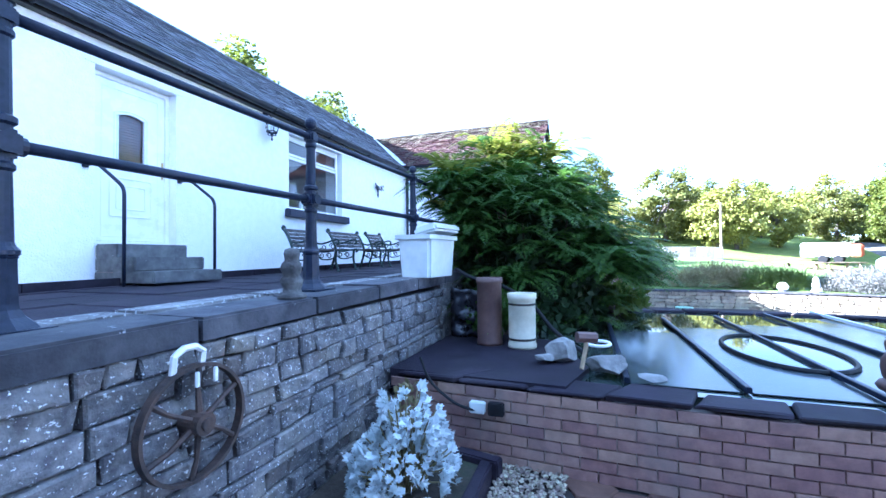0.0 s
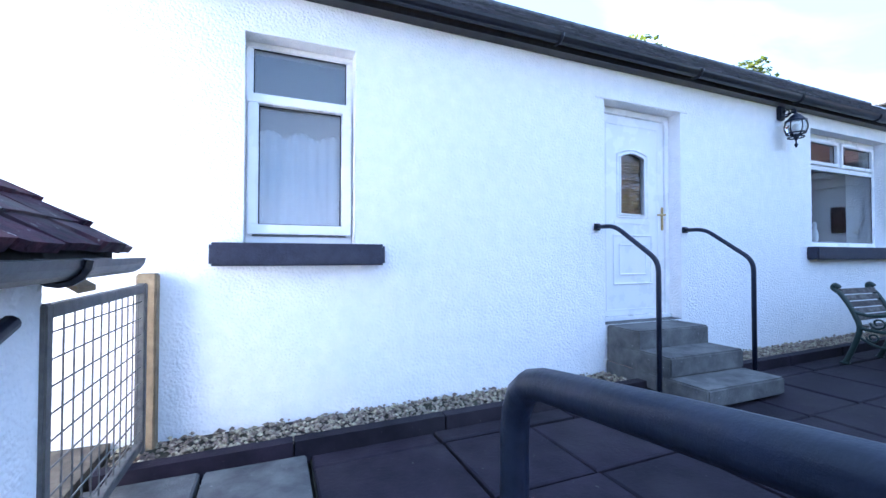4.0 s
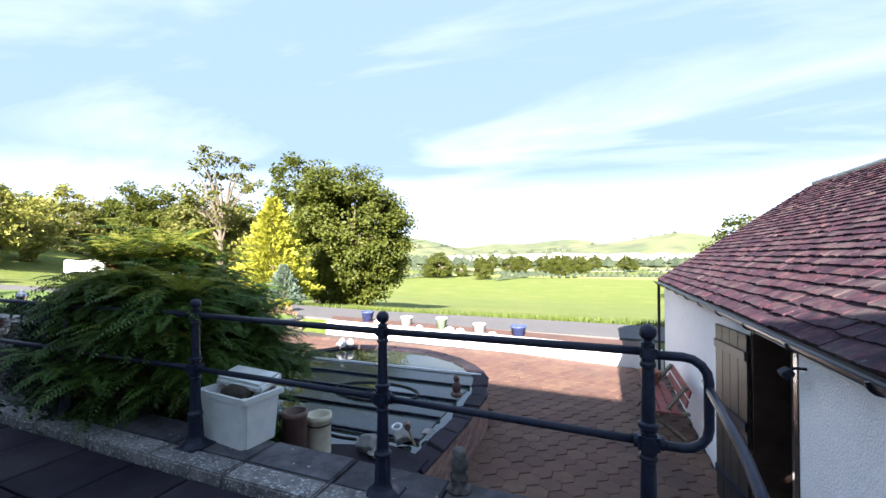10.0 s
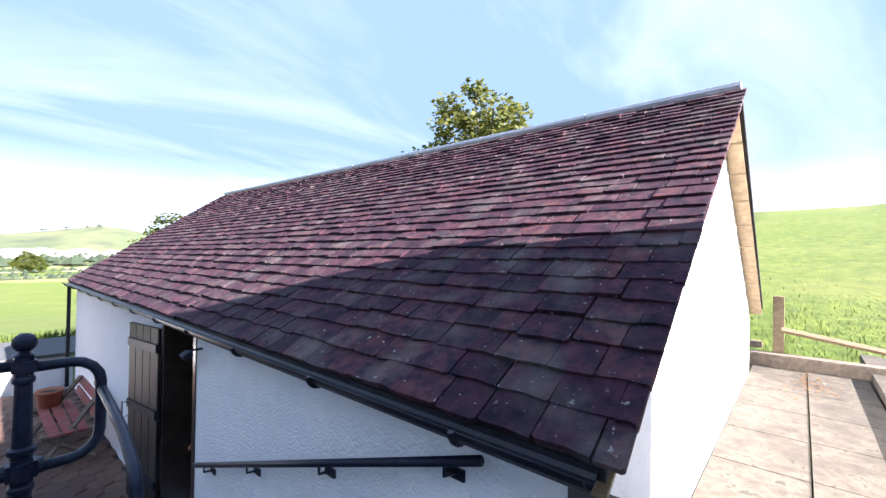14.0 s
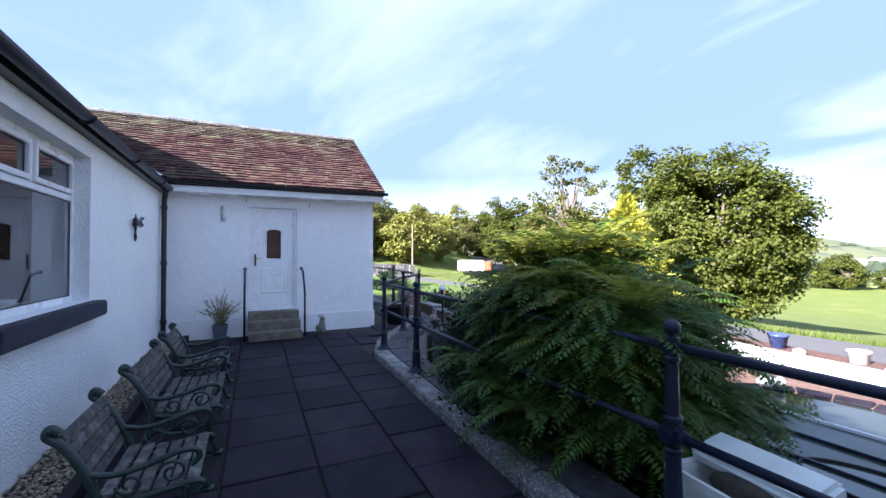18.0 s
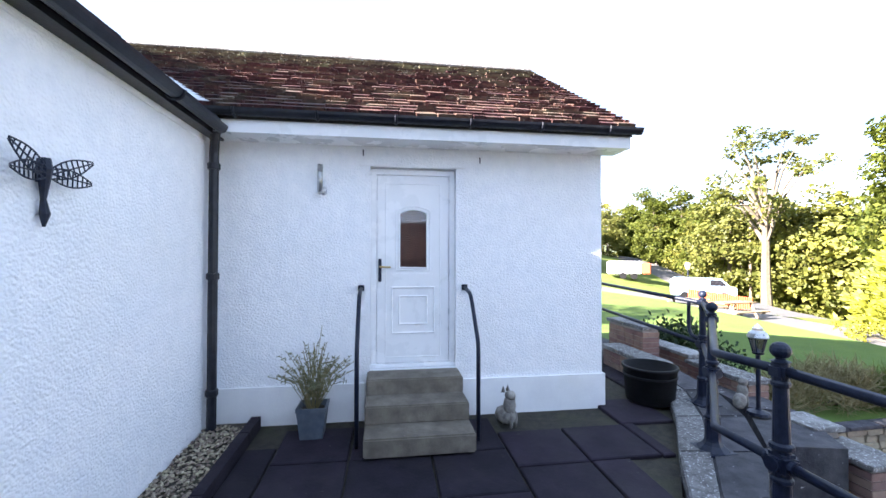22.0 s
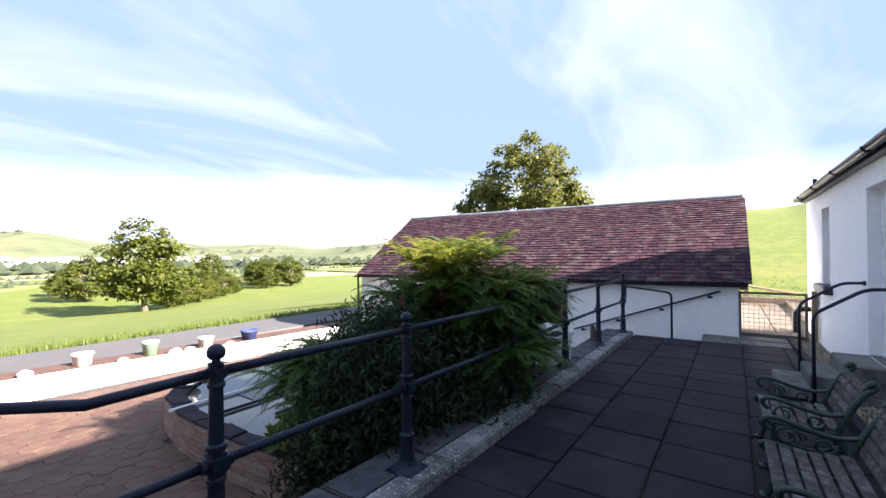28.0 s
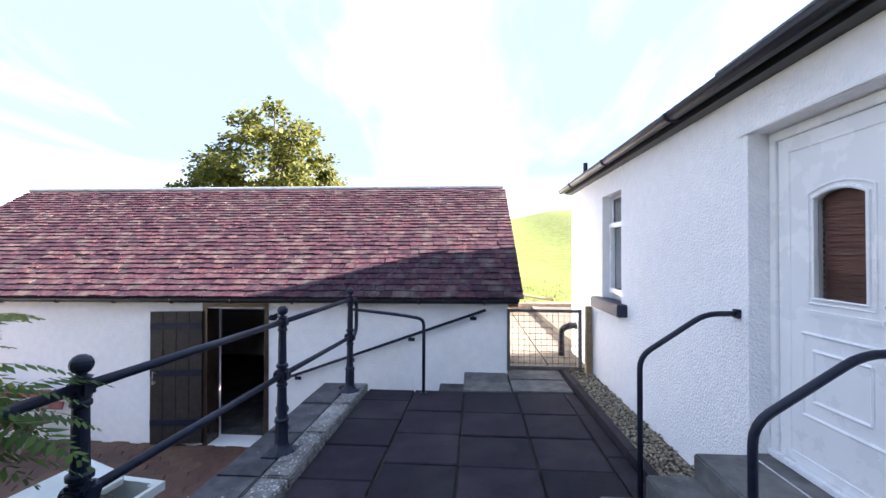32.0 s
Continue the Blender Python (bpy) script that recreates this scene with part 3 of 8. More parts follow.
bm = bmesh.new(); tube(bm, [(-2.80, 2.6, 5.0), (13.2, 2.6, 5.0)], 0.07, 8)
part("ridge", bm, M_SLATE_I, roof_house)

# wing roof
roof_wing = setting(thing("roof_wing", "", ""), "weathered red-brown tiled roof of the wing", "roof")
bm = bmesh.new()
for s in (1, -1):
    xe = 13.4 - s * 2.98
    pts = [(xe, -4.12, 3.09), (xe, 5.6, 3.09), (13.4, 5.6, 4.97), (13.4, -4.12, 4.97)]
    lo = [bm.verts.new((x, y, z - 0.1)) for x, y, z in pts]; hi = [bm.verts.new(p) for p in pts]
    bm.faces.new(lo); bm.faces.new(hi[::-1])
    for i in range(4):
        bm.faces.new((lo[i], lo[(i + 1) % 4], hi[(i + 1) % 4], hi[i]))
part("deck", bm, M_DECK, roof_wing)
slates("tile", slope_frame((10.40, 5.6, 3.09), (0, -1, 0), (cp, 0, sp)), 9.74, 3.52, (0.165, 0.25), (0.135, 0.125), 0.026, M_WTILE, M_WTILE_I, roof_wing, lambda u, v: u > 7.4 and v < 2.2, rng, 0.012, (2.65, M_MOSSTILE))
slates("tile", slope_frame((16.38, -4.12, 3.09), (0, 1, 0), (-cp, 0, sp)), 9.72, 3.52, 0.40, 0.30, 0.02, M_WTILE_I, M_WTILE_I, roof_wing, lambda u, v: False, rng)
bm = bmesh.new(); tube(bm, [(13.4, -4.13, 4.985), (13.4, 5.6, 4.985)], 0.075, 8)
part("ridge", bm, M_KERBPALE, roof_wing)
bm = bmesh.new()
va, vb = Vector((10.44, -0.06, 3.10)), Vector((13.2, 2.62, 4.95))
vd = (vb - va).normalized(); vs_ = vd.cross((0, 0, 1)).normalized() * 0.11
vq = [bm.verts.new(p + dz) for dz in (Vector((0, 0, 0.03)), Vector((0, 0, 0.045))) for p in (va - vs_, va + vs_, vb + vs_, vb - vs_)]
for q in ((3, 2, 1, 0), (4, 5, 6, 7), (0, 1, 5, 4), (1, 2, 6, 5), (2, 3, 7, 6), (3, 0, 4, 7)):
    bm.faces.new([vq[k] for k in q])
setting(part("trim_valley", bm, M_RIDGE), "pale lead flashing in the valley between the roofs", "flashing")
# boxed eave of the wing
bm = bmesh.new()
box(bm, 10.46, 10.77, -4.09, 0.0, 2.88, 2.905)
box(bm, 10.44, 10.465, -4.11, 0.0, 2.88, 3.06)
box(bm, 10.465, 10.77, -4.11, -4.09, 2.88, 3.06)
setting(part("trim_eave", bm, M_PVC), "white boxed eave boards", "eave")
gutter("gutter_wing", (10.385, 0.05, 3.07), (10.385, -4.19, 3.065), 0.06, "black half-round gutter along the wing", 6)
gutter("gutter_house", (-2.78, -0.17, 2.945), (10.45, -0.17, 2.925), 0.06, "black half-round gutter along the cottage", 8)
bm = boxm(-2.70, 10.7, -0.10, 0.0, 2.86, 2.94)
setting(part("trim_fascia", bm, M_GUTTER), "black painted fascia board under the slates", "fascia")
# downpipe in the corner
dp = thing("downpipe", "black cast-iron downpipe in the wall corner", "downpipe", (10.54, -0.075, TZ(10.6)), kind="structure")
bm = bmesh.new(); tube(bm, [(0, 0, 0), (0, 0, 2.55), (-0.05, -0.03, 2.72), (-0.09, -0.085, 2.80)], 0.042, 10); part("pipe", bm, M_GUTTER, dp)
for z in (0.35, 1.4, 2.4):
    bm = bmesh.new(); lathe(bm, [(0.05, z), (0.055, z + 0.01), (0.055, z + 0.05), (0.05, z + 0.06)], 12); part("collar", bm, M_GUTTER, dp)

# ---- outbuilding ----
OX = -1.62
bm = bmesh.new()
wall_with_openings(bm, -12.65, -1.25, -2.2, 1.02, OX - 0.4, OX, [(-6.05, -5.05, -1.32, 0.86)], axis="y")
setting(part("wall_outbuilding_east", bm, M_HARL), "white roughcast wall of the outbuilding", "wall")
for yy, nm in ((-1.25, "wall_outbuilding_north"), (-12.25, "wall_outbuilding_south")):
    bm = bmesh.new()
    gp = [(OX - 0.4, -2.2), (-7.85, -2.2), (-7.85, 1.02), (-4.73, 3.18), (OX - 0.4, 1.02)]
    a = [bm.verts.new((x, yy, z)) for x, z in gp]; b = [bm.verts.new((x, yy - 0.4, z)) for x, z in gp]
    bm.faces.new(a); bm.faces.new(b[::-1])
    for i in range(5):
        bm.faces.new((a[i], a[(i + 1) % 5], b[(i + 1) % 5], b[i]))
    gable = setting(part(nm, bm, M_HARL), "white roughcast gable of the outbuilding", "wall")
    if yy == -1.25:
        wall_ob_north = gable
setting(part("wall_outbuilding_west", boxm(-7.85, -7.45, -12.25, -1.65, -2.2, 1.02), M_HARL), "white roughcast back wall of the outbuilding", "wall")
setting(part("floor_outbuilding", boxm(-7.45, OX - 0.4, -12.25, -1.65, -1.45, -1.32), M_STEP), "concrete floor inside the outbuilding", "floor")
roof_ob = setting(thing("roof_outbuilding", "", ""), "weathered red and purple slate roof of the outbuilding", "roof")
bm = bmesh.new()
OP = math.atan2(3.32 - 1.06, 4.73 - 1.5)
for s in (1, -1):
    xe = -4.73 + s * 3.23
    pts = [(xe, -12.78, 1.06), (xe, -1.09, 1.06), (-4.73, -1.07, 3.32), (-4.73, -12.78, 3.32)]
    lo = [bm.verts.new((x, y, z - 0.07)) for x, y, z in pts]; hi = [bm.verts.new((x, y, z)) for x, y, z in pts]
    bm.faces.new(lo[::-1]); bm.faces.new(hi)
    for i in range(4):
        bm.faces.new((lo[i], lo[(i + 1) % 4], hi[(i + 1) % 4], hi[i]))
part("deck", bm, M_DECK, roof_ob)
slates("slate", slope_frame((-1.47, -12.80, 1.05), (0, 1, 0), (-math.cos(OP), 0, math.sin(OP))), 11.775, 3.93, (0.205, 0.15), (0.155, 0.105), 0.022, M_TILE, M_TILE_I, roof_ob, lambda u, v: u > 8.9 and v < 1.9, rng, 0.012)
slates("slate", slope_frame((-7.99, -1.09, 1.05), (0, -1, 0), (math.cos(OP), 0, math.sin(OP))), 11.70, 3.93, 0.5, 0.37, 0.02, M_TILE_I, M_TILE_I, roof_ob, lambda u, v: False, rng)
for i in range(8):
    bm = bmesh.new(); y0 = -12.8 + i * 1.467; tube(bm, [(-4.73, y0, 3.345), (-4.73, y0 + 1.455, 3.345)], 0.05, 8)
    part("ridge_cap", bm, M_RIDGE, roof_ob)
gutter("gutter_outbuilding", (-1.44, -12.85, 1.02), (-1.44, -1.11, 1.03), 0.055, "black half-round gutter along the outbuilding", 12)
# timber soffit of the north verge
verge = setting(thing("trim_verge", "", ""), "pale timber boards under the outbuilding's verge", "soffit")
for s in (1, -1):
    for i in range(9):
        f0, f1 = i / 9 + 0.004, (i + 1) / 9 - 0.004
        pts = [(-4.73 + s * 3.2 * (1 - f), 1.0 + 2.24 * f) for f in (f0, f1)]
        bm = bmesh.new()
        v = [bm.verts.new((x, y, z - dz)) for dz in (0, 0.02) for (x, z), y in ((pts[0], -1.245), (pts[1], -1.245), (pts[1], -1.10), (pts[0], -1.10))]
        for q in ((0, 1, 2, 3), (7, 6, 5, 4), (0, 4, 5, 1), (1, 5, 6, 2), (2, 6, 7, 3), (3, 7, 4, 0)):
            bm.faces.new([v[k] for k in q])
        moved(bm, Matrix.Translation((0, 0, -0.075)))
        part("board", bm, M_TIMBER, verge)

# ---- terrace ----
OUT = [(-0.6, -3.75), (3.35, -3.75), (6.5, -3.80), (8.2, -3.84), (8.9, -4.08), (9.42, -4.62), (10.5, -5.36), (12.0, -5.62), (18.0, -5.62)]
INN = [(-0.6, -3.17), (3.0, -3.17), (5.0, -3.20), (8.1, -3.25), (8.5, -3.34), (9.1, -3.62), (9.9, -4.20), (10.7, -4.78), (12.0, -5.1), (18.0, -5.1)]
bm = bmesh.new()
prism(bm, INN[::1] + [(18.0, WS), (WX, WS), (WX, 0.0), (-0.6, 0.0)], -1.6, lambda x, y: TZ(x) - 0.03)
terrace = setting(part("floor_terrace", bm, M_JOINT), "dark grey flagstone terrace with mossy joints", "paving")


def inside(x, y, poly):
    hit = False
    for (x0, y0), (x1, y1) in zip(poly, poly[1:] + poly[:1]):
        if (y0 > y) != (y1 > y) and x < (x1 - x0) * (y - y0) / (y1 - y0) + x0:
            hit = not hit
    return hit


def edge_y(x, line):
    for (x0, y0), (x1, y1) in zip(line, line[1:]):
        if x0 <= x <= x1:
            return y0 + (y1 - y0) * (x - x0) / (x1 - x0)
    return line[-1][1]


rows_y = [-5.1, -4.45, -3.8, -3.17, -2.555, -1.91, -1.245, -0.63, -0.455]


def lean(y, x):
    """The joints drift south a little towards the wing."""
    return y - 0.0105 * (x - 1.3) if y < -0.5 else y


for ya, yb in zip(rows_y, rows_y[1:]):
    start = -0.6
    first = 0.74 + rng.uniform(-0.015, 0.015) - (0.33 if ya < -2.9 else 0)
    while start < 17.5:
        w = first if start < -0.59 else rng.uniform(0.602, 0.628) if yb < -0.5 else rng.uniform(0.8, 1.0)
        x0, x1 = start, start + w
        start = x1
        y0, y1 = lean(ya, x0), lean(yb, x0)
        if x1 > WX - 0.02 and y1 > WS - 0.03:
            if x0 > WX - 0.3 or y0 > WS - 0.3:
                continue
            x1 = min(x1, WX - 0.03) if y0 > WS - 0.5 else x1
        lim = max(edge_y(x0, INN), edge_y(x1, INN)) + 0.01
        if y1 < lim + 0.12:
            continue
        y0 = max(y0, lim)
        g = 0.009
        t0, t1 = lean(ya, x1) - lean(ya, x0), lean(yb, x1) - lean(yb, x0)
        zt = lambda xx: TZ(xx) + dz
        dz = rng.uniform(-0.005, 0.005)
        bm = bmesh.new()
        c = [(x0 + g, y0 + g), (x1 - g, y0 + g + t0), (x1 - g, y1 - g + t1), (x0 + g, y1 - g)]
        c = [(px + rng.uniform(-0.004, 0.004), py + rng.uniform(-0.004, 0.004)) for px, py in c]
        lo = [bm.verts.new((px, py, TZ(px) - 0.03)) for px, py in c]
        mid = [bm.verts.new((px, py, zt(px) - 0.008)) for px, py in c]
        ins = [(0.01, 0.01), (-0.01, 0.01), (-0.01, -0.01), (0.01, -0.01)]
        hi = [bm.verts.new((px + a, py + b, zt(px))) for (px, py), (a, b) in zip(c, ins)]
        bm.faces.new(hi)
        for k in range(4):
            j = (k + 1) % 4
            bm.faces.new((lo[k], lo[j], mid[j], mid[k])); bm.faces.new((mid[k], mid[j], hi[j], hi[k]))
        part("flagstone", bm, M_SLAB, terrace)

# kerb stones along the edge
kerb = setting(thing("kerb", "", ""), "pale lichened stone coping along the terrace edge", "kerb")


def along(line, s):
    for (x0, y0), (x1, y1) in zip(line, line[1:]):
        d = math.hypot(x1 - x0, y1 - y0)
        if s <= d:
            return x0 + (x1 - x0) * s / d, y0 + (y1 - y0) * s / d
        s -= d
    return line[-1]


def length(line):
    return sum(math.hypot(b[0] - a[0], b[1] - a[1]) for a, b in zip(line, line[1:]))


li, lo_ = length(INN), length(OUT)
nst = 24
MIDL = [((along(INN, li * i / 60)[0] * 0.62 + along(OUT, lo_ * i / 60)[0] * 0.38), (along(INN, li * i / 60)[1] * 0.62 + along(OUT, lo_ * i / 60)[1] * 0.38)) for i in range(61)]
for i in range(nst):
    for la, lb, h in ((INN, MIDL, 0.075), (MIDL, OUT, 0.068)):
        f0, f1 = i / nst + 0.0006, (i + 1) / nst - 0.0006
        a0, a1 = along(la, length(la) * f0), along(la, length(la) * f1)
        b0, b1 = along(lb, length(lb) * f0), along(lb, length(lb) * f1)
        if la is INN:
            b0 = (b0[0], b0[1] + 0.006); b1 = (b1[0], b1[1] + 0.006)
        hh = h + rng.uniform(-0.006, 0.006)
        bm = bmesh.new()
        pts = [b0, b1, a1, a0]
        prism(bm, pts, lambda x, y: TZ(x) - 0.035, lambda x, y: TZ(x) + hh)
        bmesh.ops.bevel(bm, geom=[e for e in bm.edges if all(v.co.z > TZ(v.co.x) for v in e.verts)], offset=0.012, segments=2, affect="EDGES")
        part("coping_stone", bm, M_KERBPALE if la is INN else M_COPE, kerb)

# gravel strip along the cottage
gk = setting(thing("gravel_kerb", "", ""), "dark stone edging of the gravel strip", "edging")
for x0 in [-1.6 + 0.92 * i for i in range(14)]:
    x1 = min(x0 + 0.91, 10.7)
    if 1.95 < x1 and x0 < 2.95:
        if x0 < 2.0:
            x1 = min(x1, 1.99)
        else:
            x0 = 2.95 if x1 > 3.1 else x0
            if x1 <= 3.1:
                continue
    bm = bmesh.new(); prism(bm, [(x0, -0.455), (x1, -0.455), (x1, -0.37), (x0, -0.37)], lambda x, y: TZ(x) - 0.05, lambda x, y: TZ(x) + 0.085)
    part("edging_stone", bm, M_SLAB, gk)


def pebbles(name, label, spots, size, seed):
    """A bed of small stones, each an uneven octahedron."""
    r = random.Random(seed)
    vs, fs = [], []
    for x, y, z in spots:
        b = len(vs)
        s = size * r.uniform(0.6, 1.35)
        a = r.uniform(0, 6.28)
        for dx, dy, dz in ((1, 0, 0), (0, 0.8, 0), (-1, 0, 0), (0, -0.8, 0), (0, 0, 0.6), (0, 0, -0.6)):
            j = s * r.uniform(0.8, 1.2)
            vs.append((x + j * (dx * math.cos(a) - dy * math.sin(a)), y + j * (dx * math.sin(a) + dy * math.cos(a)), z + j * dz))
        fs += [(b, b + 1, b + 4), (b + 1, b + 2, b + 4), (b + 2, b + 3, b + 4), (b + 3, b, b + 4), (b + 1, b, b + 5), (b + 2, b + 1, b + 5), (b + 3, b + 2, b + 5), (b, b + 3, b + 5)]
    ob = fast_mesh(name, vs, fs, M_GRAVEL)
    return tagged(ob, label, "gravel", "", "stuff")


spots = []
for i in range(9000):
    x = rng.uniform(-1.6, 10.6)
    if 1.98 < x < 2.93:
        continue
    spots.append((x, rng.uniform(-0.365, -0.01), TZ(x) + rng.uniform(0.02, 0.06)))
pebbles("gravel", "brown pea gravel in the strip along the wall", spots, 0.017, 3)
bm = bmesh.new(); prism(bm, [(-1.62, -0.37), (10.7, -0.37), (10.7, 0.0), (-1.62, 0.0)], lambda x, y: TZ(x) - 0.05, lambda x, y: TZ(x) + 0.03)
setting(part("gravel_bed", bm, M_SOIL), "brown earth under the gravel", "ground")

# ---- landing, stairs and the path beyond the gate ----
landing = setting(thing("floor_landing", "", ""), "grey concrete slabs at the head of the stairs", "paving")
for x0, x1, y0, y1, z in ((-1.60, -0.62, -1.9, -1.27, 0.0), (-1.12, -0.62, -1.25, -0.47, 0.01), (-1.62, -1.14, -1.25, -0.47, 0.015)):
    part("slab", boxm(x0, x1, y0, y1, z - 0.09, z, 0.008), M_STEP, landing)
stairs = setting(thing("stairs", "", ""), "worn grey stone stairs between wall and outbuilding", "stairs")
for i in range(7):
    z = -0.183 * (i + 1)
    y1 = -1.9 - 0.36 * i
    part("step", boxm(-1.60, -0.61, y1 - 0.37, y1 + 0.02, z - 0.075, z, 0.012), M_COPE, stairs)
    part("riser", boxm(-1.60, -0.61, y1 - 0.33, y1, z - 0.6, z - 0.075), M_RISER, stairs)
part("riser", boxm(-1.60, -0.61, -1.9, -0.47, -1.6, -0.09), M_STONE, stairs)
M_PATHSLAB = surface("brown_stained_concrete", (0.073, 0.058, 0.043), (0.153, 0.126, 0.092), 0.92, 9, (0.052, 0.043, 0.031), 1.8, 0.8, 0.5, 50, speckle=(0.061, 0.052, 0.037), speckle_scale=9, speckle_at=0.62)
path = setting(thing("path_side", "", ""), "sunlit concrete path behind the gate", "path")
for i in range(9):
    for j in range(2):
        bm = boxm(-1.64 - (i + 1) * 0.9, -1.64 - i * 0.9 - 0.012, -1.24 + j * 0.66, -1.24 + (j + 1) * 0.66 - 0.012, -0.25, 0.04 + 0.012 * j)
        part("slab", bm, M_PATHSLAB, path)
part("edge_wall", boxm(-10.0, -2.72, 0.1, 0.35, -0.25, 0.16), M_PATHSLAB, path)
part("upper_slab", boxm(-10.0, -2.72, 0.36, 3.0, -0.25, 0.14), M_PATHSLAB, path)

# ---- retaining wall of squared rubble ----
retain = setting(thing("wall_retaining", "", ""), "grey rubble retaining wall spotted with white lichen", "wall")
bm = bmesh.new()
prism(bm, [(-0.56, -3.70), (-0.56, -1.95), (0.2, -1.95), (0.2, -3.0), (3.35, -3.0), (3.35, -3.70)], -1.7, -0.04)
part("core", bm, M_STONE_J, retain)
prism_line = [(3.35, -3.70), (6.5, -3.75), (8.2, -3.79), (8.86, -4.03), (9.36, -4.56), (10.45, -5.30), (12.0, -5.57), (18.0, -5.57), (18, -5.0), (3.35, -3.0)]
bm = bmesh.new(); prism(bm, prism_line, -1.7, lambda x, y: TZ(x) - 0.04)
part("core", bm, M_STONE, retain)


def rubble(u0, u1, z0, z1, place):
    """Courses of split stones with uneven faces; place(u, v, z) maps wall length, depth and height into the world."""
    z = z0
    while z < z1 - 0.02:
        h = min(rng.choice((0.05, 0.065, 0.08, 0.095, 0.11)), z1 - z)
        u = u0 - rng.uniform(0, 0.12)
        while u < u1:
            w = rng.uniform(0.10, 0.33)
            a, b = max(u, u0), min(u + w, u1)
            if b - a > 0.03:
                d = rng.uniform(0.035, 0.075)
                bm = bmesh.new()
                g = 0.006
                vs = box(bm, a + g, b - g, 0, d, z + g * 0.6, z + h - g * 0.6)
                for v in bm.verts:
                    if v.co.y > 0.01:
                        v.co.y += rng.uniform(-0.016, 0.016)
                        v.co.x += rng.uniform(-0.010, 0.010)
                        v.co.z += rng.uniform(-0.009, 0.009)
                bmesh.ops.bevel(bm, geom=[e for e in bm.edges if all(v.co.y > 0.015 for v in e.verts)], offset=0.009, segments=1, affect="EDGES")
                for v in bm.verts:
                    v.co = place(v.co.x, v.co.y, v.co.z)
                part("stone", bm, M_STONE, retain)
            u += w
        z += h


rubble(-0.56, 3.35, -1.35, -0.034, lambda u, v, z: Vector((u, -3.70 - v, z)))
rubble(-3.70, -1.95, -1.35, -0.034, lambda u, v, z: Vector((-0.56 - v, u, z)))

# ---- yard ----
yard_poly = [(-1.62, -12.6), (-1.62, -2.0), (10.7, -4.0), (11.0, -13.2), (9.0, -13.2)]
bm = bmesh.new(); prism(bm, [(-1.7, -12.7), (2.0, -12.7), (10.6, -13.3), (11.9, -9.25), (11.7, -4.2), (2.0, -2.0), (-1.7, -2.0)], -1.9, lambda x, y: YZ(x) - 0.02)
yard = setting(part("yard", bm, M_YARDJ), "red-brown scalloped paving of the yard", "paving")
POND = [(1.80, -3.9), (1.72, -5.0), (1.66, -6.2), (1.68, -7.4), (1.95, -8.5), (2.6, -9.4), (3.5, -9.9), (4.7, -10.05), (5.7, -9.85), (6.2, -9.3), (6.42, -8.2), (6.45, -6.9), (6.35, -5.9), (6.1, -4.9), (6.0, -4.3)]
hexm = []
for k in range(4):
    me = bpy.data.meshes.new("paver")
    r = 0.158
    vs, n6 = [], 6
    for rr, zz in ((r, -0.03), (r, -0.006), (r * 0.93, 0.0)):
        for i in range(n6):
            a = math.pi / 6 + i * math.pi / 3
            vs.append((rr * math.cos(a) * 1.0 + rng.uniform(-0.006, 0.006), rr * math.sin(a) * 1.02 + rng.uniform(-0.006, 0.006), zz))
    fs = [tuple(range(12, 18))]
    for ring in (0, 6):
        for i in range(6):
            fs.append((ring + i, ring + (i + 1) % 6, ring + 6 + (i + 1) % 6, ring + 6 + i))
    me.from_pydata(vs, [], fs); me.materials.append(M_PAVER)
    hexm.append((me, vs, fs))
jv, jf = [], []
cnt = 0
for iy in range(40):
    for ix in range(48):
        x = -1.5 + ix * 0.274 + (0.137 if iy % 2 else 0)
        y = -4.1 - iy * 0.24
        if x > 10.6 or y < -12.7 or inside(x, y, POND) or (y > -4.7 and x < -0.5) or (0.3 < x < 2 and y > -5.1):
            continue
        if y > edge_y(max(x, 3.35), OUT) - 0.15 and x > 3.2:
            continue
        k = rng.randrange(4)
        z = YZ(x) + rng.uniform(-0.004, 0.004)
        if 6.4 < x < 10.2 and y > -10.4 and cnt < 300:
            ob = new("paver", hexm[k][0]); ob.parent = yard; ob.matrix_basis = Matrix.Translation((x, y, z)); cnt += 1
        else:
            base = len(jv)
            jv.extend((x + v[0], y + v[1], z + v[2]) for v in hexm[k][1]); jf.extend(tuple(base + i for i in f) for f in hexm[k][2])
ob = fast_mesh("pavers", jv, jf, M_PAVER_I, yard); ob["kind"] = "stuff"

# ---- white boundary wall, verge and road ----
bm = bmesh.new(); prism(bm, [(-1.6, -12.75), (9.0, -13.15), (9.0, -13.45), (-1.6, -13.05)], -1.6, lambda x, y: -0.80 + max(0, x - 2) * 0.02)
setting(part("wall_boundary", bm, M_PLINTH), "low white painted boundary wall of the yard", "wall")
bm = bmesh.new(); prism(bm, [(-1.6, -13.05), (9.0, -13.45), (9.6, -14.4), (-1.6, -14.0)], -1.6, lambda x, y: -0.83 + max(0, x - 2) * 0.02)
setting(part("wall_top_bed", bm, M_PAVER_I), "strip of reddish paving on top of the boundary wall", "paving")
bm = bmesh.new()
rl = [(-60, -13.2), (-10, -14.6), (2, -14.9), (10, -15.0), (24, -15.2), (40, -12.0), (60, -4.0), (90, 14.0)]
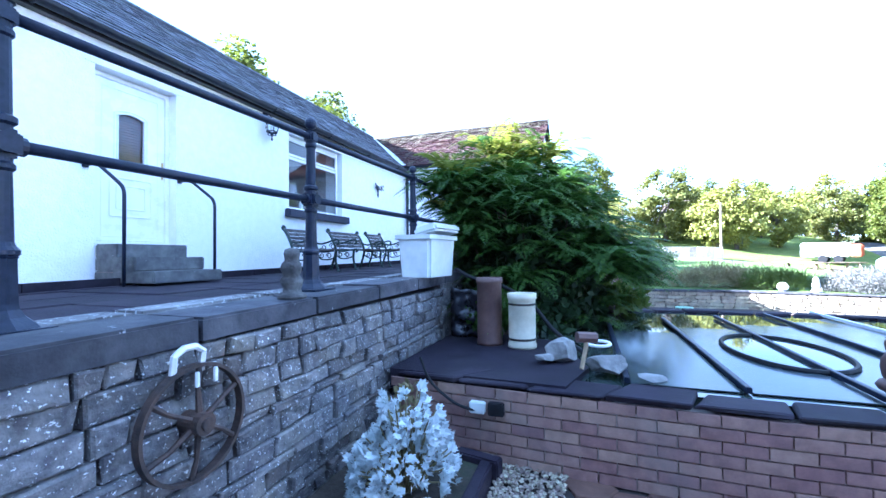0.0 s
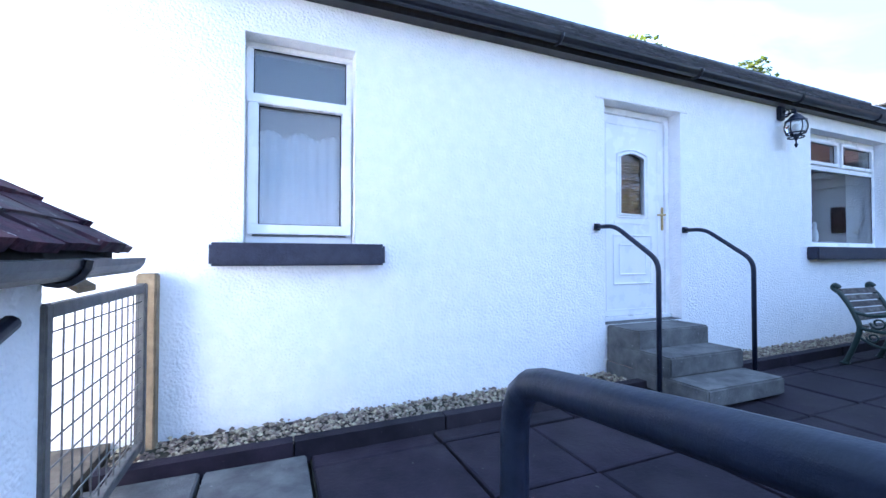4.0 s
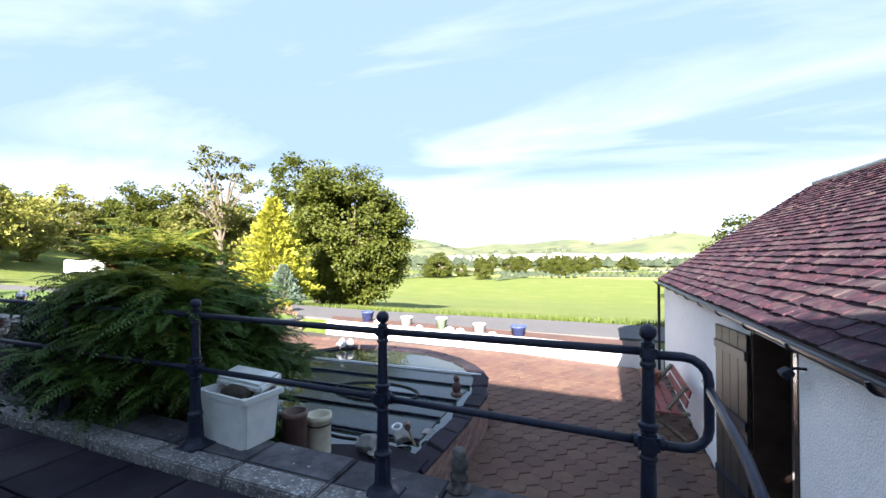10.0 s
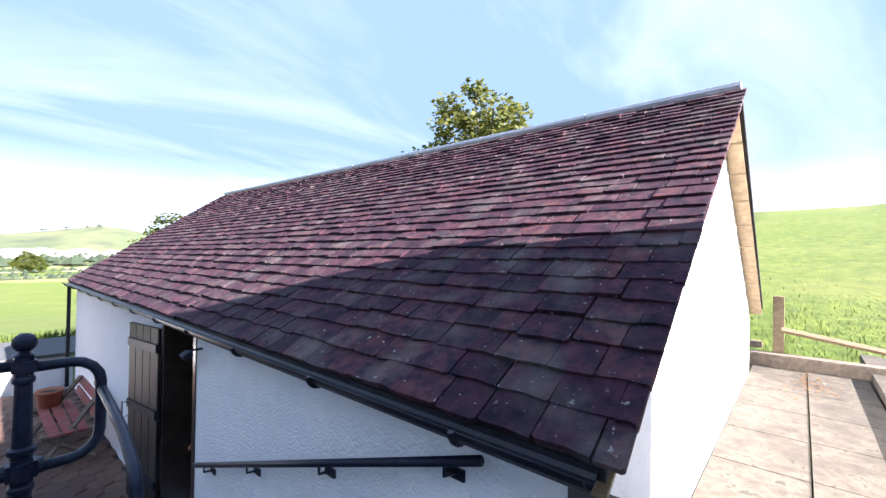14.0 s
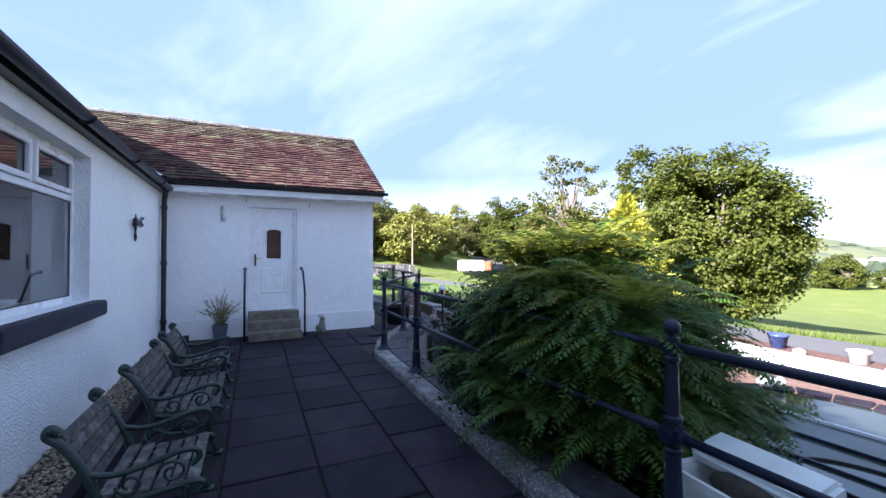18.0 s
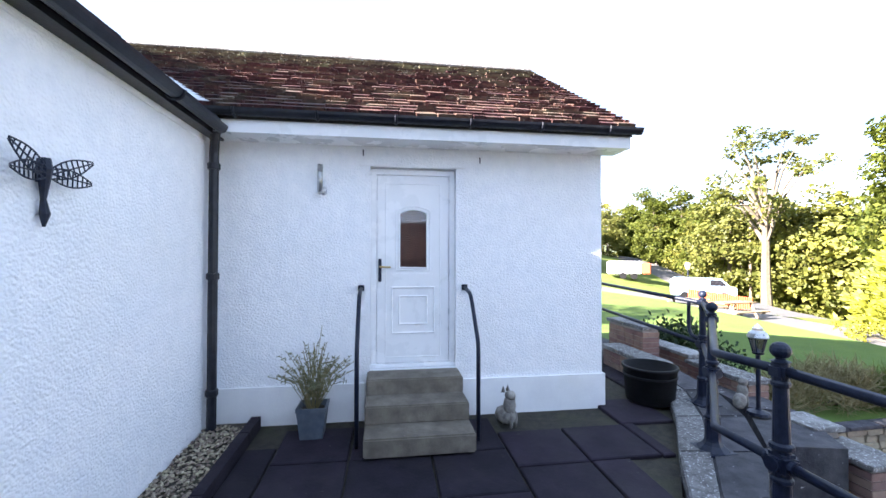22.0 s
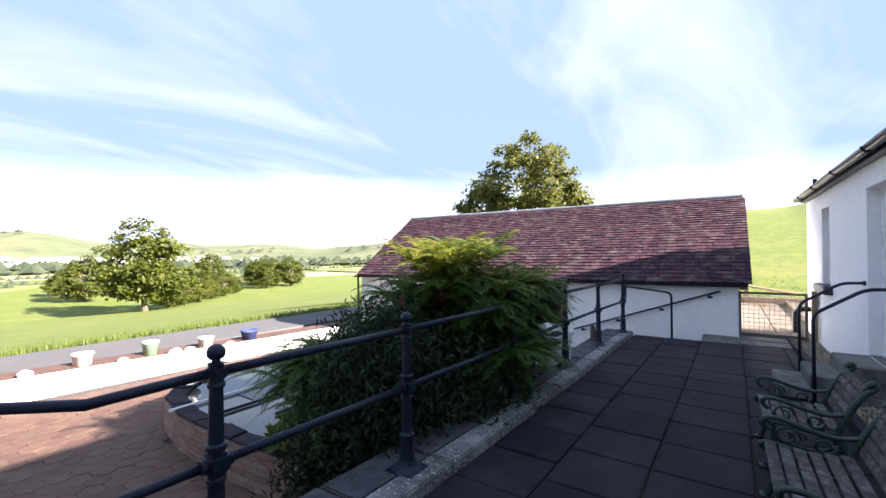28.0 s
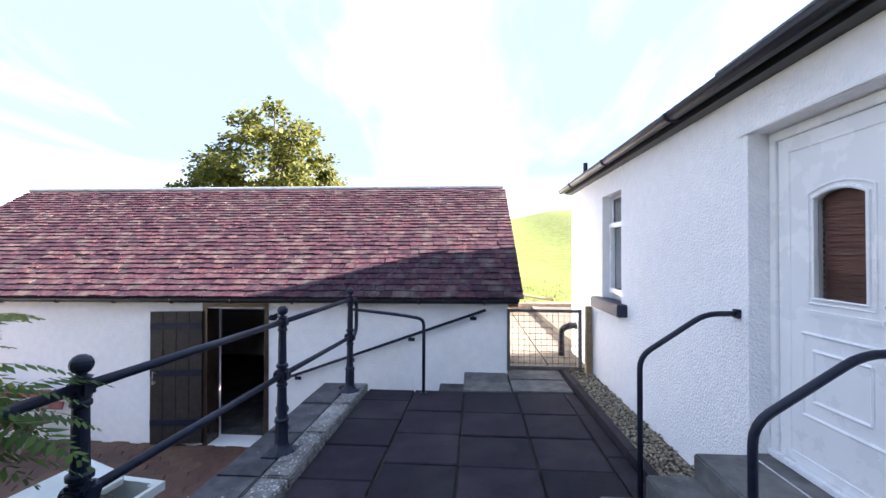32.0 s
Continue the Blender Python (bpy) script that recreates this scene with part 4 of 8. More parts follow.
for (xa, ya), (xb, yb) in zip(rl, rl[1:]):
    za = -0.90 if xa < 20 else ground_z(xa, ya) + 0.25
    zb = -0.90 if xb < 20 else ground_z(xb, yb) + 0.25
    v = [bm.verts.new(p) for p in ((xa, ya, za), (xb, yb, zb), (xb, yb - 2.6, zb), (xa, ya - 2.6, za))]
    bm.faces.new(v)
    v2 = [bm.verts.new(p) for p in ((xa, ya, za - 0.3), (xb, yb, zb - 0.3), (xb, yb - 2.6, zb - 0.3), (xa, ya - 2.6, za - 0.3))]
    bm.faces.new((v[0], v[3], v2[3], v2[0])); bm.faces.new((v[0], v2[0], v2[1], v[1])); bm.faces.new((v[3], v[2], v2[2], v2[3]))
setting(part("road", bm, M_ROAD), "narrow grey asphalt lane between garden and meadow", "road")
# lawn to the south-east
bm = bmesh.new()
prism(bm, [(11.62, -6.0), (11.72, -9.25), (10.4, -13.4), (13, -14.2), (24, -14.4), (36, -11), (34, -2), (18.5, -2), (18.5, -6.0)], -1.6, lambda x, y: -0.62 + 0.03 * max(0, x - 12))
setting(part("lawn", bm, M_LAWN), "mown green lawn of the garden", "lawn")

# ---- pond with brick sides ----
pond = thing("pond", "raised garden pond with brick sides and dark still water", "pond")
bm = bmesh.new()
ring_o, ring_i = [], []
cx_, cy_ = 4.1, -7.0
for x, y in POND:
    ring_o.append((x, y))
    ring_i.append((x + (cx_ - x) * 0.10, y + (cy_ - y) * 0.10))
bm = bmesh.new(); prism(bm, [(x * 0.995 + cx_ * 0.005, y * 0.995 + cy_ * 0.005) for x, y in POND], -1.7, -0.66)
part("core", bm, M_MORTAR, pond)
lp = length(POND)


def brick_wall(owner, line, z0, courses, single_until=1e9):
    """Stretcher bricks along a line, one object a brick on shared meshes."""
    protos = []
    for k in range(3):
        me = bpy.data.meshes.new("brick")
        bmb = bmesh.new(); box(bmb, -0.107, 0.107, -0.02, 0.006, 0.003, 0.068)
        bmesh.ops.bevel(bmb, geom=[e for e in bmb.edges if all(v.co.y > 0 for v in e.verts)], offset=0.004, segments=1, affect="EDGES")
        for v in bmb.verts:
            v.co.y += rng.uniform(-0.0015, 0.0015)
        bmesh.ops.recalc_face_normals(bmb, faces=bmb.faces)
        bmb.to_mesh(me); bmb.free(); me.materials.append(M_BRICK)
        protos.append(me)
    total, count = length(line), 0
    for c in range(courses):
        s = 0.11 if c % 2 else 0.0
        while s < total - 0.11:
            p0, p1 = along(line, s), along(line, s + 0.222)
            d = Vector((p1[0] - p0[0], p1[1] - p0[1], 0)).normalized()
            nrm = Vector((-d.y, d.x, 0)) * -1
            mid_ = ((p0[0] + p1[0]) / 2, (p0[1] + p1[1]) / 2)
            m = Matrix(((d.x, nrm.x, 0, mid_[0]), (d.y, nrm.y, 0, mid_[1]), (0, 0, 1, z0 + c * 0.075), (0, 0, 0, 1)))
            ob = new("brick", protos[rng.randrange(3)]); ob.parent = owner; ob.matrix_basis = m
            count += 1
            s += 0.222
    return count


brick_wall(pond, POND[:7][::-1], -1.12, 7)
brick_wall(pond, POND[8:][::-1], -1.12, 7)
# dark ledge in the corner by the retaining wall
bm = bmesh.new(); prism(bm, [(1.82, -3.82), (1.76, -5.15), (2.3, -5.3), (3.25, -5.0), (3.6, -3.85)], -0.70, -0.548)
part("corner_ledge", bm, M_SLAB, pond)
# dark stone rim
nrim = 30
for i in range(nrim):
    f0, f1 = i / nrim + 0.001, (i + 1) / nrim - 0.001
    a0, a1 = along(ring_o, lp * f0), along(ring_o, lp * f1)
    li2 = length(ring_i)
    b0, b1 = along(ring_i, li2 * f0), along(ring_i, li2 * f1)
    ex = lambda p: (p[0] + (p[0] - cx_) * 0.008, p[1] + (p[1] - cy_) * 0.006)
    bm = bmesh.new(); prism(bm, [ex(a0), ex(a1), b1, b0], -0.59, -0.552 + rng.uniform(-0.010, 0.010))
    for v in bm.verts:
        v.co += Vector((rng.uniform(-0.02, 0.02), rng.uniform(-0.02, 0.02), rng.uniform(-0.008, 0.008)))
    bmesh.ops.bevel(bm, geom=list(bm.edges), offset=0.01, segments=1, affect="EDGES")
    part("rim_stone", bm, M_SLAB, pond)

# ---- windows and doors ----
def window(name, label, x0, x1, z0, z1, bars, panes, y=0.13, sill=None, pane_mat=None):
    """A white frame from bars (x0, x1, z0, z1, proud) with panes and a painted stone sill."""
    th = thing(name, label, "window", kind="structure")
    for k, (a, b, c, d, p) in enumerate(bars):
        part("window_frame", boxm(a, b, y - p, y + 0.06, c, d, 0.006), M_PVC, th)
    for a, b, c, d in panes:
        ob = part("pane", boxm(a, b, y + 0.018, y + 0.024, c, d), pane_mat or M_GLASS, th)
        ob.visible_shadow = False
        part("gasket", gasket(a, b, c, d, y + 0.014), M_BLACK, th)
    sx0, sx1, sz0, sz1 = sill
    part("window_sill", boxm(sx0, sx1, -0.115, 0.10, sz0, sz1, 0.014), M_SILL, th, "dark painted stone sill")
    return th


def gasket(a, b, c, d, y):
    bm = bmesh.new()
    w = 0.008
    for q in ((a, b, c, c + w), (a, b, d - w, d), (a, a + w, c + w, d - w), (b - w, b, c + w, d - w)):
        box(bm, q[0], q[1], y - 0.004, y, q[2], q[3])
    return bm


def frame_bars(a, b, c, d, w, p):
    return [(a, b, c, c + w, p), (a, b, d - w, d, p), (a, a + w, c + w, d - w, p), (b - w, b, c + w, d - w, p)]


M_OBSCURE = glass("obscured_window_glass", (0.90, 0.94, 0.97), 0.01)
ob_ = M_OBSCURE.node_tree.nodes["Principled BSDF"]
ob_.inputs["Transmission Weight"].default_value = 0.92
ob_.inputs["IOR"].default_value = 1.6
window("window_1", "white framed window with net curtain and dark sill", -0.98, -0.27, 1.21, 2.58,
       frame_bars(-0.98, -0.27, 1.21, 2.58, 0.045, 0.0) + frame_bars(-0.965, -0.285, 1.27, 2.215, 0.065, 0.045),
       [(-0.90, -0.35, 1.335, 2.15), (-0.935, -0.315, 2.22, 2.535)], sill=(-1.16, -0.08, 1.06, 1.205), pane_mat=M_OBSCURE)
window("window_2", "wide white framed window with two top lights", 5.25, 7.05, 1.25, 2.70,
       frame_bars(5.25, 7.05, 1.25, 2.70, 0.06, 0.0) + [(5.31, 6.99, 2.24, 2.30, 0.0), (6.12, 6.18, 2.30, 2.64, 0.0)]
       + frame_bars(5.315, 6.115, 2.305, 2.635, 0.045, 0.02) + frame_bars(6.185, 6.985, 2.305, 2.635, 0.045, 0.02),
       [(5.31, 6.99, 1.31, 2.24), (5.36, 6.07, 2.35, 2.59), (6.23, 6.94, 2.35, 2.59)], sill=(5.14, 7.19, 1.09, 1.245))
# net curtain behind the small window, wavy with a scalloped hem
cv, cf = [], []
for i in range(41):
    x = -0.96 + 0.68 * i / 40
    yy = 0.30 + 0.012 * math.sin(i * 1.4)
    cv += [(x, yy, 1.23), (x, yy, 2.56)]
for i in range(40):
    cf.append((2 * i, 2 * i + 2, 2 * i + 3, 2 * i + 1))
M_NET = surface("net_curtain", (0.58, 0.60, 0.66), (0.68, 0.70, 0.75), 0.9, 30, (0.42, 0.48, 0.55), 3, 0.4, 0.2, 60)
net = fast_mesh("net_curtain", cv, cf, M_NET, smooth=True)
tagged(net, "pale blue-grey net curtain hanging in the window", "curtain")
sm = net.modifiers.new("cloth", "SOLIDIFY"); sm.thickness = 0.004
M_PALECLOTH = surface("scalloped_cloth", (0.74, 0.76, 0.80), (0.82, 0.84, 0.86), 0.9, 20, None, bump=0.2)
bm = bmesh.new()
top = [bm.verts.new((-0.955 + 0.67 * i / 48, 0.285, 2.55)) for i in range(49)]
low = [bm.verts.new((-0.955 + 0.67 * i / 48, 0.285, 1.97 + 0.06 * abs(math.sin(math.pi * i / 16)))) for i in range(49)]
for i in range(48):
    bm.faces.new((top[i], low[i], low[i + 1], top[i + 1]))
bmesh.ops.solidify(bm, geom=list(bm.faces), thickness=0.003)
tagged(part("curtain_valance", bm, M_PALECLOTH), "white scalloped valance at the window's top", "curtain")
# room behind the wide window
M_PALEROOM = surface("pale_room_wall", (0.34, 0.32, 0.34), (0.40, 0.38, 0.40), 0.9, 2, None, bump=0)
setting(part("wall_room_west", boxm(4.6, 4.7, 0.45, 3.4, 0.5, 2.84), M_PALEROOM), "pale room wall behind the window", "wall")
setting(part("wall_room_east", boxm(8.2, 8.3, 0.45, 3.4, 0.5, 2.84), M_PALEROOM), "pale room wall behind the window", "wall")
setting(part("wall_room_north", boxm(4.7, 8.2, 3.3, 3.4, 0.5, 2.84), M_PALEROOM), "pale room wall behind the window", "wall")
setting(part("wall_room_small", boxm(-2.4, 1.2, 0.9, 1.0, 0.5, 2.84), M_PALEROOM), "pale room wall behind the net curtain", "wall")
setting(part("sill_indoors", boxm(5.25, 7.05, 0.19, 0.52, 1.22, 1.26), M_PVC), "white inner window board", "window board")


def figurine(name, label, profile, at, mat):
    bm = bmesh.new(); lathe(bm, profile, 14)
    ob = part(name, bm, mat, smooth=True)
    ob.matrix_basis = Matrix.Translation(at)
    return tagged(ob, label, "ornament")


M_CHINA = surface("white_china", (0.72, 0.72, 0.72), (0.80, 0.80, 0.79), 0.25, 6, None, bump=0)
figurine("figurine", "white china figurine on the inner window board", [(0.05, 0), (0.055, 0.02), (0.03, 0.05), (0.045, 0.12), (0.04, 0.2), (0.02, 0.25), (0.028, 0.29), (0.02, 0.33), (0.004, 0.345)], (6.05, 0.36, 1.26), M_CHINA)
figurine("bowl_ornament", "small white china bowl on the inner window board", [(0.03, 0), (0.035, 0.01), (0.07, 0.05), (0.075, 0.08), (0.07, 0.08), (0.03, 0.02)], (6.35, 0.36, 1.26), M_CHINA)


def pvc_door(name, label, at, turn, w, h, handle_left):
    """Panelled white door: local x across, -y to the front, z up from the threshold."""
    th = thing(name, label, "door", at, turn, kind="structure")
    f = 0.06
    for q in ((0, w, h - f, h), (0, f, 0.04, h - f), (w - f, w, 0.04, h - f)):
        part("door_frame", boxm(q[0], q[1], -0.03, 0.05, q[2], q[3], 0.005), M_PVC, th)
    part("threshold", boxm(0, w, -0.05, 0.05, 0.0, 0.04, 0.004), M_PVC, th)
    a, b = f + 0.004, w - f - 0.004
    gx0, gx1, gz0, gz1 = w * 0.335, w * 0.665, h * 0.50, h * 0.775
    leaf_ob = bmesh.new()
    wall_with_openings(leaf_ob, a, b, 0.045, h - f - 0.004, -0.015, 0.035, [(gx0, gx1, gz0, gz1 + 0.05)])
    lf = part("door_leaf", leaf_ob, M_PVC, th)
    # arched head over the glass
    bm = bmesh.new()
    n = 12
    arc = [(gx0 + (gx1 - gx0) * i / n, gz1 + 0.045 * math.sin(math.pi * i / n) ** 0.8) for i in range(n + 1)]
    for (xa, za), (xb, zb) in zip(arc, arc[1:]):
        v = [bm.verts.new(p) for p in ((xa, -0.014, za), (xb, -0.014, zb), (xb, -0.014, gz1 + 0.052), (xa, -0.014, gz1 + 0.052))]
        u = [bm.verts.new((p.co.x, 0.03, p.co.z)) for p in v]
        bm.faces.new(v); bm.faces.new((v[0], u[0], u[1], v[1]))
    part("arch", bm, M_PVC, th)
    outline = [(gx0, gz0), (gx1, gz0), (gx1, gz1)] + [(x, z) for x, z in arc[::-1]]
    bm = bmesh.new()
    tube(bm, [(x, -0.02, z) for x, z in outline + [outline[0]]], 0.011, 6, caps=False)
    bo = [((x - w / 2) * 1.22 + w / 2, (z - (gz0 + gz1) / 2) * 1.1 + (gz0 + gz1) / 2) for x, z in outline]
    tube(bm, [(x, -0.017, z) for x, z in bo + [bo[0]]], 0.008, 6, caps=False)
    part("glazing_bead", bm, M_PVC, th)
    gl = part("pane", boxm(gx0, gx1, 0.008, 0.014, gz0, gz1 + 0.05), M_GLASS, th); gl.visible_shadow = False
    blind = part("blind", boxm(gx0 - 0.02, gx1 + 0.02, 0.06, 0.07, gz0 - 0.02, gz1 + 0.07), M_DOORGLASS, th, "brown slatted blind behind the glass")
    for k in range(16):
        z = gz0 + k * (gz1 - gz0) / 16
        part("blind_slat", boxm(gx0 - 0.02, gx1 + 0.02, 0.05, 0.06, z + 0.004, z + (gz1 - gz0) / 16 - 0.004), M_DOORGLASS, th)
    # raised mouldings below
    for inset, zz0, zz1 in ((0.0, h * 0.17, h * 0.40), (0.075, h * 0.215, h * 0.355)):
        q = [(w * 0.25 + inset, zz0), (w * 0.75 - inset, zz0), (w * 0.75 - inset, zz1), (w * 0.25 + inset, zz1)]
        bm = bmesh.new()
        for (xa, za), (xb, zb) in zip(q, q[1:] + q[:1]):
            tube(bm, [(xa, -0.015, za), (xb, -0.015, zb)], 0.011, 6)
        part("moulding", bm, M_PVC, th)
    part("moulding", boxm(w * 0.26, w * 0.74, -0.022, -0.015, h * 0.455, h * 0.468), M_PVC, th)
    q = [(a + 0.09, 0.10), (b - 0.09, 0.10), (b - 0.09, h - f - 0.09), (a + 0.09, h - f - 0.09)]
    bm = bmesh.new()
    for (xa, za), (xb, zb) in zip(q, q[1:] + q[:1]):
        tube(bm, [(xa, -0.014, za), (xb, -0.014, zb)], 0.007, 6)
    part("moulding", bm, M_PVC, th)
    hx = a + 0.03 if handle_left else b - 0.03
    s = 1 if handle_left else -1
    hd = part("door_handle", boxm(hx - 0.016, hx + 0.016, -0.026, -0.015, h * 0.43, h * 0.545, 0.004), M_BLACK if name == "door_2" else M_BRASS, th, "black backplate" if name == "door_2" else "brass lever handle")
    bm = bmesh.new(); tube(bm, [(hx, -0.02, h * 0.505), (hx, -0.06, h * 0.505), (hx + s * 0.11, -0.06, h * 0.503)], 0.009, 8)
    part("lever", bm, M_BRASS, hd)
    return th


pvc_door("door_1", "white panelled plastic door with arched glass", (2.0, 0.16, 0.505), 0, 0.99, 2.065, False)
pvc_door("door_2", "white panelled plastic door of the wing", (WX + 0.10, -1.475, 0.625), -90, 0.875, 2.05, True)
# thin render lips over the openings
for x0, x1, z in ((1.90, 3.08, 2.578),):
    setting(part("trim_lintel", boxm(x0, x1, -0.012, 0.0, z, z + 0.012), M_PLINTH), "thin render lip over the door", "trim")
setting(part("trim_lintel", boxm(WX - 0.012, WX, -2.45, -1.36, 2.682, 2.694), M_PLINTH), "thin render lip over the wing door", "trim")

setting(part("sill_door", boxm(2.0, 2.99, 0.002, 0.21, 0.44, 0.503), M_STEP), "grey concrete sill of the cottage door", "sill")
# ---- doorsteps ----
steps1 = thing("doorsteps", "grey concrete steps at the cottage door", "steps", (2.42, 0, TZ(2.4)), kind="structure")
for d, zt, zb in ((0.36, 0.50, 0.335), (0.66, 0.345, 0.19), (0.96, 0.19, 0.06)):
    x0, x1 = -0.42, 0.45
    part("step", boxm(x0 - (0.96 - d) * -0.02, x1, -d, -0.002, zb - TZ(2.4), zt - TZ(2.4), 0.012), M_STEP, steps1)
part("brick_base", boxm(-0.41, 0.44, -0.3, -0.005, -0.03, 0.14), M_BRICK, steps1, "orange brick under the top step")
steps2 = thing("doorsteps", "grey concrete steps at the wing door", "steps", (WX, -1.91, TZ(10.4)), kind="structure")
for d, zt, zb in ((0.31, 0.615, 0.46), (0.60, 0.47, 0.31), (0.89, 0.315, 0.16)):
    part("step", boxm(-d, -0.027 if d > 0.4 else 0.06, -0.46, 0.46, zb - TZ(10.4), zt - TZ(10.4), 0.012), M_TANSTEP, steps2)

# ---- bent tube handrails ----
def handrail(label, foot, pts, r=0.019):
    th = thing("handrail", label, "handrail", foot, kind="")
    bm = bmesh.new()
    out = [Vector(pts[0])]
    for a, b, c in zip(pts, pts[1:], pts[2:]):
        a, b, c = Vector(a), Vector(b), Vector(c)
        k = min(0.085, 0.45 * (a - b).length, 0.45 * (c - b).length)
        p, q = b + (a - b).normalized() * k, b + (c - b).normalized() * k
        for t in (0, 0.25, 0.5, 0.75, 1.0):
            out.append(p.lerp(b, t).lerp(b.lerp(q, t), t))
    out.append(Vector(pts[-1]))
    tube(bm, out, r, 10)
    part("rail", bm, M_BLACK, th, smooth=True)
    return th


for x in (1.90, 3.03):
    f = (x, -0.65, TZ(x))
    z0 = TZ(x)
    t = handrail("black bent tube handrail beside the steps", f, [(0, 0.0, 0), (0, 0.0, 1.09 - z0), (0, 0.43, 1.385 - z0), (0, 0.65, 1.39 - z0)])
    bm = boxm(-0.03, 0.03, 0.625, 0.65, 1.36 - z0, 1.42 - z0, 0.004); part("wall_plate", bm, M_BLACK, t)
for y in (-1.385, -2.44):
    z0 = TZ(10.1)
    t = handrail("black bent tube handrail beside the wing steps", (10.12, y, z0), [(0, 0, 0), (0, 0, 0.85), (0.33, 0, 1.26), (0.65, 0, 1.30)])
    part("wall_plate", boxm(0.625, 0.65, -0.03, 0.03, 1.27, 1.33, 0.004), M_BLACK, t)
# wall rail down the stairs
t = thing("stair_rail", "black round handrail on brackets along the outbuilding", "handrail", (OX, -3.0, 0))
bm = bmesh.new(); tube(bm, [(0.08, 1.42, 0.875), (0.08, -1.74, -0.225)], 0.021, 10); part("rail", bm, M_BLACK, t, smooth=True)
for f in (0.06, 0.36, 0.66, 0.93):
    y, z = 1.42 - 3.16 * f, 0.875 - 1.10 * f
    bm = bmesh.new(); tube(bm, [(0.08, y, z), (0.08, y, z - 0.06), (0.0, y, z - 0.075)], 0.009, 6); box(bm, 0.0, 0.012, y - 0.05, y + 0.05, z - 0.10, z - 0.05)
    part("bracket", bm, M_BLACK, t)

# ---- cast-iron railing ----
POSTS = [(-0.25, -3.31), (1.38, -3.415), (3.18, -3.44), (4.95, -3.45), (6.83, -3.46), (8.25, -3.46), (9.57, -4.26), (10.495, -4.965), (13.4, -5.32), (16.5, -5.32)]
POST_TOP = [1.32, 1.298, 1.315, 1.315, 1.318, 1.335, 1.361, 1.372, 1.40, 1.43]      # the balls hold nearly level while the flags rise
POST_K = [(z - TZ(x) - 0.055) / 1.245 for (x, y), z in zip(POSTS, POST_TOP)]
railing = thing("railing", "black cast-iron railing with ball-topped posts", "railing", (0, 0, 0))


def lathed(profile, n):
    bm = bmesh.new(); lathe(bm, profile, n)
    return bm


def block(half, z0, z1, boss):
    """The square block that takes the rails, with round bosses."""
    bm = boxm(-half, half, -half, half, z0, z1, 0.016)
    if boss:
        zc = (z0 + z1) / 2
        for sx in (-1, 1):
            tube(bm, [(sx * half * 0.9, 0, zc), (sx * (half + 0.02), 0, zc)], 0.036, 12)
            tube(bm, [(0, sx * half * 0.9, zc), (0, sx * (half + 0.01), zc)], 0.038, 12)
    return bm


def ball():
    bm = bmesh.new(); bmesh.ops.create_uvsphere(bm, u_segments=14, v_segments=8, radius=0.044, matrix=Matrix.Translation((0, 0, 1.245)))
    return bm


POST_PARTS = (("base_plate", lambda: boxm(-0.125, 0.125, -0.125, 0.125, 0.0, 0.022, 0.006)),
              ("pedestal", lambda: lathed([(0.12, 0.022), (0.108, 0.035), (0.078, 0.062), (0.062, 0.09), (0.058, 0.11), (0.054, 0.27), (0.06, 0.276), (0.05, 0.283)], 8)),
              ("rail_block", lambda: block(0.052, 0.628, 0.732, True)),
              ("rail_block", lambda: block(0.042, 1.10, 1.18, False)),
              ("finial", ball))
SHAFT = [(0.05, 0.278), (0.060, 0.285), (0.060, 0.30), (0.048, 0.315), (0.043, 0.33), (0.037, 0.58), (0.046, 0.59), (0.046, 0.605), (0.038, 0.615),
         (0.038, 0.745), (0.05, 0.755), (0.05, 0.775), (0.036, 0.785), (0.031, 1.06), (0.04, 1.07), (0.04, 1.085), (0.034, 1.095), (0.034, 1.185), (0.042, 1.19), (0.02, 1.20), (0.018, 1.212)]
first = None
for (x, y), tall in zip(POSTS, POST_K):
    if first is None:
        ob = part("post", lathed(SHAFT, 16), M_BLACK, railing)
        first = [ob.data] + [part(nm, mk(), M_BLACK, ob).data for nm, mk in POST_PARTS]
    else:
        ob = new("post", first[0]); ob.parent = railing
        for (nm, mk), me in zip(POST_PARTS, first[1:]):
            new(nm, me).parent = ob
    ob.matrix_basis = Matrix.Translation((x, y, TZ(x) + 0.055)) @ Matrix.Diagonal((1, 1, tall, 1))
for (xa, ya), (xb, yb), ka, kb in zip(POSTS, POSTS[1:], POST_K, POST_K[1:]):
    for zr in (0.68, 1.145):
        za, zb = TZ(xa) + 0.055 + zr * ka, TZ(xb) + 0.055 + zr * kb
        bm = bmesh.new()
        pts = [(xa, ya, za), (xb, yb, zb)]
        if xa == 8.25:
            pts = [(xa, ya, za), (8.72, -3.53, za - 0.03), (xb, yb, zb)]
        tube(bm, pts, 0.024, 8); part("rail", bm, M_BLACK, railing, smooth=True)
xa, ya = POSTS[0]
za = TZ(xa) + 0.055
bm = bmesh.new()
tube(bm, [(xa, ya, za + 1.145), *[(xa - 0.16 - 0.115 * math.sin(q), ya, za + 1.03 + 0.115 * math.cos(q)) for q in (0, 0.4, 0.8, 1.2, 1.57)], *[(xa - 0.16 - 0.115 * math.cos(q), ya, za + 0.795 - 0.115 * math.sin(q)) for q in (0, 0.4, 0.8, 1.2, 1.57)], (xa, ya, za + 0.68)], 0.024, 10)
part("end_loop", bm, M_BLACK, railing, smooth=True)
(xa, ya), (xb, yb) = POSTS[7], POSTS[8]
dn = Vector((xb - xa, yb - ya)).normalized()
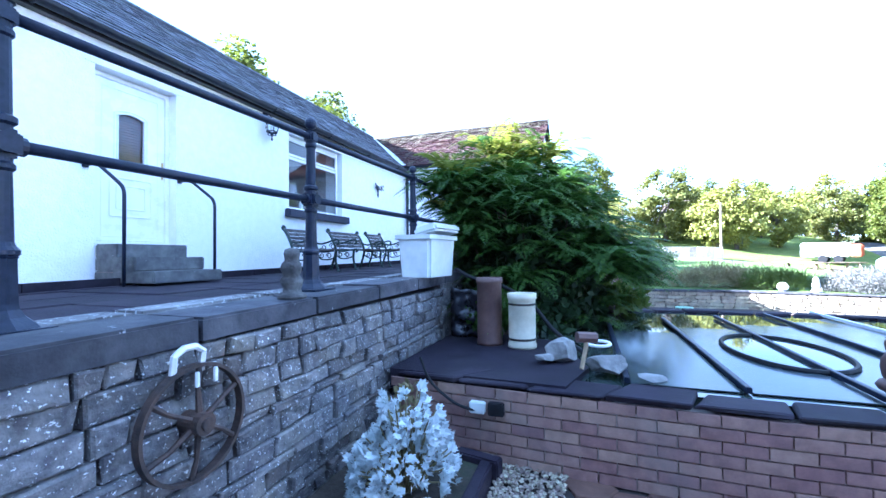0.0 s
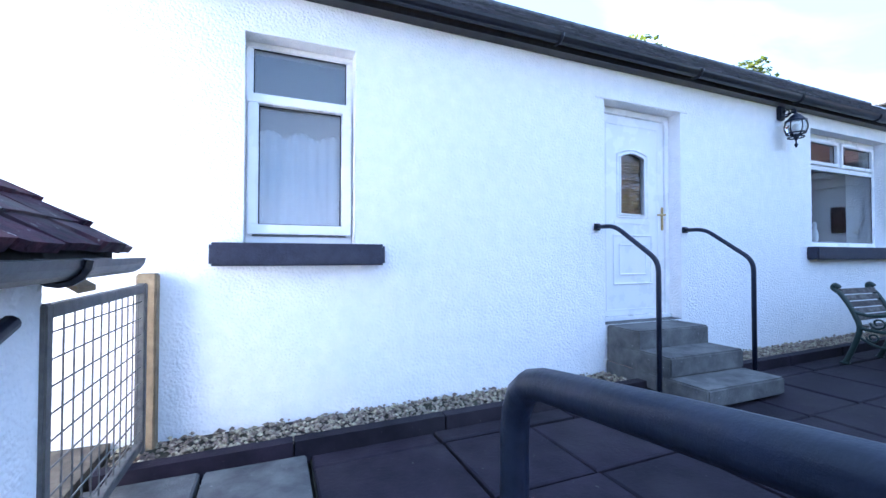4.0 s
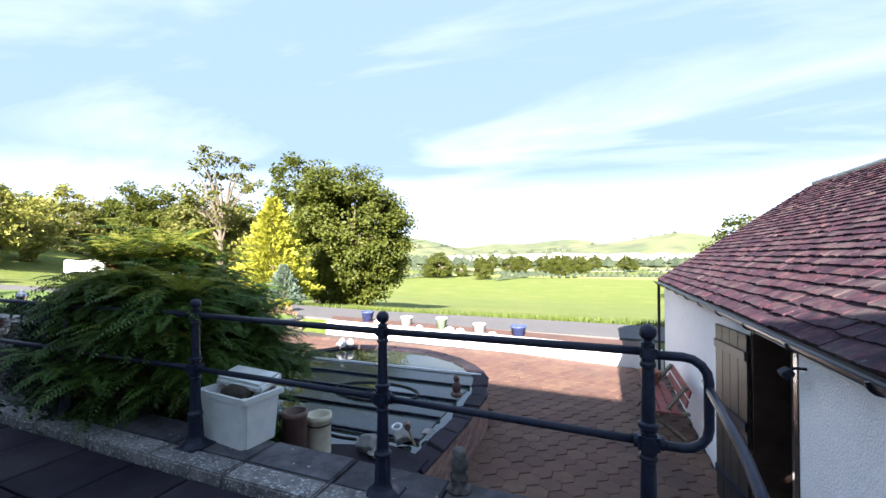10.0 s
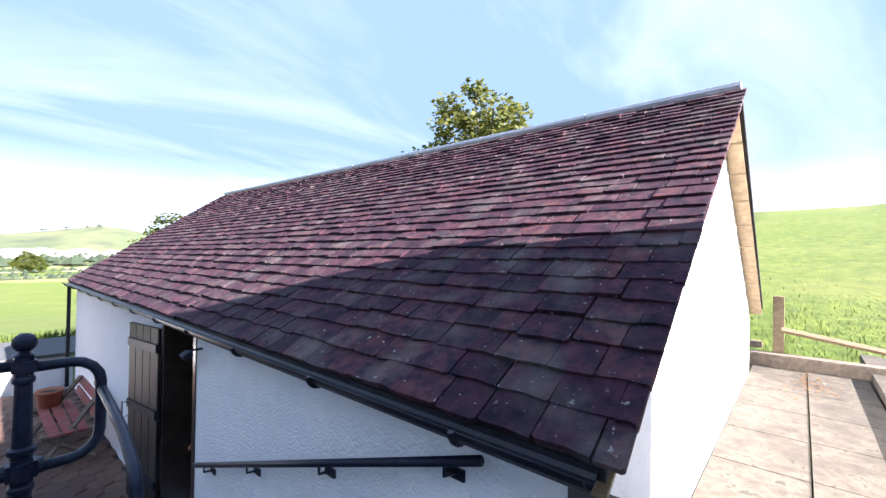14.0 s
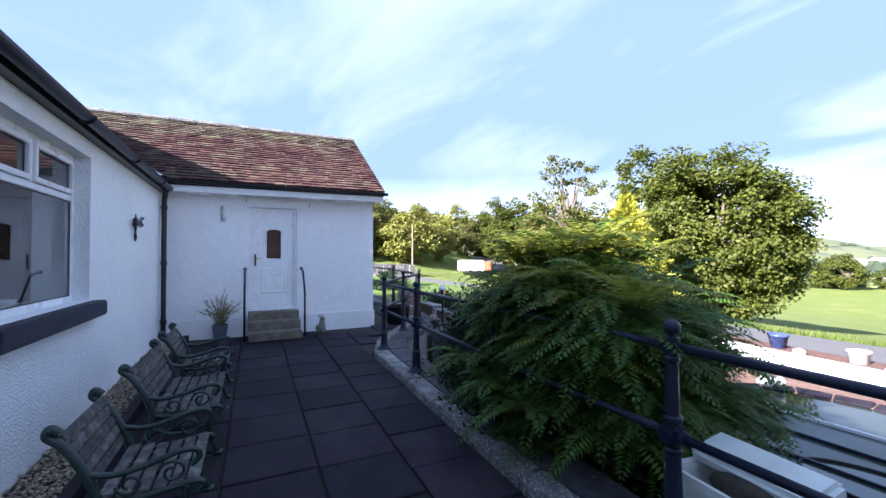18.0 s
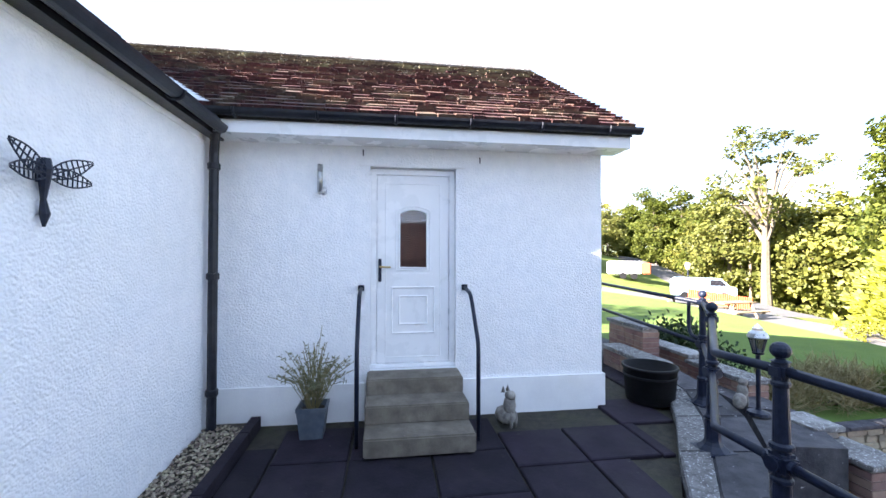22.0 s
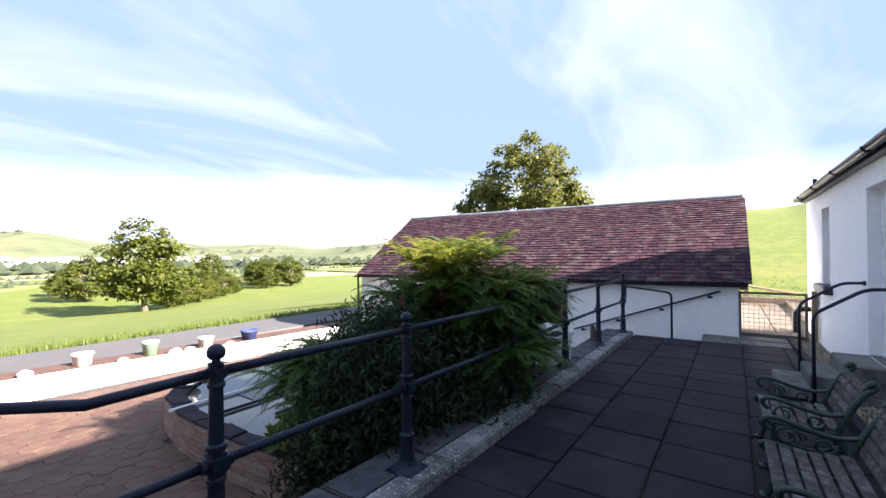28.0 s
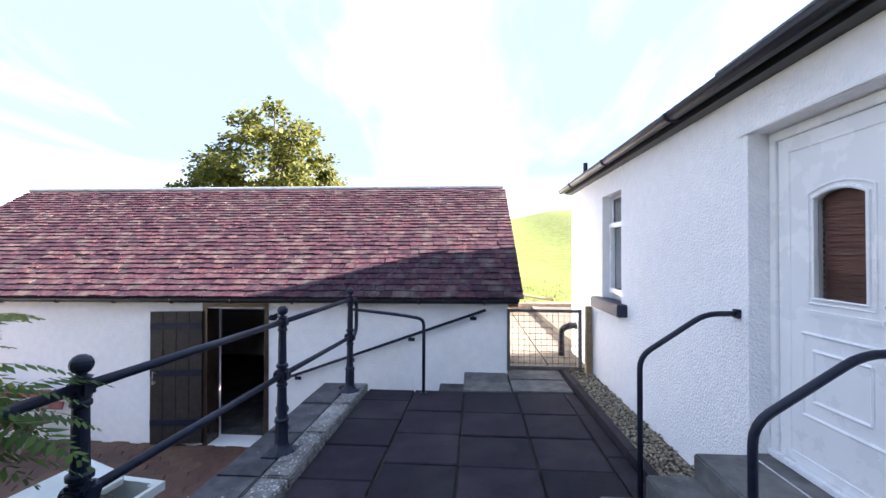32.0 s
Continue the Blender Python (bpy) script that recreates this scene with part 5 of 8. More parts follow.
za = TZ(xa) + 0.055
bm = bmesh.new()
tube(bm, [(xa + dn.x * o, ya + dn.y * o, za + h) for o, h in ((0.20, 1.09), (0.235, 1.05), (0.24, 0.98), (0.24, 0.80), (0.225, 0.73), (0.18, 0.69), (0.04, 0.67))], 0.02, 8)
part("end_loop", bm, M_BLACK, railing, smooth=True)
hoop = handrail("dark tube rail at the head of the stairs", (-0.48, -2.41, 0.0), [(0, 0, 0), (0, 0, 0.95), (-0.03, -0.35, 1.0), (-0.05, -0.99, 1.06)], 0.021)
part("foot_plate", boxm(-0.06, 0.06, -0.05, 0.05, 0, 0.012), M_BLACK, hoop)

bm = bmesh.new()
tube(bm, [(0.075 * math.cos(a), 0.062 * math.sin(a), 0.03 + 0.018 * math.sin(a) + 0.006 * math.sin(3 * a)) for a in (2 * math.pi * k / 28 for k in range(29))], 0.013, 7, caps=False)
M_REDRUST = surface("red_rust", (0.035, 0.014, 0.013), (0.075, 0.028, 0.024), 0.85, 26, (0.05, 0.035, 0.03), 6, 0.5, 0.6, 80)
ring_ob = part("iron_ring", bm, M_REDRUST, smooth=True)
ring_ob.matrix_basis = pose(-0.385, -3.41, TZ(-0.3) + 0.068, 0, 0, -35)
tagged(ring_ob, "rusty iron ring lying on the coping beside the post", "ring")

# ---- benches with cast-iron ends ----
def bez(p, n=14):
    """Smooth line through points."""
    p = [Vector(q) for q in p]
    out = []
    for i in range(len(p) - 1):
        a, b, c, d = p[max(i - 1, 0)], p[i], p[i + 1], p[min(i + 2, len(p) - 1)]
        for k in range(n // 2):
            t = k / (n // 2)
            out.append(0.5 * (2 * b + (c - a) * t + (2 * a - 5 * b + 4 * c - d) * t * t + (3 * b - a - 3 * c + d) * t ** 3))
    out.append(p[-1])
    return out


def bench_end(x):
    bm = bmesh.new()
    back = [(x, 0.34, 0.80), (x, 0.375, 0.83), (x, 0.39, 0.79), (x, 0.33, 0.73), (x, 0.25, 0.58), (x, 0.20, 0.44), (x, 0.20, 0.34), (x, 0.25, 0.16), (x, 0.31, 0.0)]
    tube(bm, bez(back), [0.024] * (7 * 8 + 1), 8)
    arm = [(x, 0.23, 0.555), (x, 0.12, 0.53), (x, -0.02, 0.555), (x, -0.16, 0.60), (x, -0.24, 0.595), (x, -0.255, 0.55), (x, -0.22, 0.51)]
    tube(bm, bez(arm), 0.018, 8)
    seat = [(x, 0.21, 0.40), (x, 0.05, 0.375), (x, -0.12, 0.395), (x, -0.24, 0.41), (x, -0.275, 0.385), (x, -0.25, 0.35)]
    tube(bm, bez(seat), 0.018, 8)
    leg = [(x, -0.20, 0.40), (x, -0.19, 0.28), (x, -0.20, 0.14), (x, -0.25, 0.0)]
    tube(bm, bez(leg), 0.021, 8)
    tube(bm, bez([(x, 0.20, 0.30), (x, 0.08, 0.23), (x, -0.06, 0.23), (x, -0.19, 0.27)]), 0.013, 6)
    # scrolls in the arm and under the seat
    for cy, cz, r, turns, s in ((-0.13, 0.485, 0.07, 1.3, 1), (0.06, 0.46, 0.06, 1.2, -1), (-0.05, 0.30, 0.055, 1.2, 1), (0.10, 0.31, 0.05, 1.2, -1)):
        pts = []
        for k in range(18):
            a = s * 2 * math.pi * turns * k / 17
            q = r * (1 - 0.62 * k / 17)
            pts.append((x, cy + q * math.cos(a), cz + q * math.sin(a)))
        tube(bm, pts, 0.009, 6)
    for y in (0.31, -0.25):
        box(bm, x - 0.03, x + 0.03, y - 0.035, y + 0.03, 0.0, 0.016)
    return bm


def bench(name, label, category, at, width, group):
    th = thing(name, label, category, at, 0, group)
    h = width / 2
    for x in (-h, h):
        part("cast_end", bench_end(x), M_GREENIRON, th, "dark green scrolled cast-iron end", smooth=True)
    for k in range(6):
        y = 0.165 - k * 0.078
        z = 0.405 - 0.02 * math.sin(math.pi * k / 5)
        bm = boxm(-h + 0.005, h - 0.005, y - 0.031, y + 0.031, z, z + 0.022, 0.004)
        part("seat_slat", bm, M_WOOD, th)
    for k in range(5):
        f = k / 4
        y, z = 0.235 + 0.10 * f, 0.49 + 0.27 * f
        bm = boxm(-h + 0.005, h - 0.005, -0.011, 0.011, -0.029, 0.029, 0.004)
        moved(bm, Matrix.Translation((0, y, z)) @ Matrix.Rotation(radians(-21), 4, "X"))
        part("back_slat", bm, M_WOOD, th)
    for ob in th.children:
        ob.data.transform(Matrix.Diagonal((1, 1, 0.925, 1)))
    return th


bench("garden_chair", "weathered slatted garden chair near the doorsteps", "chair", (4.735, -0.965, TZ(4.7) + 0.002), 0.65, "benches along the wall")
bench("garden_bench", "weathered two-seat slatted bench with green iron ends", "bench", (6.13, -0.99, TZ(6.0) + 0.002), 1.06, "benches along the wall")
bench("garden_chair", "weathered slatted garden chair beside the corner", "chair", (7.33, -1.0, TZ(7.2) + 0.002), 0.65, "benches along the wall")

# ---- wall lantern ----
lan = thing("wall_lantern", "black iron wall lantern with glass globe panes", "lantern", (4.62, 0, 2.70))
M_FROST = glass("lantern_glass", (0.85, 0.9, 0.95), 0.15)
bm = boxm(-0.05, 0.05, -0.045, 0.0, 0.0, 0.16, 0.012); part("wall_box", bm, M_BLACK, lan)
bm = bmesh.new()
tube(bm, bez([(0, -0.03, 0.05), (0, -0.08, 0.03), (0, -0.13, 0.06), (0, -0.17, 0.04)]), 0.011, 8)
for cy, r in ((-0.08, 0.035), (-0.15, 0.022)):
    tube(bm, [(0, cy + r * (1 - 0.5 * k / 14) * math.cos(k * 0.55), 0.075 + r * (1 - 0.5 * k / 14) * math.sin(k * 0.55)) for k in range(15)], 0.007, 6)
part("bracket", bm, M_BLACK, lan)
bm = bmesh.new(); lathe(bm, [(0.006, 0.06), (0.012, 0.045), (0.02, 0.03), (0.045, 0.015), (0.075, -0.025), (0.10, -0.045), (0.102, -0.062), (0.09, -0.06)], 16, (0, -0.17, 0)); part("cap", bm, M_BLACK, lan)
prof = [(0.085, -0.06), (0.098, -0.10), (0.098, -0.14), (0.082, -0.185), (0.066, -0.20)]
bm = bmesh.new(); lathe(bm, prof, 16, (0, -0.17, 0), close=False); gl = part("globe", bm, M_FROST, lan, "clear curved glass panes", smooth=True); gl.visible_shadow = False
for k in range(6):
    a = math.pi * k / 3
    bm = bmesh.new(); tube(bm, [((r + 0.004) * math.cos(a), -0.17 + (r + 0.004) * math.sin(a), z) for r, z in prof], 0.007, 6); part("rib", bm, M_BLACK, lan)
bm = bmesh.new()
for r, z in ((0.088, -0.19), (0.072, -0.235)):
    tube(bm, [(r * math.cos(a), -0.17 + r * math.sin(a), z) for a in (2 * math.pi * k / 20 for k in range(21))], 0.008, 6)
lathe(bm, [(0.03, -0.20), (0.022, -0.25), (0.008, -0.27), (0.008, -0.30), (0.02, -0.315), (0.012, -0.335), (0.002, -0.35)], 10, (0, -0.17, 0))
part("base_cage", bm, M_BLACK, lan)
bm = bmesh.new(); lathe(bm, [(0.02, -0.2), (0.025, -0.15), (0.018, -0.10), (0.002, -0.09)], 10, (0, -0.17, 0)); part("bulb", bm, M_CHINA, lan)

# ---- dragonfly on the wall ----
dr = thing("dragonfly_ornament", "black openwork metal dragonfly on the wall", "ornament", (8.72, -0.03, 2.10))
bm = bmesh.new(); tube(bm, [(0, 0, 0.13), (0, -0.005, 0.08), (0, 0, -0.06), (0.01, 0, -0.13), (0.005, 0, -0.19)], [0.026, 0.03, 0.012, 0.022, 0.006], 8); part("body", bm, M_BLACK, dr)
for s in (1, -1):
    for a0, ln in ((0.42, 0.25), (-0.05, 0.22)):
        bm = bmesh.new()
        def wing_pt(u, v):
            w = 0.036 * math.sin(math.pi * min(1, 0.15 + 0.85 * u)) + 0.006
            return (s * (0.02 + ln * u * math.cos(a0) - v * w * math.sin(a0)), -0.02 - 0.03 * u, 0.06 + ln * u * math.sin(a0) + v * w * math.cos(a0))
        for v in (1, 0, -1):
            tube(bm, [wing_pt(k / 8, v) for k in range(9)], 0.004, 5)
        for k in range(1, 8):
            tube(bm, [wing_pt(k / 8, 1), wing_pt(k / 8, -1)], 0.0035, 5)
        part("wing", bm, M_BLACK, dr)
part("fixing", boxm(-0.01, 0.01, 0.0, 0.03, 0.02, 0.06), M_BLACK, dr)
# steel tube ornament beside the wing door
M_STEEL = surface("brushed_steel", (0.40, 0.41, 0.42), (0.55, 0.55, 0.56), 0.3, 30, None, metal=0.9, bump=0.05)
wl_ = thing("wall_light", "slim steel wall light beside the wing door", "wall light", (WX - 0.002, -0.985, 2.40))
bm = bmesh.new(); tube(bm, [(-0.06, 0, 0.0), (-0.06, 0, 0.27)], 0.026, 12); part("tube", bm, M_STEEL, wl_, smooth=True)
bm = bmesh.new(); tube(bm, [(0.0, -0.04, 0.02), (-0.05, -0.04, 0.02), (-0.06, -0.02, 0.0)], 0.012, 8); box(bm, -0.02, 0.0, -0.06, -0.02, -0.01, 0.06); part("bracket", bm, M_STEEL, wl_)
for y, z in ((-1.40, 2.84), (-2.60, 2.80)):
    bm = bmesh.new(); tube(bm, [(WX, y, z), (WX - 0.03, y, z), (WX - 0.03, y, z - 0.06)], 0.006, 6)
    tagged(part("wall_hook", bm, M_BLACK), "small rusty hook under the eave", "hook")
# cable along the cottage wall
bm = bmesh.new(); tube(bm, [(4.66, -0.008, 2.80), (4.75, -0.01, 2.84), (5.2, -0.01, 2.85), (8.0, -0.01, 2.83), (10.5, -0.01, 2.80)], 0.006, 6)
tagged(part("wall_cable", bm, M_PLINTH), "thin white cable along the top of the wall", "cable")

# ---- gate between cottage and outbuilding ----
M_IRONGREY = surface("weathered_gate_metal", (0.06, 0.06, 0.062), (0.11, 0.11, 0.112), 0.6, 16, (0.2, 0.17, 0.13), 4, 0.4, 0.3, 50)
gate = thing("gate", "low weathered gate of wire mesh in a metal frame", "gate", (-1.47, -1.26, 0.02))
for q in ((0, 0.045, 0.0, 0.045, 0.02, 0.95), (0, 0.045, 1.06, 1.105, 0.02, 0.95)):
    part("stile", boxm(-q[1] / 2, q[1] / 2, q[2], q[3], q[4], q[5], 0.006), M_IRONGREY, gate)
for z in (0.05, 0.90):
    part("rail", boxm(-0.02, 0.02, 0.045, 1.06, z, z + 0.045, 0.005), M_IRONGREY, gate)
for k in range(12):
    bm = bmesh.new(); y = 0.045 + 1.015 * (k + 0.5) / 12; tube(bm, [(0, y, 0.09), (0, y, 0.9)], 0.0035, 5); part("wire", bm, M_IRONGREY, gate)
for k in range(9):
    bm = bmesh.new(); z = 0.095 + 0.8 * (k + 0.5) / 9; tube(bm, [(0.004, 0.045, z), (0.004, 1.06, z)], 0.0035, 5); part("wire", bm, M_IRONGREY, gate)
gp_ = thing("gate_post", "pale timber gate post against the cottage wall", "post", (-1.47, -0.06, 0.0)); part("post_body", boxm(-0.05, 0.05, -0.04, 0.045, 0.0, 1.02, 0.008), M_TIMBER, gp_)
bm = bmesh.new(); tube(bm, bez([(0, 0, 0), (0, 0, 0.36), (0.02, 0.02, 0.46), (0.06, 0.12, 0.52), (0.06, 0.25, 0.52)]), 0.055, 10)
soil = part("soil_pipe", bm, M_GUTTER, smooth=True); soil.matrix_basis = Matrix.Translation((-2.45, -0.24, 0.05)); tagged(soil, "black bent soil pipe into the cottage wall", "pipe")
bm = bmesh.new(); tube(bm, [(0, 0, 0), (0, 0, 0.22)], 0.035, 8)
vent = part("roof_vent", bm, M_GUTTER); vent.matrix_basis = Matrix.Translation((-2.0, 0.05, 3.06)); tagged(vent, "short black vent pipe at the roof's edge", "vent")

# ---- outbuilding door, jambs and floodlight ----
M_VARNISH = surface("dark_varnish", (0.035, 0.022, 0.018), (0.07, 0.045, 0.034), 0.22, 3, (0.02, 0.015, 0.014), 1.2, 0.5, 0.1, 20)
M_DARKDOOR = surface("dark_door_paint", (0.010, 0.009, 0.010), (0.028, 0.023, 0.022), 0.5, 16, (0.05, 0.04, 0.035), 3, 0.4, 0.3, 50)
od = thing("door_3", "near-black painted plank door standing open", "door", (OX + 0.02, -6.08, -1.30), 0, kind="structure")
for k in range(4):
    bm = boxm(0.0, 0.035, -0.20 * (k + 1) + 0.003, -0.20 * k - 0.003, 0.03, 2.12, 0.004)
    part("plank", moved(bm, Matrix.Rotation(radians(8), 4, "Z")), M_DARKDOOR, od)
for z in (0.32, 1.10, 1.84):
    bm = boxm(0.035, 0.055, -0.79, -0.01, z, z + 0.10, 0.004); part("ledge", moved(bm, Matrix.Rotation(radians(8), 4, "Z")), M_BLACK, od)
bm = bmesh.new(); tube(bm, [(0.06, -0.70, 1.16), (0.13, -0.70, 1.2), (0.13, -0.70, 1.0), (0.06, -0.70, 1.02)], 0.012, 6); part("latch", moved(bm, Matrix.Rotation(radians(8), 4, "Z")), M_STEEL, od)
for y0, y1 in ((-6.10, -6.02), (-5.07, -5.0)):
    setting(part("trim_jamb", boxm(OX - 0.30, OX + 0.012, y0, y1, -1.32, 0.88), M_VARNISH), "dark timber door jamb", "jamb")
setting(part("trim_head", boxm(OX - 0.30, OX + 0.012, -6.10, -5.0, 0.88, 0.96), M_VARNISH), "dark timber door head", "jamb")
fl = thing("floodlight", "small black floodlight with sensor under the eave", "floodlight", (OX, -4.86, 0.72))
part("housing", moved(boxm(-0.04, 0.04, -0.06, 0.06, -0.03, 0.03, 0.01), Matrix.Translation((0.13, 0, 0.02)) @ Matrix.Rotation(radians(35), 4, "Y")), M_BLACK, fl)
bm = bmesh.new(); tube(bm, [(0.0, 0, 0.06), (0.08, 0, 0.06), (0.13, 0, 0.03)], 0.012, 6); part("arm", bm, M_BLACK, fl)
part("sensor", boxm(0.06, 0.12, -0.12, -0.07, -0.02, 0.03, 0.008), M_BLACK, fl)
# white-painted board just inside the doorway
setting(part("trim_lining", boxm(OX - 0.40, OX - 0.31, -5.22, -5.0, -1.32, 0.88), M_OLDTIMBER), "bare timber lining of the doorway", "jamb")
bm = bmesh.new(); tube(bm, [(-1.50, -12.72, 0.98), (-1.50, -12.72, -1.25)], 0.035, 8)
tagged(part("downpipe_outbuilding", bm, M_GUTTER), "black downpipe at the outbuilding's far corner", "downpipe", kind="structure")

# ---- red folding bench set by the outbuilding ----
M_REDWOOD = surface("faded_red_paint", (0.22, 0.045, 0.04), (0.34, 0.085, 0.07), 0.75, 12, (0.20, 0.16, 0.14), 5, 0.5, 0.4, 50)
M_TERRA = surface("terracotta", (0.36, 0.13, 0.07), (0.46, 0.19, 0.11), 0.85, 10, (0.30, 0.22, 0.17), 3, 0.4, 0.3, 40)
rb = thing("slatted_bench", "faded red slatted wooden seat by the outbuilding", "bench", (-0.98, -9.1, YZ(-1.0)), 0)
for k in range(3):
    part("seat_slat", boxm(-0.25 + k * 0.15, -0.13 + k * 0.15, -0.85, 0.85, 0.44, 0.47, 0.005), M_REDWOOD, rb)
for k in range(2):
    part("back_slat", moved(boxm(-0.015, 0.015, -0.85, 0.85, 0, 0.12, 0.005), Matrix.Translation((-0.32 - 0.04 * k, 0, 0.56 + 0.16 * k)) @ Matrix.Rotation(radians(-15), 4, "Y")), M_REDWOOD, rb)
for y in (-0.7, 0.7):
    bm = bmesh.new()
    for a, b in (((-0.36, 0.86), (0.26, 0.0)), ((0.24, 0.44), (-0.34, 0.0))):
        tube(bm, [(a[0], y, a[1]), (b[0], y, b[1])], 0.035, 4)
    part("trestle", bm, M_OLDTIMBER, rb)
    part("arm", boxm(-0.40, 0.24, y - 0.04, y + 0.04, 0.405, 0.44), M_OLDTIMBER, rb)


def flowerpot(name, label, at, r, h, mat, taper=0.72, rim=True, square=False):
    th = thing(name, label, "pot", at)
    bm = bmesh.new()
    if square:
        prof = [(r * taper * 1.3, 0), (r * 1.3, h - 0.03), (r * 1.36, h - 0.03), (r * 1.36, h), (r * 1.2, h), (r * 1.1, h - 0.06)]
        lathe(bm, prof, 4)
        moved(bm, Matrix.Rotation(radians(45), 4, "Z"))
    else:
        prof = [(r * taper, 0), (r * 0.97, h * 0.84), (r * 1.05, h * 0.85), (r * 1.06, h), (r * 0.93, h), (r * 0.88, h * 0.85)]
        lathe(bm, prof, 20)
    part("pot_body", bm, mat, th, smooth=not square)
    bm = bmesh.new(); lathe(bm, [(r * 0.4, h * 0.80), (r * 0.89, h * 0.82), (r * 0.89, h * 0.845), (0.01, h * 0.88)], 12); part("soil", bm, M_SOIL, th)
    return th


flowerpot("flowerpot", "orange terracotta pot on the red seat", (-0.95, -9.75, YZ(-1) + 0.472), 0.17, 0.26, M_TERRA)
M_BLUEPOT = surface("blue_glaze", (0.035, 0.05, 0.15), (0.06, 0.09, 0.22), 0.25, 8, None, bump=0.05)
M_WHITEPOT = surface("white_stone_pot", (0.50, 0.48, 0.45), (0.64, 0.62, 0.58), 0.8, 14, (0.4, 0.37, 0.33), 3, 0.5, 0.4, 30)
M_GREENPOT = surface("pale_green_glaze", (0.22, 0.36, 0.24), (0.32, 0.46, 0.32), 0.35, 8, None, bump=0.05)
wz = lambda x: -0.83 + max(0, x - 2) * 0.02
flowerpot("flowerpot", "glossy dark blue pot on the boundary wall", (7.75, -13.9, wz(7.75)), 0.22, 0.36, M_BLUEPOT)
flowerpot("flowerpot", "rough white stone pot on the boundary wall", (6.15, -13.8, wz(6.1)), 0.20, 0.30, M_WHITEPOT, 0.85)
flowerpot("flowerpot", "pale green glazed pot on the boundary wall", (4.82, -13.7, wz(4.8)), 0.19, 0.38, M_GREENPOT)
flowerpot("flowerpot", "rough white stone pot on the boundary wall", (3.5, -13.6, wz(3.5)), 0.20, 0.30, M_WHITEPOT, 0.85)
flowerpot("flowerpot", "glossy blue pot at the wall's end", (2.25, -13.55, wz(2.2)), 0.24, 0.34, M_BLUEPOT)
for x, y, s in ((7.15, -13.55, 0.14), (4.4, -13.3, 0.16), (4.05, -13.32, 0.14), (3.0, -13.25, 0.13), (5.5, -13.4, 0.12)):
    bm = bmesh.new(); bmesh.ops.create_icosphere(bm, subdivisions=2, radius=s)
    for v in bm.verts:
        v.co *= 1 + 0.25 * noise.noise(v.co * 9 + Vector((x, y, 0)))
        v.co.z *= 0.65
    ob = part("boulder", bm, M_WHITEPOT, smooth=True); ob.matrix_basis = Matrix.Translation((x, y, wz(x) + s * 0.45)); tagged(ob, "pale rounded stone on the boundary wall", "stone", "stones on the wall")

# ---- tub, cat, planter by the wing ----
M_TUB = surface("black_plastic", (0.005, 0.005, 0.006), (0.012, 0.012, 0.014), 0.6, 14, (0.03, 0.03, 0.03), 3, 0.3, 0.2, 40, spec=0.2)
tub = thing("tub", "large empty black plastic tub", "tub", (10.80, -4.56, TZ(10.8) + 0.005))
bm = bmesh.new(); lathe(bm, [(0.235, 0), (0.25, 0.02), (0.278, 0.365), (0.292, 0.37), (0.292, 0.395), (0.268, 0.395), (0.235, 0.03), (0.01, 0.03)], 28); part("shell", bm, M_TUB, tub, smooth=True)
bm = bmesh.new(); lathe(bm, [(0.272, 0.28), (0.282, 0.285), (0.282, 0.30), (0.274, 0.305)], 28, close=False); part("band", bm, M_TUB, tub)


def blobs(name, label, category, at, turn, balls, mat, extra=None):
    """A small statue as one mesh of merged rounded lumps."""
    bm = bmesh.new()
    for (x, y, z), (rx, ry, rz) in balls:
        bmesh.ops.create_icosphere(bm, subdivisions=2, radius=1.0, matrix=Matrix.Translation((x, y, z)) @ Matrix.Diagonal((rx, ry, rz, 1)))
    if extra:
        extra(bm)
    for v in bm.verts:
        v.co += 0.004 * noise.noise_vector(v.co * 40)
    ob = part(name, bm, mat, smooth=True)
    ob.matrix_basis = pose(*at, 0, 0, turn)
    return tagged(ob, label, category)


M_STATUE = surface("mottled_cast_stone", (0.12, 0.11, 0.10), (0.30, 0.28, 0.25), 0.9, 16, (0.42, 0.40, 0.36), 9, 0.5, 0.5, 50)


def ears(bm):
    for s in (-1, 1):
        lathe(bm, [(0.022, 0), (0.001, 0.06)], 6, (s * 0.032, 0.0, 0.315))


blobs("cat_statue", "mottled stone cat statue sitting on the flags", "statue", (10.42, -2.78, TZ(10.4)), -60, [((0, 0, 0.09), (0.085, 0.12, 0.09)), ((0, -0.05, 0.19), (0.06, 0.065, 0.11)), ((0, -0.06, 0.29), (0.052, 0.055, 0.048)), ((0.07, 0.09, 0.03), (0.03, 0.10, 0.025)), ((-0.03, -0.10, 0.07), (0.02, 0.02, 0.08)), ((0.03, -0.10, 0.07), (0.02, 0.02, 0.08))], M_STATUE, ears)
def carved(name, label, at, profile, mat, seed):
    """A small weathered statue as one turned shape, knocked out of round."""
    bm = bmesh.new()
    lathe(bm, profile, 22)
    for v in bm.verts:
        a = math.atan2(v.co.y, v.co.x)
        q = 1 + 0.20 * noise.noise(Vector((math.cos(a) * 1.6, math.sin(a) * 1.6, v.co.z * 13 + seed))) + 0.10 * noise.noise(Vector((math.cos(a) * 4, math.sin(a) * 4, v.co.z * 30 + seed)))
        v.co.x *= q; v.co.y *= q * 0.9
    ob = part(name, bm, mat, smooth=True)
    ob.matrix_basis = Matrix.Translation(at)
    return tagged(ob, label, "statue")


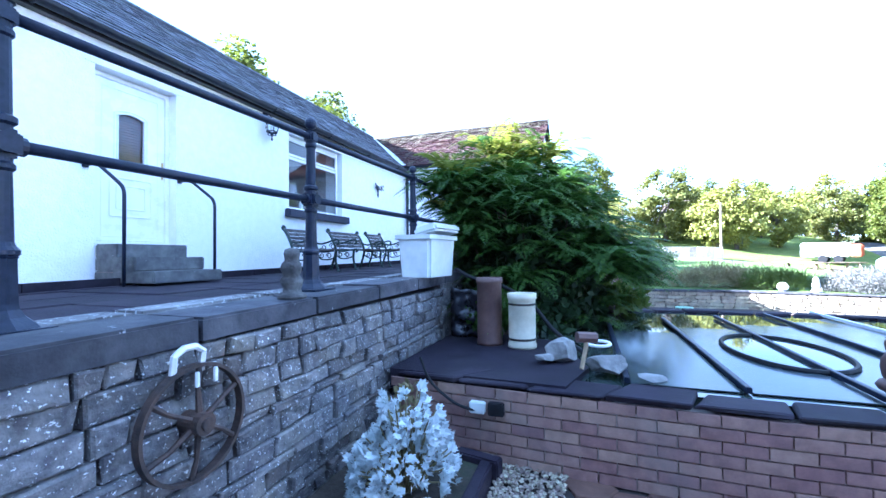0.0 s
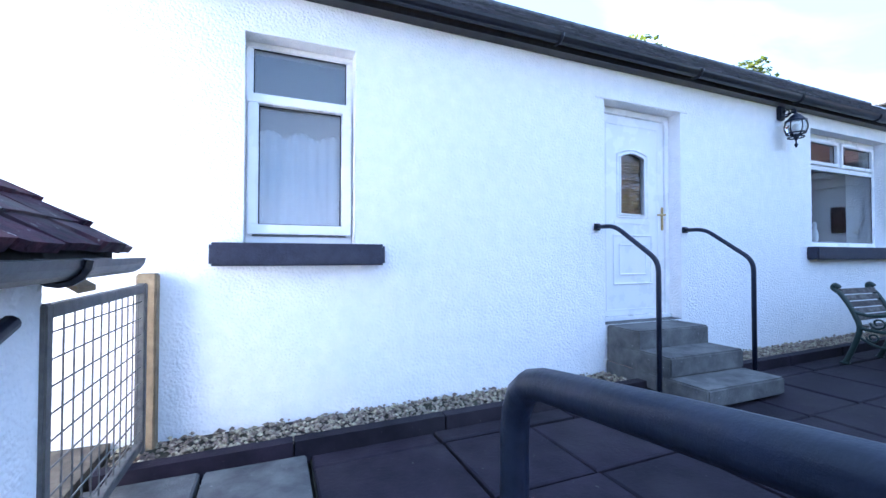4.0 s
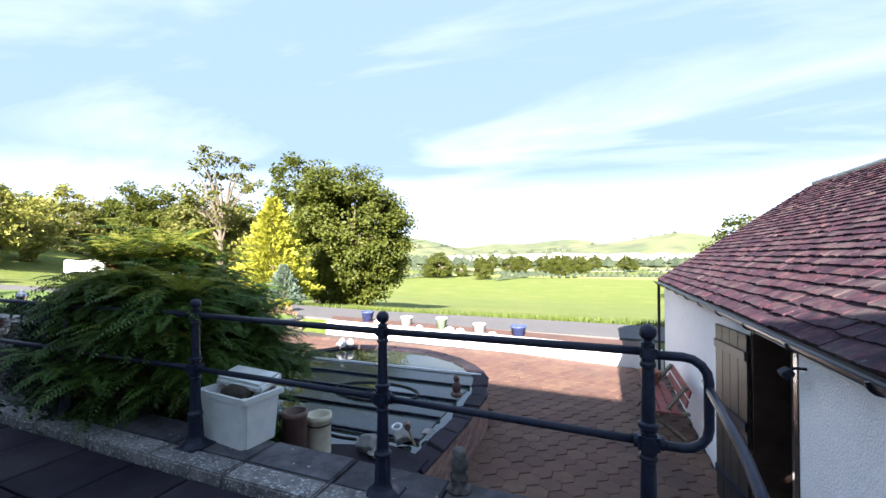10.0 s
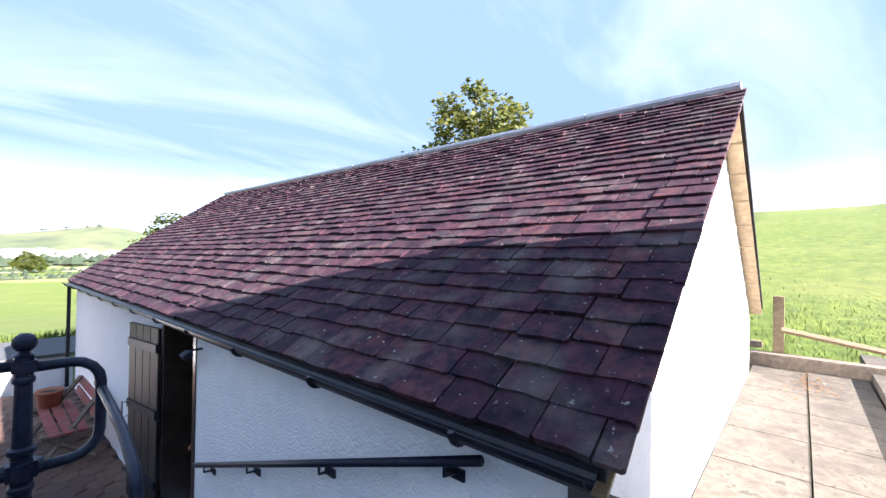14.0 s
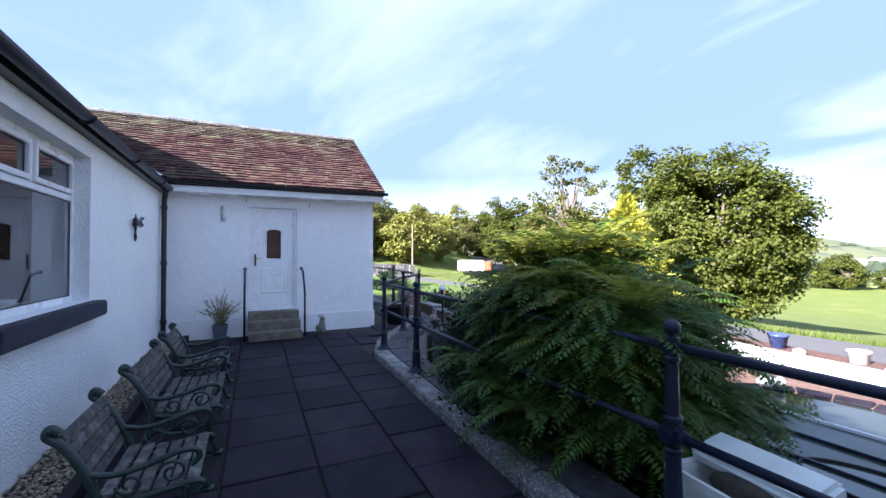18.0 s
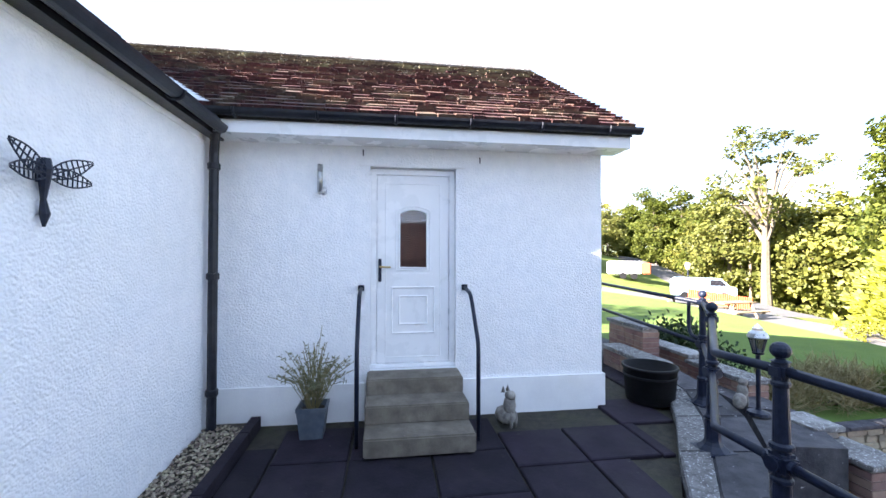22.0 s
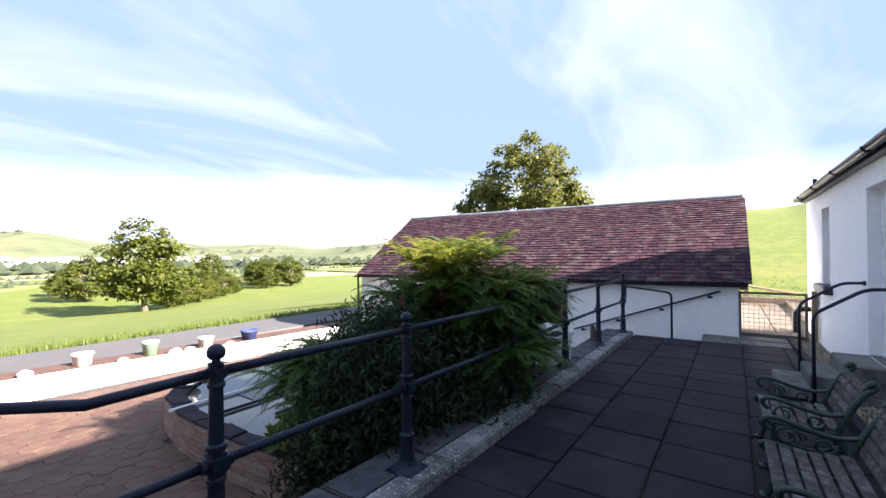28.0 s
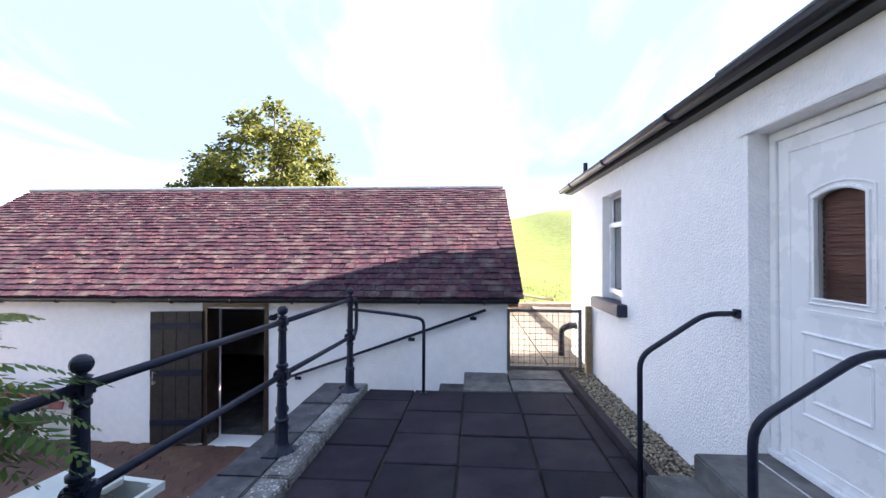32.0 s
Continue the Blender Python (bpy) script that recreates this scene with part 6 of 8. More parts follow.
M_DARKSTATUE = surface("weathered_dark_stone", (0.040, 0.038, 0.037), (0.11, 0.10, 0.095), 0.92, 22, (0.24, 0.24, 0.22), 7, 0.5, 0.9, 60, bump_dist=0.014)
carved("stone_statue", "dark lichened stone statue of stacked animals on the coping", (0.90, -3.64, TZ(0.9) + 0.068), [(0.085, 0), (0.088, 0.02), (0.062, 0.034), (0.055, 0.058), (0.066, 0.084), (0.068, 0.108), (0.05, 0.13), (0.056, 0.15), (0.066, 0.175), (0.062, 0.205), (0.044, 0.222), (0.048, 0.243), (0.052, 0.264), (0.042, 0.288), (0.014, 0.298)], M_DARKSTATUE, 3.1)
blobs("dog_statue", "mottled stone dog statue on the coping", "statue", (10.30, -5.22, TZ(10.4) + 0.07), 30, [((0, 0.02, 0.08), (0.06, 0.10, 0.08)), ((0, -0.06, 0.16), (0.05, 0.055, 0.09)), ((0, -0.08, 0.25), (0.045, 0.06, 0.045)), ((0, -0.13, 0.235), (0.02, 0.03, 0.02)), ((-0.03, -0.10, 0.06), (0.018, 0.018, 0.07)), ((0.03, -0.10, 0.06), (0.018, 0.018, 0.07))], M_STATUE)
M_SLATEPOT = surface("blue_grey_glaze", (0.06, 0.075, 0.10), (0.10, 0.12, 0.15), 0.5, 10, (0.16, 0.17, 0.18), 4, 0.4, 0.2, 40)
flowerpot("planter", "blue-grey square planter by the wing wall", (10.42, -0.98, TZ(10.4)), 0.135, 0.28, M_SLATEPOT, 0.78, square=True)

# ---- white cistern box on the coping ----
M_ICEBOX = surface("aged_white_plastic", (0.56, 0.60, 0.58), (0.68, 0.71, 0.69), 0.45, 6, (0.45, 0.44, 0.38), 2.5, 0.4, 0.15, 30)
ib = thing("plastic_box", "aged white plastic tank with its lid ajar", "tank", (2.96, -3.70, TZ(3.1) + 0.066), -7)
bm = bmesh.new(); lathe(bm, [(0.36, 0), (0.40, 0.38), (0.43, 0.385), (0.43, 0.43), (0.38, 0.43), (0.34, 0.03), (0.01, 0.03)], 4); moved(bm, Matrix.Diagonal((1.06, 0.66, 1, 1)) @ Matrix.Rotation(radians(45), 4, "Z"))
bmesh.ops.bevel(bm, geom=[e for e in bm.edges if abs(e.verts[0].co.z - e.verts[1].co.z) > 0.2], offset=0.03, segments=3, affect="EDGES")
part("tank_body", bm, M_ICEBOX, ib)
part("lid", moved(boxm(-0.30, 0.30, -0.13, 0.13, 0, 0.085, 0.025), Matrix.Translation((0.03, -0.12, 0.44)) @ Matrix.Rotation(radians(-14), 4, "X")), M_ICEBOX, ib)
bm = bmesh.new(); bmesh.ops.create_icosphere(bm, subdivisions=2, radius=0.15, matrix=Matrix.Translation((0, 0.03, 0.40)) @ Matrix.Diagonal((1.2, 0.75, 0.45, 1))); part("earth", bm, M_SOIL, ib, "dark earth inside the tank", smooth=True)

# ---- chimney pots, stones and tools on the pond's edge ----
M_RUSTY = surface("brown_salt_glaze", (0.075, 0.04, 0.035), (0.13, 0.07, 0.055), 0.55, 8, (0.18, 0.13, 0.10), 3, 0.5, 0.3, 40)
M_CREAM = surface("cream_fireclay", (0.50, 0.46, 0.33), (0.62, 0.58, 0.45), 0.7, 8, (0.40, 0.36, 0.26), 2.5, 0.5, 0.2, 40)
for x, y, r, h, m, lab in ((2.93, -4.37, 0.122, 0.66, M_RUSTY, "dark brown salt-glazed chimney pot"), (2.88, -4.70, 0.128, 0.515, M_CREAM, "cream fireclay chimney pot with collars")):
    th = thing("chimney_pot", lab, "pot", (x, y, -0.549))
    bm = bmesh.new(); lathe(bm, [(r * 1.06, 0), (r * 1.06, 0.03), (r, 0.05), (r, h - 0.06), (r * 1.08, h - 0.05), (r * 1.08, h), (r * 0.85, h), (r * 0.85, 0.06), (0.005, 0.05)], 22); part("pot_body", bm, m, th, smooth=True)
    if m is M_CREAM:
        for zc in (0.085, h - 0.10):
            bm = bmesh.new(); lathe(bm, [(r * 0.99, zc - 0.012), (r * 1.05, zc - 0.006), (r * 1.05, zc + 0.006), (r * 0.99, zc + 0.012)], 22, close=False); part("collar", bm, M_SOIL, th, "thin dark ring around the pot")
def rand_cut(k, x):
    """A direction along which a stone is split."""
    a, c = 2.4 * k + 3.0 * x, math.sin(1.7 * k + x)
    return Vector((math.cos(a) * math.sqrt(1 - c * c), math.sin(a) * math.sqrt(1 - c * c), c))


M_ROCK = surface("grey_rock", (0.13, 0.125, 0.118), (0.27, 0.26, 0.245), 0.9, 10, (0.48, 0.47, 0.43), 4, 0.5, 0.7, 25)
for x, y, z, s, sq in ((2.46, -5.08, -0.545, 0.16, 0.85), (2.22, -5.42, -0.56, 0.15, 0.6), (2.34, -4.96, -0.545, 0.09, 0.4), (2.0, -5.70, -0.555, 0.10, 0.3)):
    bm = bmesh.new(); bmesh.ops.create_icosphere(bm, subdivisions=3, radius=s)
    for k in range(9):
        nrm = rand_cut(k, x); lim = s * (0.58 + 0.06 * (k % 4))
        for v in bm.verts:
            if v.co.dot(nrm) > lim:
                v.co -= nrm * (v.co.dot(nrm) - lim)
    for v in bm.verts:
        v.co *= 1 + 0.12 * noise.noise(v.co * 14 + Vector((x * 7, y * 3, 0)))
        v.co.z = max(v.co.z * sq, -s * 0.5)
    ob = part("rock", bm, M_ROCK); ob.matrix_basis = Matrix.Translation((x, y, z + s * 0.48)); tagged(ob, "rough grey rock on the pond's rim", "rock", "rocks on the rim")
hm = thing("mallet", "old wooden mallet leaning on the rocks", "mallet", (2.03, -5.27, -0.46))
bm = bmesh.new(); tube(bm, [(-0.06, 0.02, -0.02), (0.05, -0.02, 0.17)], 0.016, 6); part("handle", bm, M_TIMBER, hm)
bm = bmesh.new(); tube(bm, [(0.02, 0.05, 0.19), (0.08, -0.08, 0.18)], 0.04, 8); part("head", bm, M_RUSTY, hm)
bm = bmesh.new()
tube(bm, [(0.045 * math.sin(a), 0.05 + 0.085 * math.cos(a), 0.012 * math.sin(a)) for a in (2 * math.pi * k / 20 for k in range(21))], 0.012, 6)
ob = part("plastic_ring", bm, M_CHINA); ob.matrix_basis = Matrix.Translation((2.26, -5.42, -0.35)); tagged(ob, "white plastic loop on the rocks", "loop")
bm = bmesh.new(); tube(bm, bez([(2.98, -4.0, 0.2), (3.05, -4.16, 0.10), (3.1, -4.45, 0.02), (3.1, -4.75, -0.15), (2.95, -5.0, -0.40), (2.75, -5.25, -0.53)]), 0.02, 8)
tagged(part("hose", bm, M_TUB, smooth=True), "black hose trailing over the pond's edge", "hose")
# crumpled black sheet behind the pots
bv, bf = [], []
for j in range(13):
    for i in range(9):
        u, v = i / 8, j / 12
        p = Vector((3.20 + 0.14 * noise.noise(Vector((u * 4, v * 6, 1))), -3.88 - 0.48 * u, -0.545 + 0.53 * v * (1 - 0.12 * u)))
        bv.append(tuple(p + Vector((0.05 * noise.noise(p * 9), 0, 0.03 * noise.noise(p * 7)))))
for j in range(12):
    for i in range(8):
        a = j * 9 + i
        bf.append((a, a + 1, a + 10, a + 9))
M_POLY = surface("black_polythene", (0.010, 0.010, 0.014), (0.022, 0.022, 0.03), 0.28, 6, None, bump=0.4, bump_scale=14)
ob = fast_mesh("polythene_sheet", bv, bf, M_POLY, smooth=True); tagged(ob, "crumpled black plastic sheet behind the pots", "sheet")
ob.modifiers.new("thick", "SOLIDIFY").thickness = 0.006

# ---- iron wheel on the retaining wall ----
M_RUST = surface("rusty_iron", (0.03, 0.022, 0.02), (0.07, 0.045, 0.035), 0.75, 20, (0.12, 0.065, 0.04), 5, 0.5, 0.5, 60)
wh = thing("cart_wheel", "old rusty iron wheel hung on the wall", "wheel", (0.13, -3.80, -0.33))
bm = bmesh.new(); R = 0.235
ring = []
for k in range(40):
    a = 2 * math.pi * k / 40
    ring.append([bm.verts.new((q * math.cos(a), y, q * math.sin(a))) for q, y in ((R, -0.019), (R, 0.019), (R - 0.014, 0.019), (R - 0.014, -0.019))])
for k in range(40):
    a, b = ring[k], ring[(k + 1) % 40]
    for i in range(4):
        bm.faces.new((a[i], a[(i + 1) % 4], b[(i + 1) % 4], b[i]))
part("rim", bm, M_RUST, wh)
bm = bmesh.new(); tube(bm, [(0, -0.06, 0), (0, 0.045, 0)], 0.045, 14); tube(bm, [(0, -0.075, 0), (0, -0.05, 0)], 0.025, 10); part("hub", bm, M_RUST, wh)
for k in range(6):
    a = math.pi * k / 3 + 0.45
    bm = bmesh.new(); tube(bm, [(0.03 * math.cos(a), -0.02, 0.03 * math.sin(a)), (0.14 * math.cos(a + 0.06), -0.012, 0.14 * math.sin(a + 0.06)), (0.225 * math.cos(a), 0, 0.225 * math.sin(a))], [0.014, 0.010, 0.012], 6); part("spoke", bm, M_RUST, wh)
hb = thing("wheel_hanger", "white metal bracket and hooks that hold the wheel", "bracket", (0.10, -3.79, -0.08))
bm = bmesh.new(); tube(bm, [(-0.06, 0, -0.05), (-0.06, -0.01, 0.03), (-0.02, -0.01, 0.055), (0.03, -0.01, 0.055), (0.065, -0.01, 0.03), (0.065, 0, -0.05)], 0.014, 6); part("bracket", bm, M_CHINA, hb)
for dx in (0.0, 0.085):
    part("hook", boxm(dx, dx + 0.016, -0.055, -0.04, -0.10, -0.04, 0.003), M_CHINA, hb)

# ---- bed at the foot of the wall ----
bed = thing("flower_bed", "dark earth bed edged with stone at the wall's foot", "bed", (1.2, -4.2, YZ(1.2)), kind="structure")
bm = bmesh.new(); prism(bm, [(-0.6, -0.42), (0.42, -0.42), (0.55, 0.42), (-0.9, 0.42)], -0.02, 0.10); part("soil", bm, M_SOIL, bed)
for i in range(3):
    part("edging", moved(boxm(0, 0.09, -0.33 * (i + 1) + 0.01, -0.33 * i, -0.02, 0.15, 0.01), Matrix.Translation((0.50, 0.42, 0)) @ Matrix.Rotation(radians(-12), 4, "Z")), M_SLAB, bed)
part("edging", boxm(-0.62, 0.40, -0.50, -0.42, -0.02, 0.14, 0.01), M_SLAB, bed)
part("edging", boxm(0.10, 0.19, -1.25, -0.2, -0.02, 0.10, 0.01), M_SLAB, thing("bed_kerb", "dark stone edging beside the gravel", "edging", (1.95, -4.35, YZ(1.9)), 0, kind="structure"))
spots = [(rng.uniform(1.05, 2.05), rng.uniform(-5.15, -3.9), YZ(1.5) + rng.uniform(0.0, 0.03)) for _ in range(3500)]
pebbles("gravel", "pale gravel strip at the pond wall's foot", [p for p in spots if p[0] > 1.78 or p[1] < -4.72], 0.018, 8)
sk = thing("outdoor_socket", "grey weatherproof switch and black socket box", "socket", (1.70, -4.62, -0.72))
part("switch_box", boxm(-0.05, 0.0, 0.0, 0.11, -0.04, 0.04, 0.008), M_ICEBOX, sk); part("socket_box", boxm(-0.05, 0.0, -0.13, -0.02, -0.045, 0.045, 0.008), M_TUB, sk)
bm = bmesh.new(); tube(bm, bez([(-0.03, 0.02, -0.03), (-0.06, 0.2, 0.02), (-0.02, 0.4, 0.14), (0.02, 0.5, 0.3)]), 0.01, 6); part("cable", bm, M_TUB, sk)

# ---- pond water, frames ----
def water_mat():
    m = bpy.data.materials.new("dark_water"); m.use_nodes = True
    b = m.node_tree.nodes["Principled BSDF"]
    b.inputs["Base Color"].default_value = (0.035, 0.045, 0.04, 1); b.inputs["Roughness"].default_value = 0.03
    b.inputs["Specular IOR Level"].default_value = 0.9
    t = m.node_tree.nodes.new("ShaderNodeTexNoise"); t.inputs["Scale"].default_value = 3.0
    bp = m.node_tree.nodes.new("ShaderNodeBump"); bp.inputs["Strength"].default_value = 0.03
    m.node_tree.links.new(t.outputs["Fac"], bp.inputs["Height"]); m.node_tree.links.new(bp.outputs["Normal"], b.inputs["Normal"])
    return m


M_WATER = water_mat()
bm = bmesh.new(); prism(bm, ring_i, -0.67, -0.585)
part("water", bm, M_WATER, pond, "dark still water that mirrors the sky")
M_SHEET = surface("grey_blue_pond_sheet", (0.026, 0.034, 0.036), (0.055, 0.068, 0.075), 0.16, 3, (0.035, 0.045, 0.028), 1.1, 0.8, 0.1, 6, spec=0.25)
cov = thing("pond_cover", "grey-blue clear sheets on dark battens over the pond", "pond cover", (0, 0, 0))
for k in range(5):
    yb = -5.55 - k * 0.72
    x1 = 4.2 + k * 0.42
    part("batten", boxm(2.05, x1 + 0.6, yb - 0.02, yb + 0.02, -0.575, -0.535, 0.004), M_BLACK if k < 4 else M_CHINA, cov)
    if k < 4:
        part("sheet", boxm(2.06, x1, yb - 0.69, yb - 0.03, -0.578, -0.572), M_SHEET, cov)
# oval basin ring lying on the water
bm = bmesh.new(); tube(bm, [(3.45 + 0.75 * math.cos(a), -6.95 + 0.42 * math.sin(a), -0.56) for a in (2 * math.pi * k / 36 for k in range(37))], 0.022, 6)
part("hoop", bm, M_TUB, cov)
bm = bmesh.new(); prism(bm, [(3.45 + 0.74 * math.cos(2 * math.pi * k / 30), -6.95 + 0.41 * math.sin(2 * math.pi * k / 30)) for k in range(30)], -0.572, -0.566); part("oval_water", bm, M_WATER, cov)
for x, y, s in ((5.75, -9.35, 0.11), (5.62, -9.5, 0.09)):
    bm = bmesh.new(); bmesh.ops.create_icosphere(bm, subdivisions=2, radius=s)
    for v in bm.verts:
        v.co *= 1 + 0.5 * noise.noise(v.co * 12 + Vector((x, 0, 0)))
    ob = part("white_stone", bm, M_CHINA, smooth=True); ob.matrix_basis = Matrix.Translation((x, y, -0.515 + s * 0.8)); tagged(ob, "rough white stone on the pond's rim", "stone")
blobs("gnome_statue", "small dark statue on the pond's rim", "statue", (2.05, -7.0, -0.51), 0, [((0, 0, 0.05), (0.10, 0.09, 0.05)), ((0, 0, 0.16), (0.07, 0.07, 0.11)), ((0, 0, 0.29), (0.05, 0.05, 0.06))], M_RUSTY)

# ---- brick piers and stepped walls below the corner ----
def pier(at, sx, sy, z0, z1, label):
    th = thing("brick_pier", label, "pier", (at[0], at[1], 0))
    part("mortar_core", boxm(-sx / 2 + 0.012, sx / 2 - 0.012, -sy / 2 + 0.012, sy / 2 - 0.012, z0, z1 - 0.05), M_MORTAR, th)
    n = int((z1 - 0.05 - z0) / 0.075)
    for c in range(n):
        for face in range(4):
            ln = sx if face % 2 == 0 else sy
            m = max(1, round(ln / 0.225))
            for k in range(m):
                w = ln / m
                bm = boxm(-w / 2 + 0.005, w / 2 - 0.005, -0.004, 0.014, 0.005, 0.07)
                ofs = -ln / 2 + w * (k + 0.5)
                moved(bm, Matrix.Rotation(math.pi / 2 * face, 4, "Z") @ Matrix.Translation((ofs, -(sy if face % 2 == 0 else sx) / 2 + 0.004, z0 + c * 0.075)))
                part("brick", bm, M_BRICK, th)
    part("cap_stone", boxm(-sx / 2 - 0.03, sx / 2 + 0.03, -sy / 2 - 0.03, sy / 2 + 0.03, z1 - 0.05, z1, 0.008), M_KERBPALE, th)
    return th


for x, y, sx, sy, z0, z1 in ((11.40, -6.05, 1.0, 0.28, -1.12, 0.30), (10.18, -5.88, 0.36, 0.30, -1.12, 0.12), (9.77, -5.90, 0.50, 0.36, -1.12, 0.0), (11.75, -4.98, 1.10, 0.26, 0.10, 0.47), (12.45, -5.42, 0.9, 0.26, -0.3, 0.76), (12.45, -6.1, 1.05, 0.28, -1.12, 0.36)):
    pier((x, y), sx, sy, z0, z1, "orange brick stepped wall with pale stone cap")
# dark stone slabs outside the railing at the corner
ledge = setting(thing("ledge", "", ""), "grey stone slabs outside the corner railing", "ledge")
for pts in ([(9.78, -4.98), (10.55, -5.55), (10.35, -6.0), (9.62, -5.62)], [(10.6, -5.6), (11.6, -5.75), (11.6, -6.1), (10.4, -6.02)]):
    bm = bmesh.new(); prism(bm, pts, -1.15, 0.10 + rng.uniform(-0.01, 0.01)); part("slab", bm, M_COPE, ledge)
# lantern post in the garden corner
gl_ = thing("garden_lantern", "black garden lantern on a slim post", "lantern", (10.37, -5.50, 0.12))
bm = bmesh.new(); lathe(bm, [(0.11, 0), (0.10, 0.03), (0.03, 0.05), (0.022, 0.07), (0.022, 0.62), (0.05, 0.63), (0.055, 0.65)], 12); part("post", bm, M_BLACK, gl_)
bm = bmesh.new(); lathe(bm, [(0.045, 0.65), (0.08, 0.80)], 6, close=False); g = part("glass", bm, M_FROST, gl_); g.visible_shadow = False
for k in range(6):
    a = math.pi * k / 3
    bm = bmesh.new(); tube(bm, [(0.046 * math.cos(a), 0.046 * math.sin(a), 0.65), (0.082 * math.cos(a), 0.082 * math.sin(a), 0.80)], 0.006, 5); part("rib", bm, M_BLACK, gl_)
bm = bmesh.new(); lathe(bm, [(0.09, 0.80), (0.10, 0.81), (0.085, 0.85), (0.05, 0.88), (0.05, 0.90), (0.02, 0.93), (0.002, 0.95)], 12); part("cap", bm, M_STEEL, gl_)
flowerpot("flowerpot", "small green pot below the corner", (9.40, -7.35, YZ(9.4)), 0.17, 0.24, M_GREENPOT)
flowerpot("chimney_stub", "black round pot in the yard below the railing", (7.97, -6.55, YZ(8.0)), 0.15, 0.30, M_TUB, 0.95)
# stone edging wall between yard and garden
gw = setting(thing("wall_garden", "", ""), "pale stone garden wall along the yard", "wall")
M_DRYSTONE = surface("pale_dry_stone", (0.235, 0.195, 0.135), (0.345, 0.300, 0.220), 0.92, 9, (0.143, 0.131, 0.107), 2, 0.6, 0.7, 35, per_object=0.2)
GW = [(10.25, -13.35), (11.62, -9.25), (11.50, -6.3)]
for (xa, ya), (xb, yb) in zip(GW, GW[1:]):
    run = math.hypot(xb - xa, yb - ya)
    wm = Matrix.Translation((xa, ya, 0)) @ Matrix.Rotation(math.atan2(yb - ya, xb - xa), 4, "Z")
    bm = boxm(0, run, -0.16, 0.03, -1.25, -0.69); moved(bm, wm); part("core", bm, M_STONE_J, gw)
    for c in range(5):
        u = 0.0
        while u < run:
            w, hh = min(rng.uniform(0.14, 0.38), run - u), 0.095
            if w > 0.05:
                bm = boxm(0.0, w - 0.008, -0.06, 0.07, 0, hh - 0.006, 0.012)
                for v in bm.verts:
                    v.co += Vector((rng.uniform(-0.006, 0.006), rng.uniform(-0.016, 0.016), rng.uniform(-0.005, 0.005)))
                ob = part("stone", bm, M_DRYSTONE, gw); ob.matrix_basis = wm @ Matrix.Translation((u, 0, -1.16 + c * hh))
            u += w
    n = round(run / 0.6)
    for k in range(n):
        bm = boxm(run * k / n + 0.004, run * (k + 1) / n - 0.004, -0.24, 0.10, -0.68 + rng.uniform(-0.012, 0.012), -0.63, 0.01); moved(bm, wm)
        part("cap_stone", bm, M_COPE, gw)
figurine("garden_ornament", "small white stone figure on the garden wall", [(0.09, 0), (0.10, 0.03), (0.06, 0.08), (0.085, 0.16), (0.06, 0.25), (0.07, 0.30), (0.03, 0.36), (0.004, 0.37)], (11.30, -10.55, -0.625), M_CHINA)
figurine("garden_ornament", "weathered white stone ball on the garden wall", [(0.05, 0), (0.10, 0.04), (0.12, 0.11), (0.10, 0.18), (0.05, 0.22), (0.004, 0.225)], (11.48, -9.95, -0.625), M_CHINA)
# fence beyond the outbuilding's gable
fence = thing("fence", "timber post and wire fence along the hillside", "fence", (0, 0, 0))
for k, (x, y) in enumerate(((-8.72, -0.93), (-9.2, 2.2), (-9.7, 5.5), (-8.9, -4.5))):
    zg = max(ground_z(x, y), -0.1)
    part("post", boxm(x - 0.07, x + 0.07, y - 0.07, y + 0.07, zg - 0.1, zg + 1.25, 0.01), M_TIMBER, fence)
for k in range(7):
    z = 0.2 + k * 0.15
    bm = bmesh.new(); tube(bm, [(x, y, ground_z(x, y) + z) for x, y in ((-8.9, -4.5), (-8.72, -0.93), (-9.2, 2.2), (-9.7, 5.5))], 0.006, 4); part("wire", bm, M_IRONGREY, fence)
bm = bmesh.new(); tube(bm, [(-8.66, -0.9, 0.62), (-9.0, 0.9, 0.3)], 0.05, 6); part("brace", bm, M_TIMBER, fence)
part("rail", boxm(-8.95, -8.85, -4.4, -1.15, 0.25, 0.36), M_OLDTIMBER, fence)
sl = setting(thing("sleeper_edge", "", ""), "old timber sleepers edging the path", "edging")
part("sleeper", boxm(-8.7, -8.45, -1.3, 3.2, -0.2, 0.24, 0.015), M_OLDTIMBER, sl)

# the outbuilding stands a little askew to the cottage and climbs slightly to the north
pivot = Vector((-1.6, -12.65, 1.0))
askew = Matrix.Translation(pivot) @ Matrix.Rotation(radians(-0.78), 4, "Z") @ Matrix.Rotation(radians(0.42), 4, "X") @ Matrix.Translation(-pivot)
for ob in list(bpy.data.objects):
    if ob.parent is None and ob.name.split(".")[0] in ("wall_outbuilding_east", "gutter_outbuilding", "stair_rail", "door_3", "floodlight", "trim_jamb", "trim_head", "trim_lining", "downpipe_outbuilding"):
        ob.matrix_basis = askew @ ob.matrix_basis


def flare(p):
    """How far the roof's east eave swings out and up towards its north end."""
    if p.x < -4.73:
        return Vector((0, 0, 0))
    k = min(1.0, max(0.0, (p.y + 12.65) / 11.4)) * min(1.0, max(0.0, (3.33 - p.z) / 2.28))
    return k * Vector((0.165, 0, 0.085))


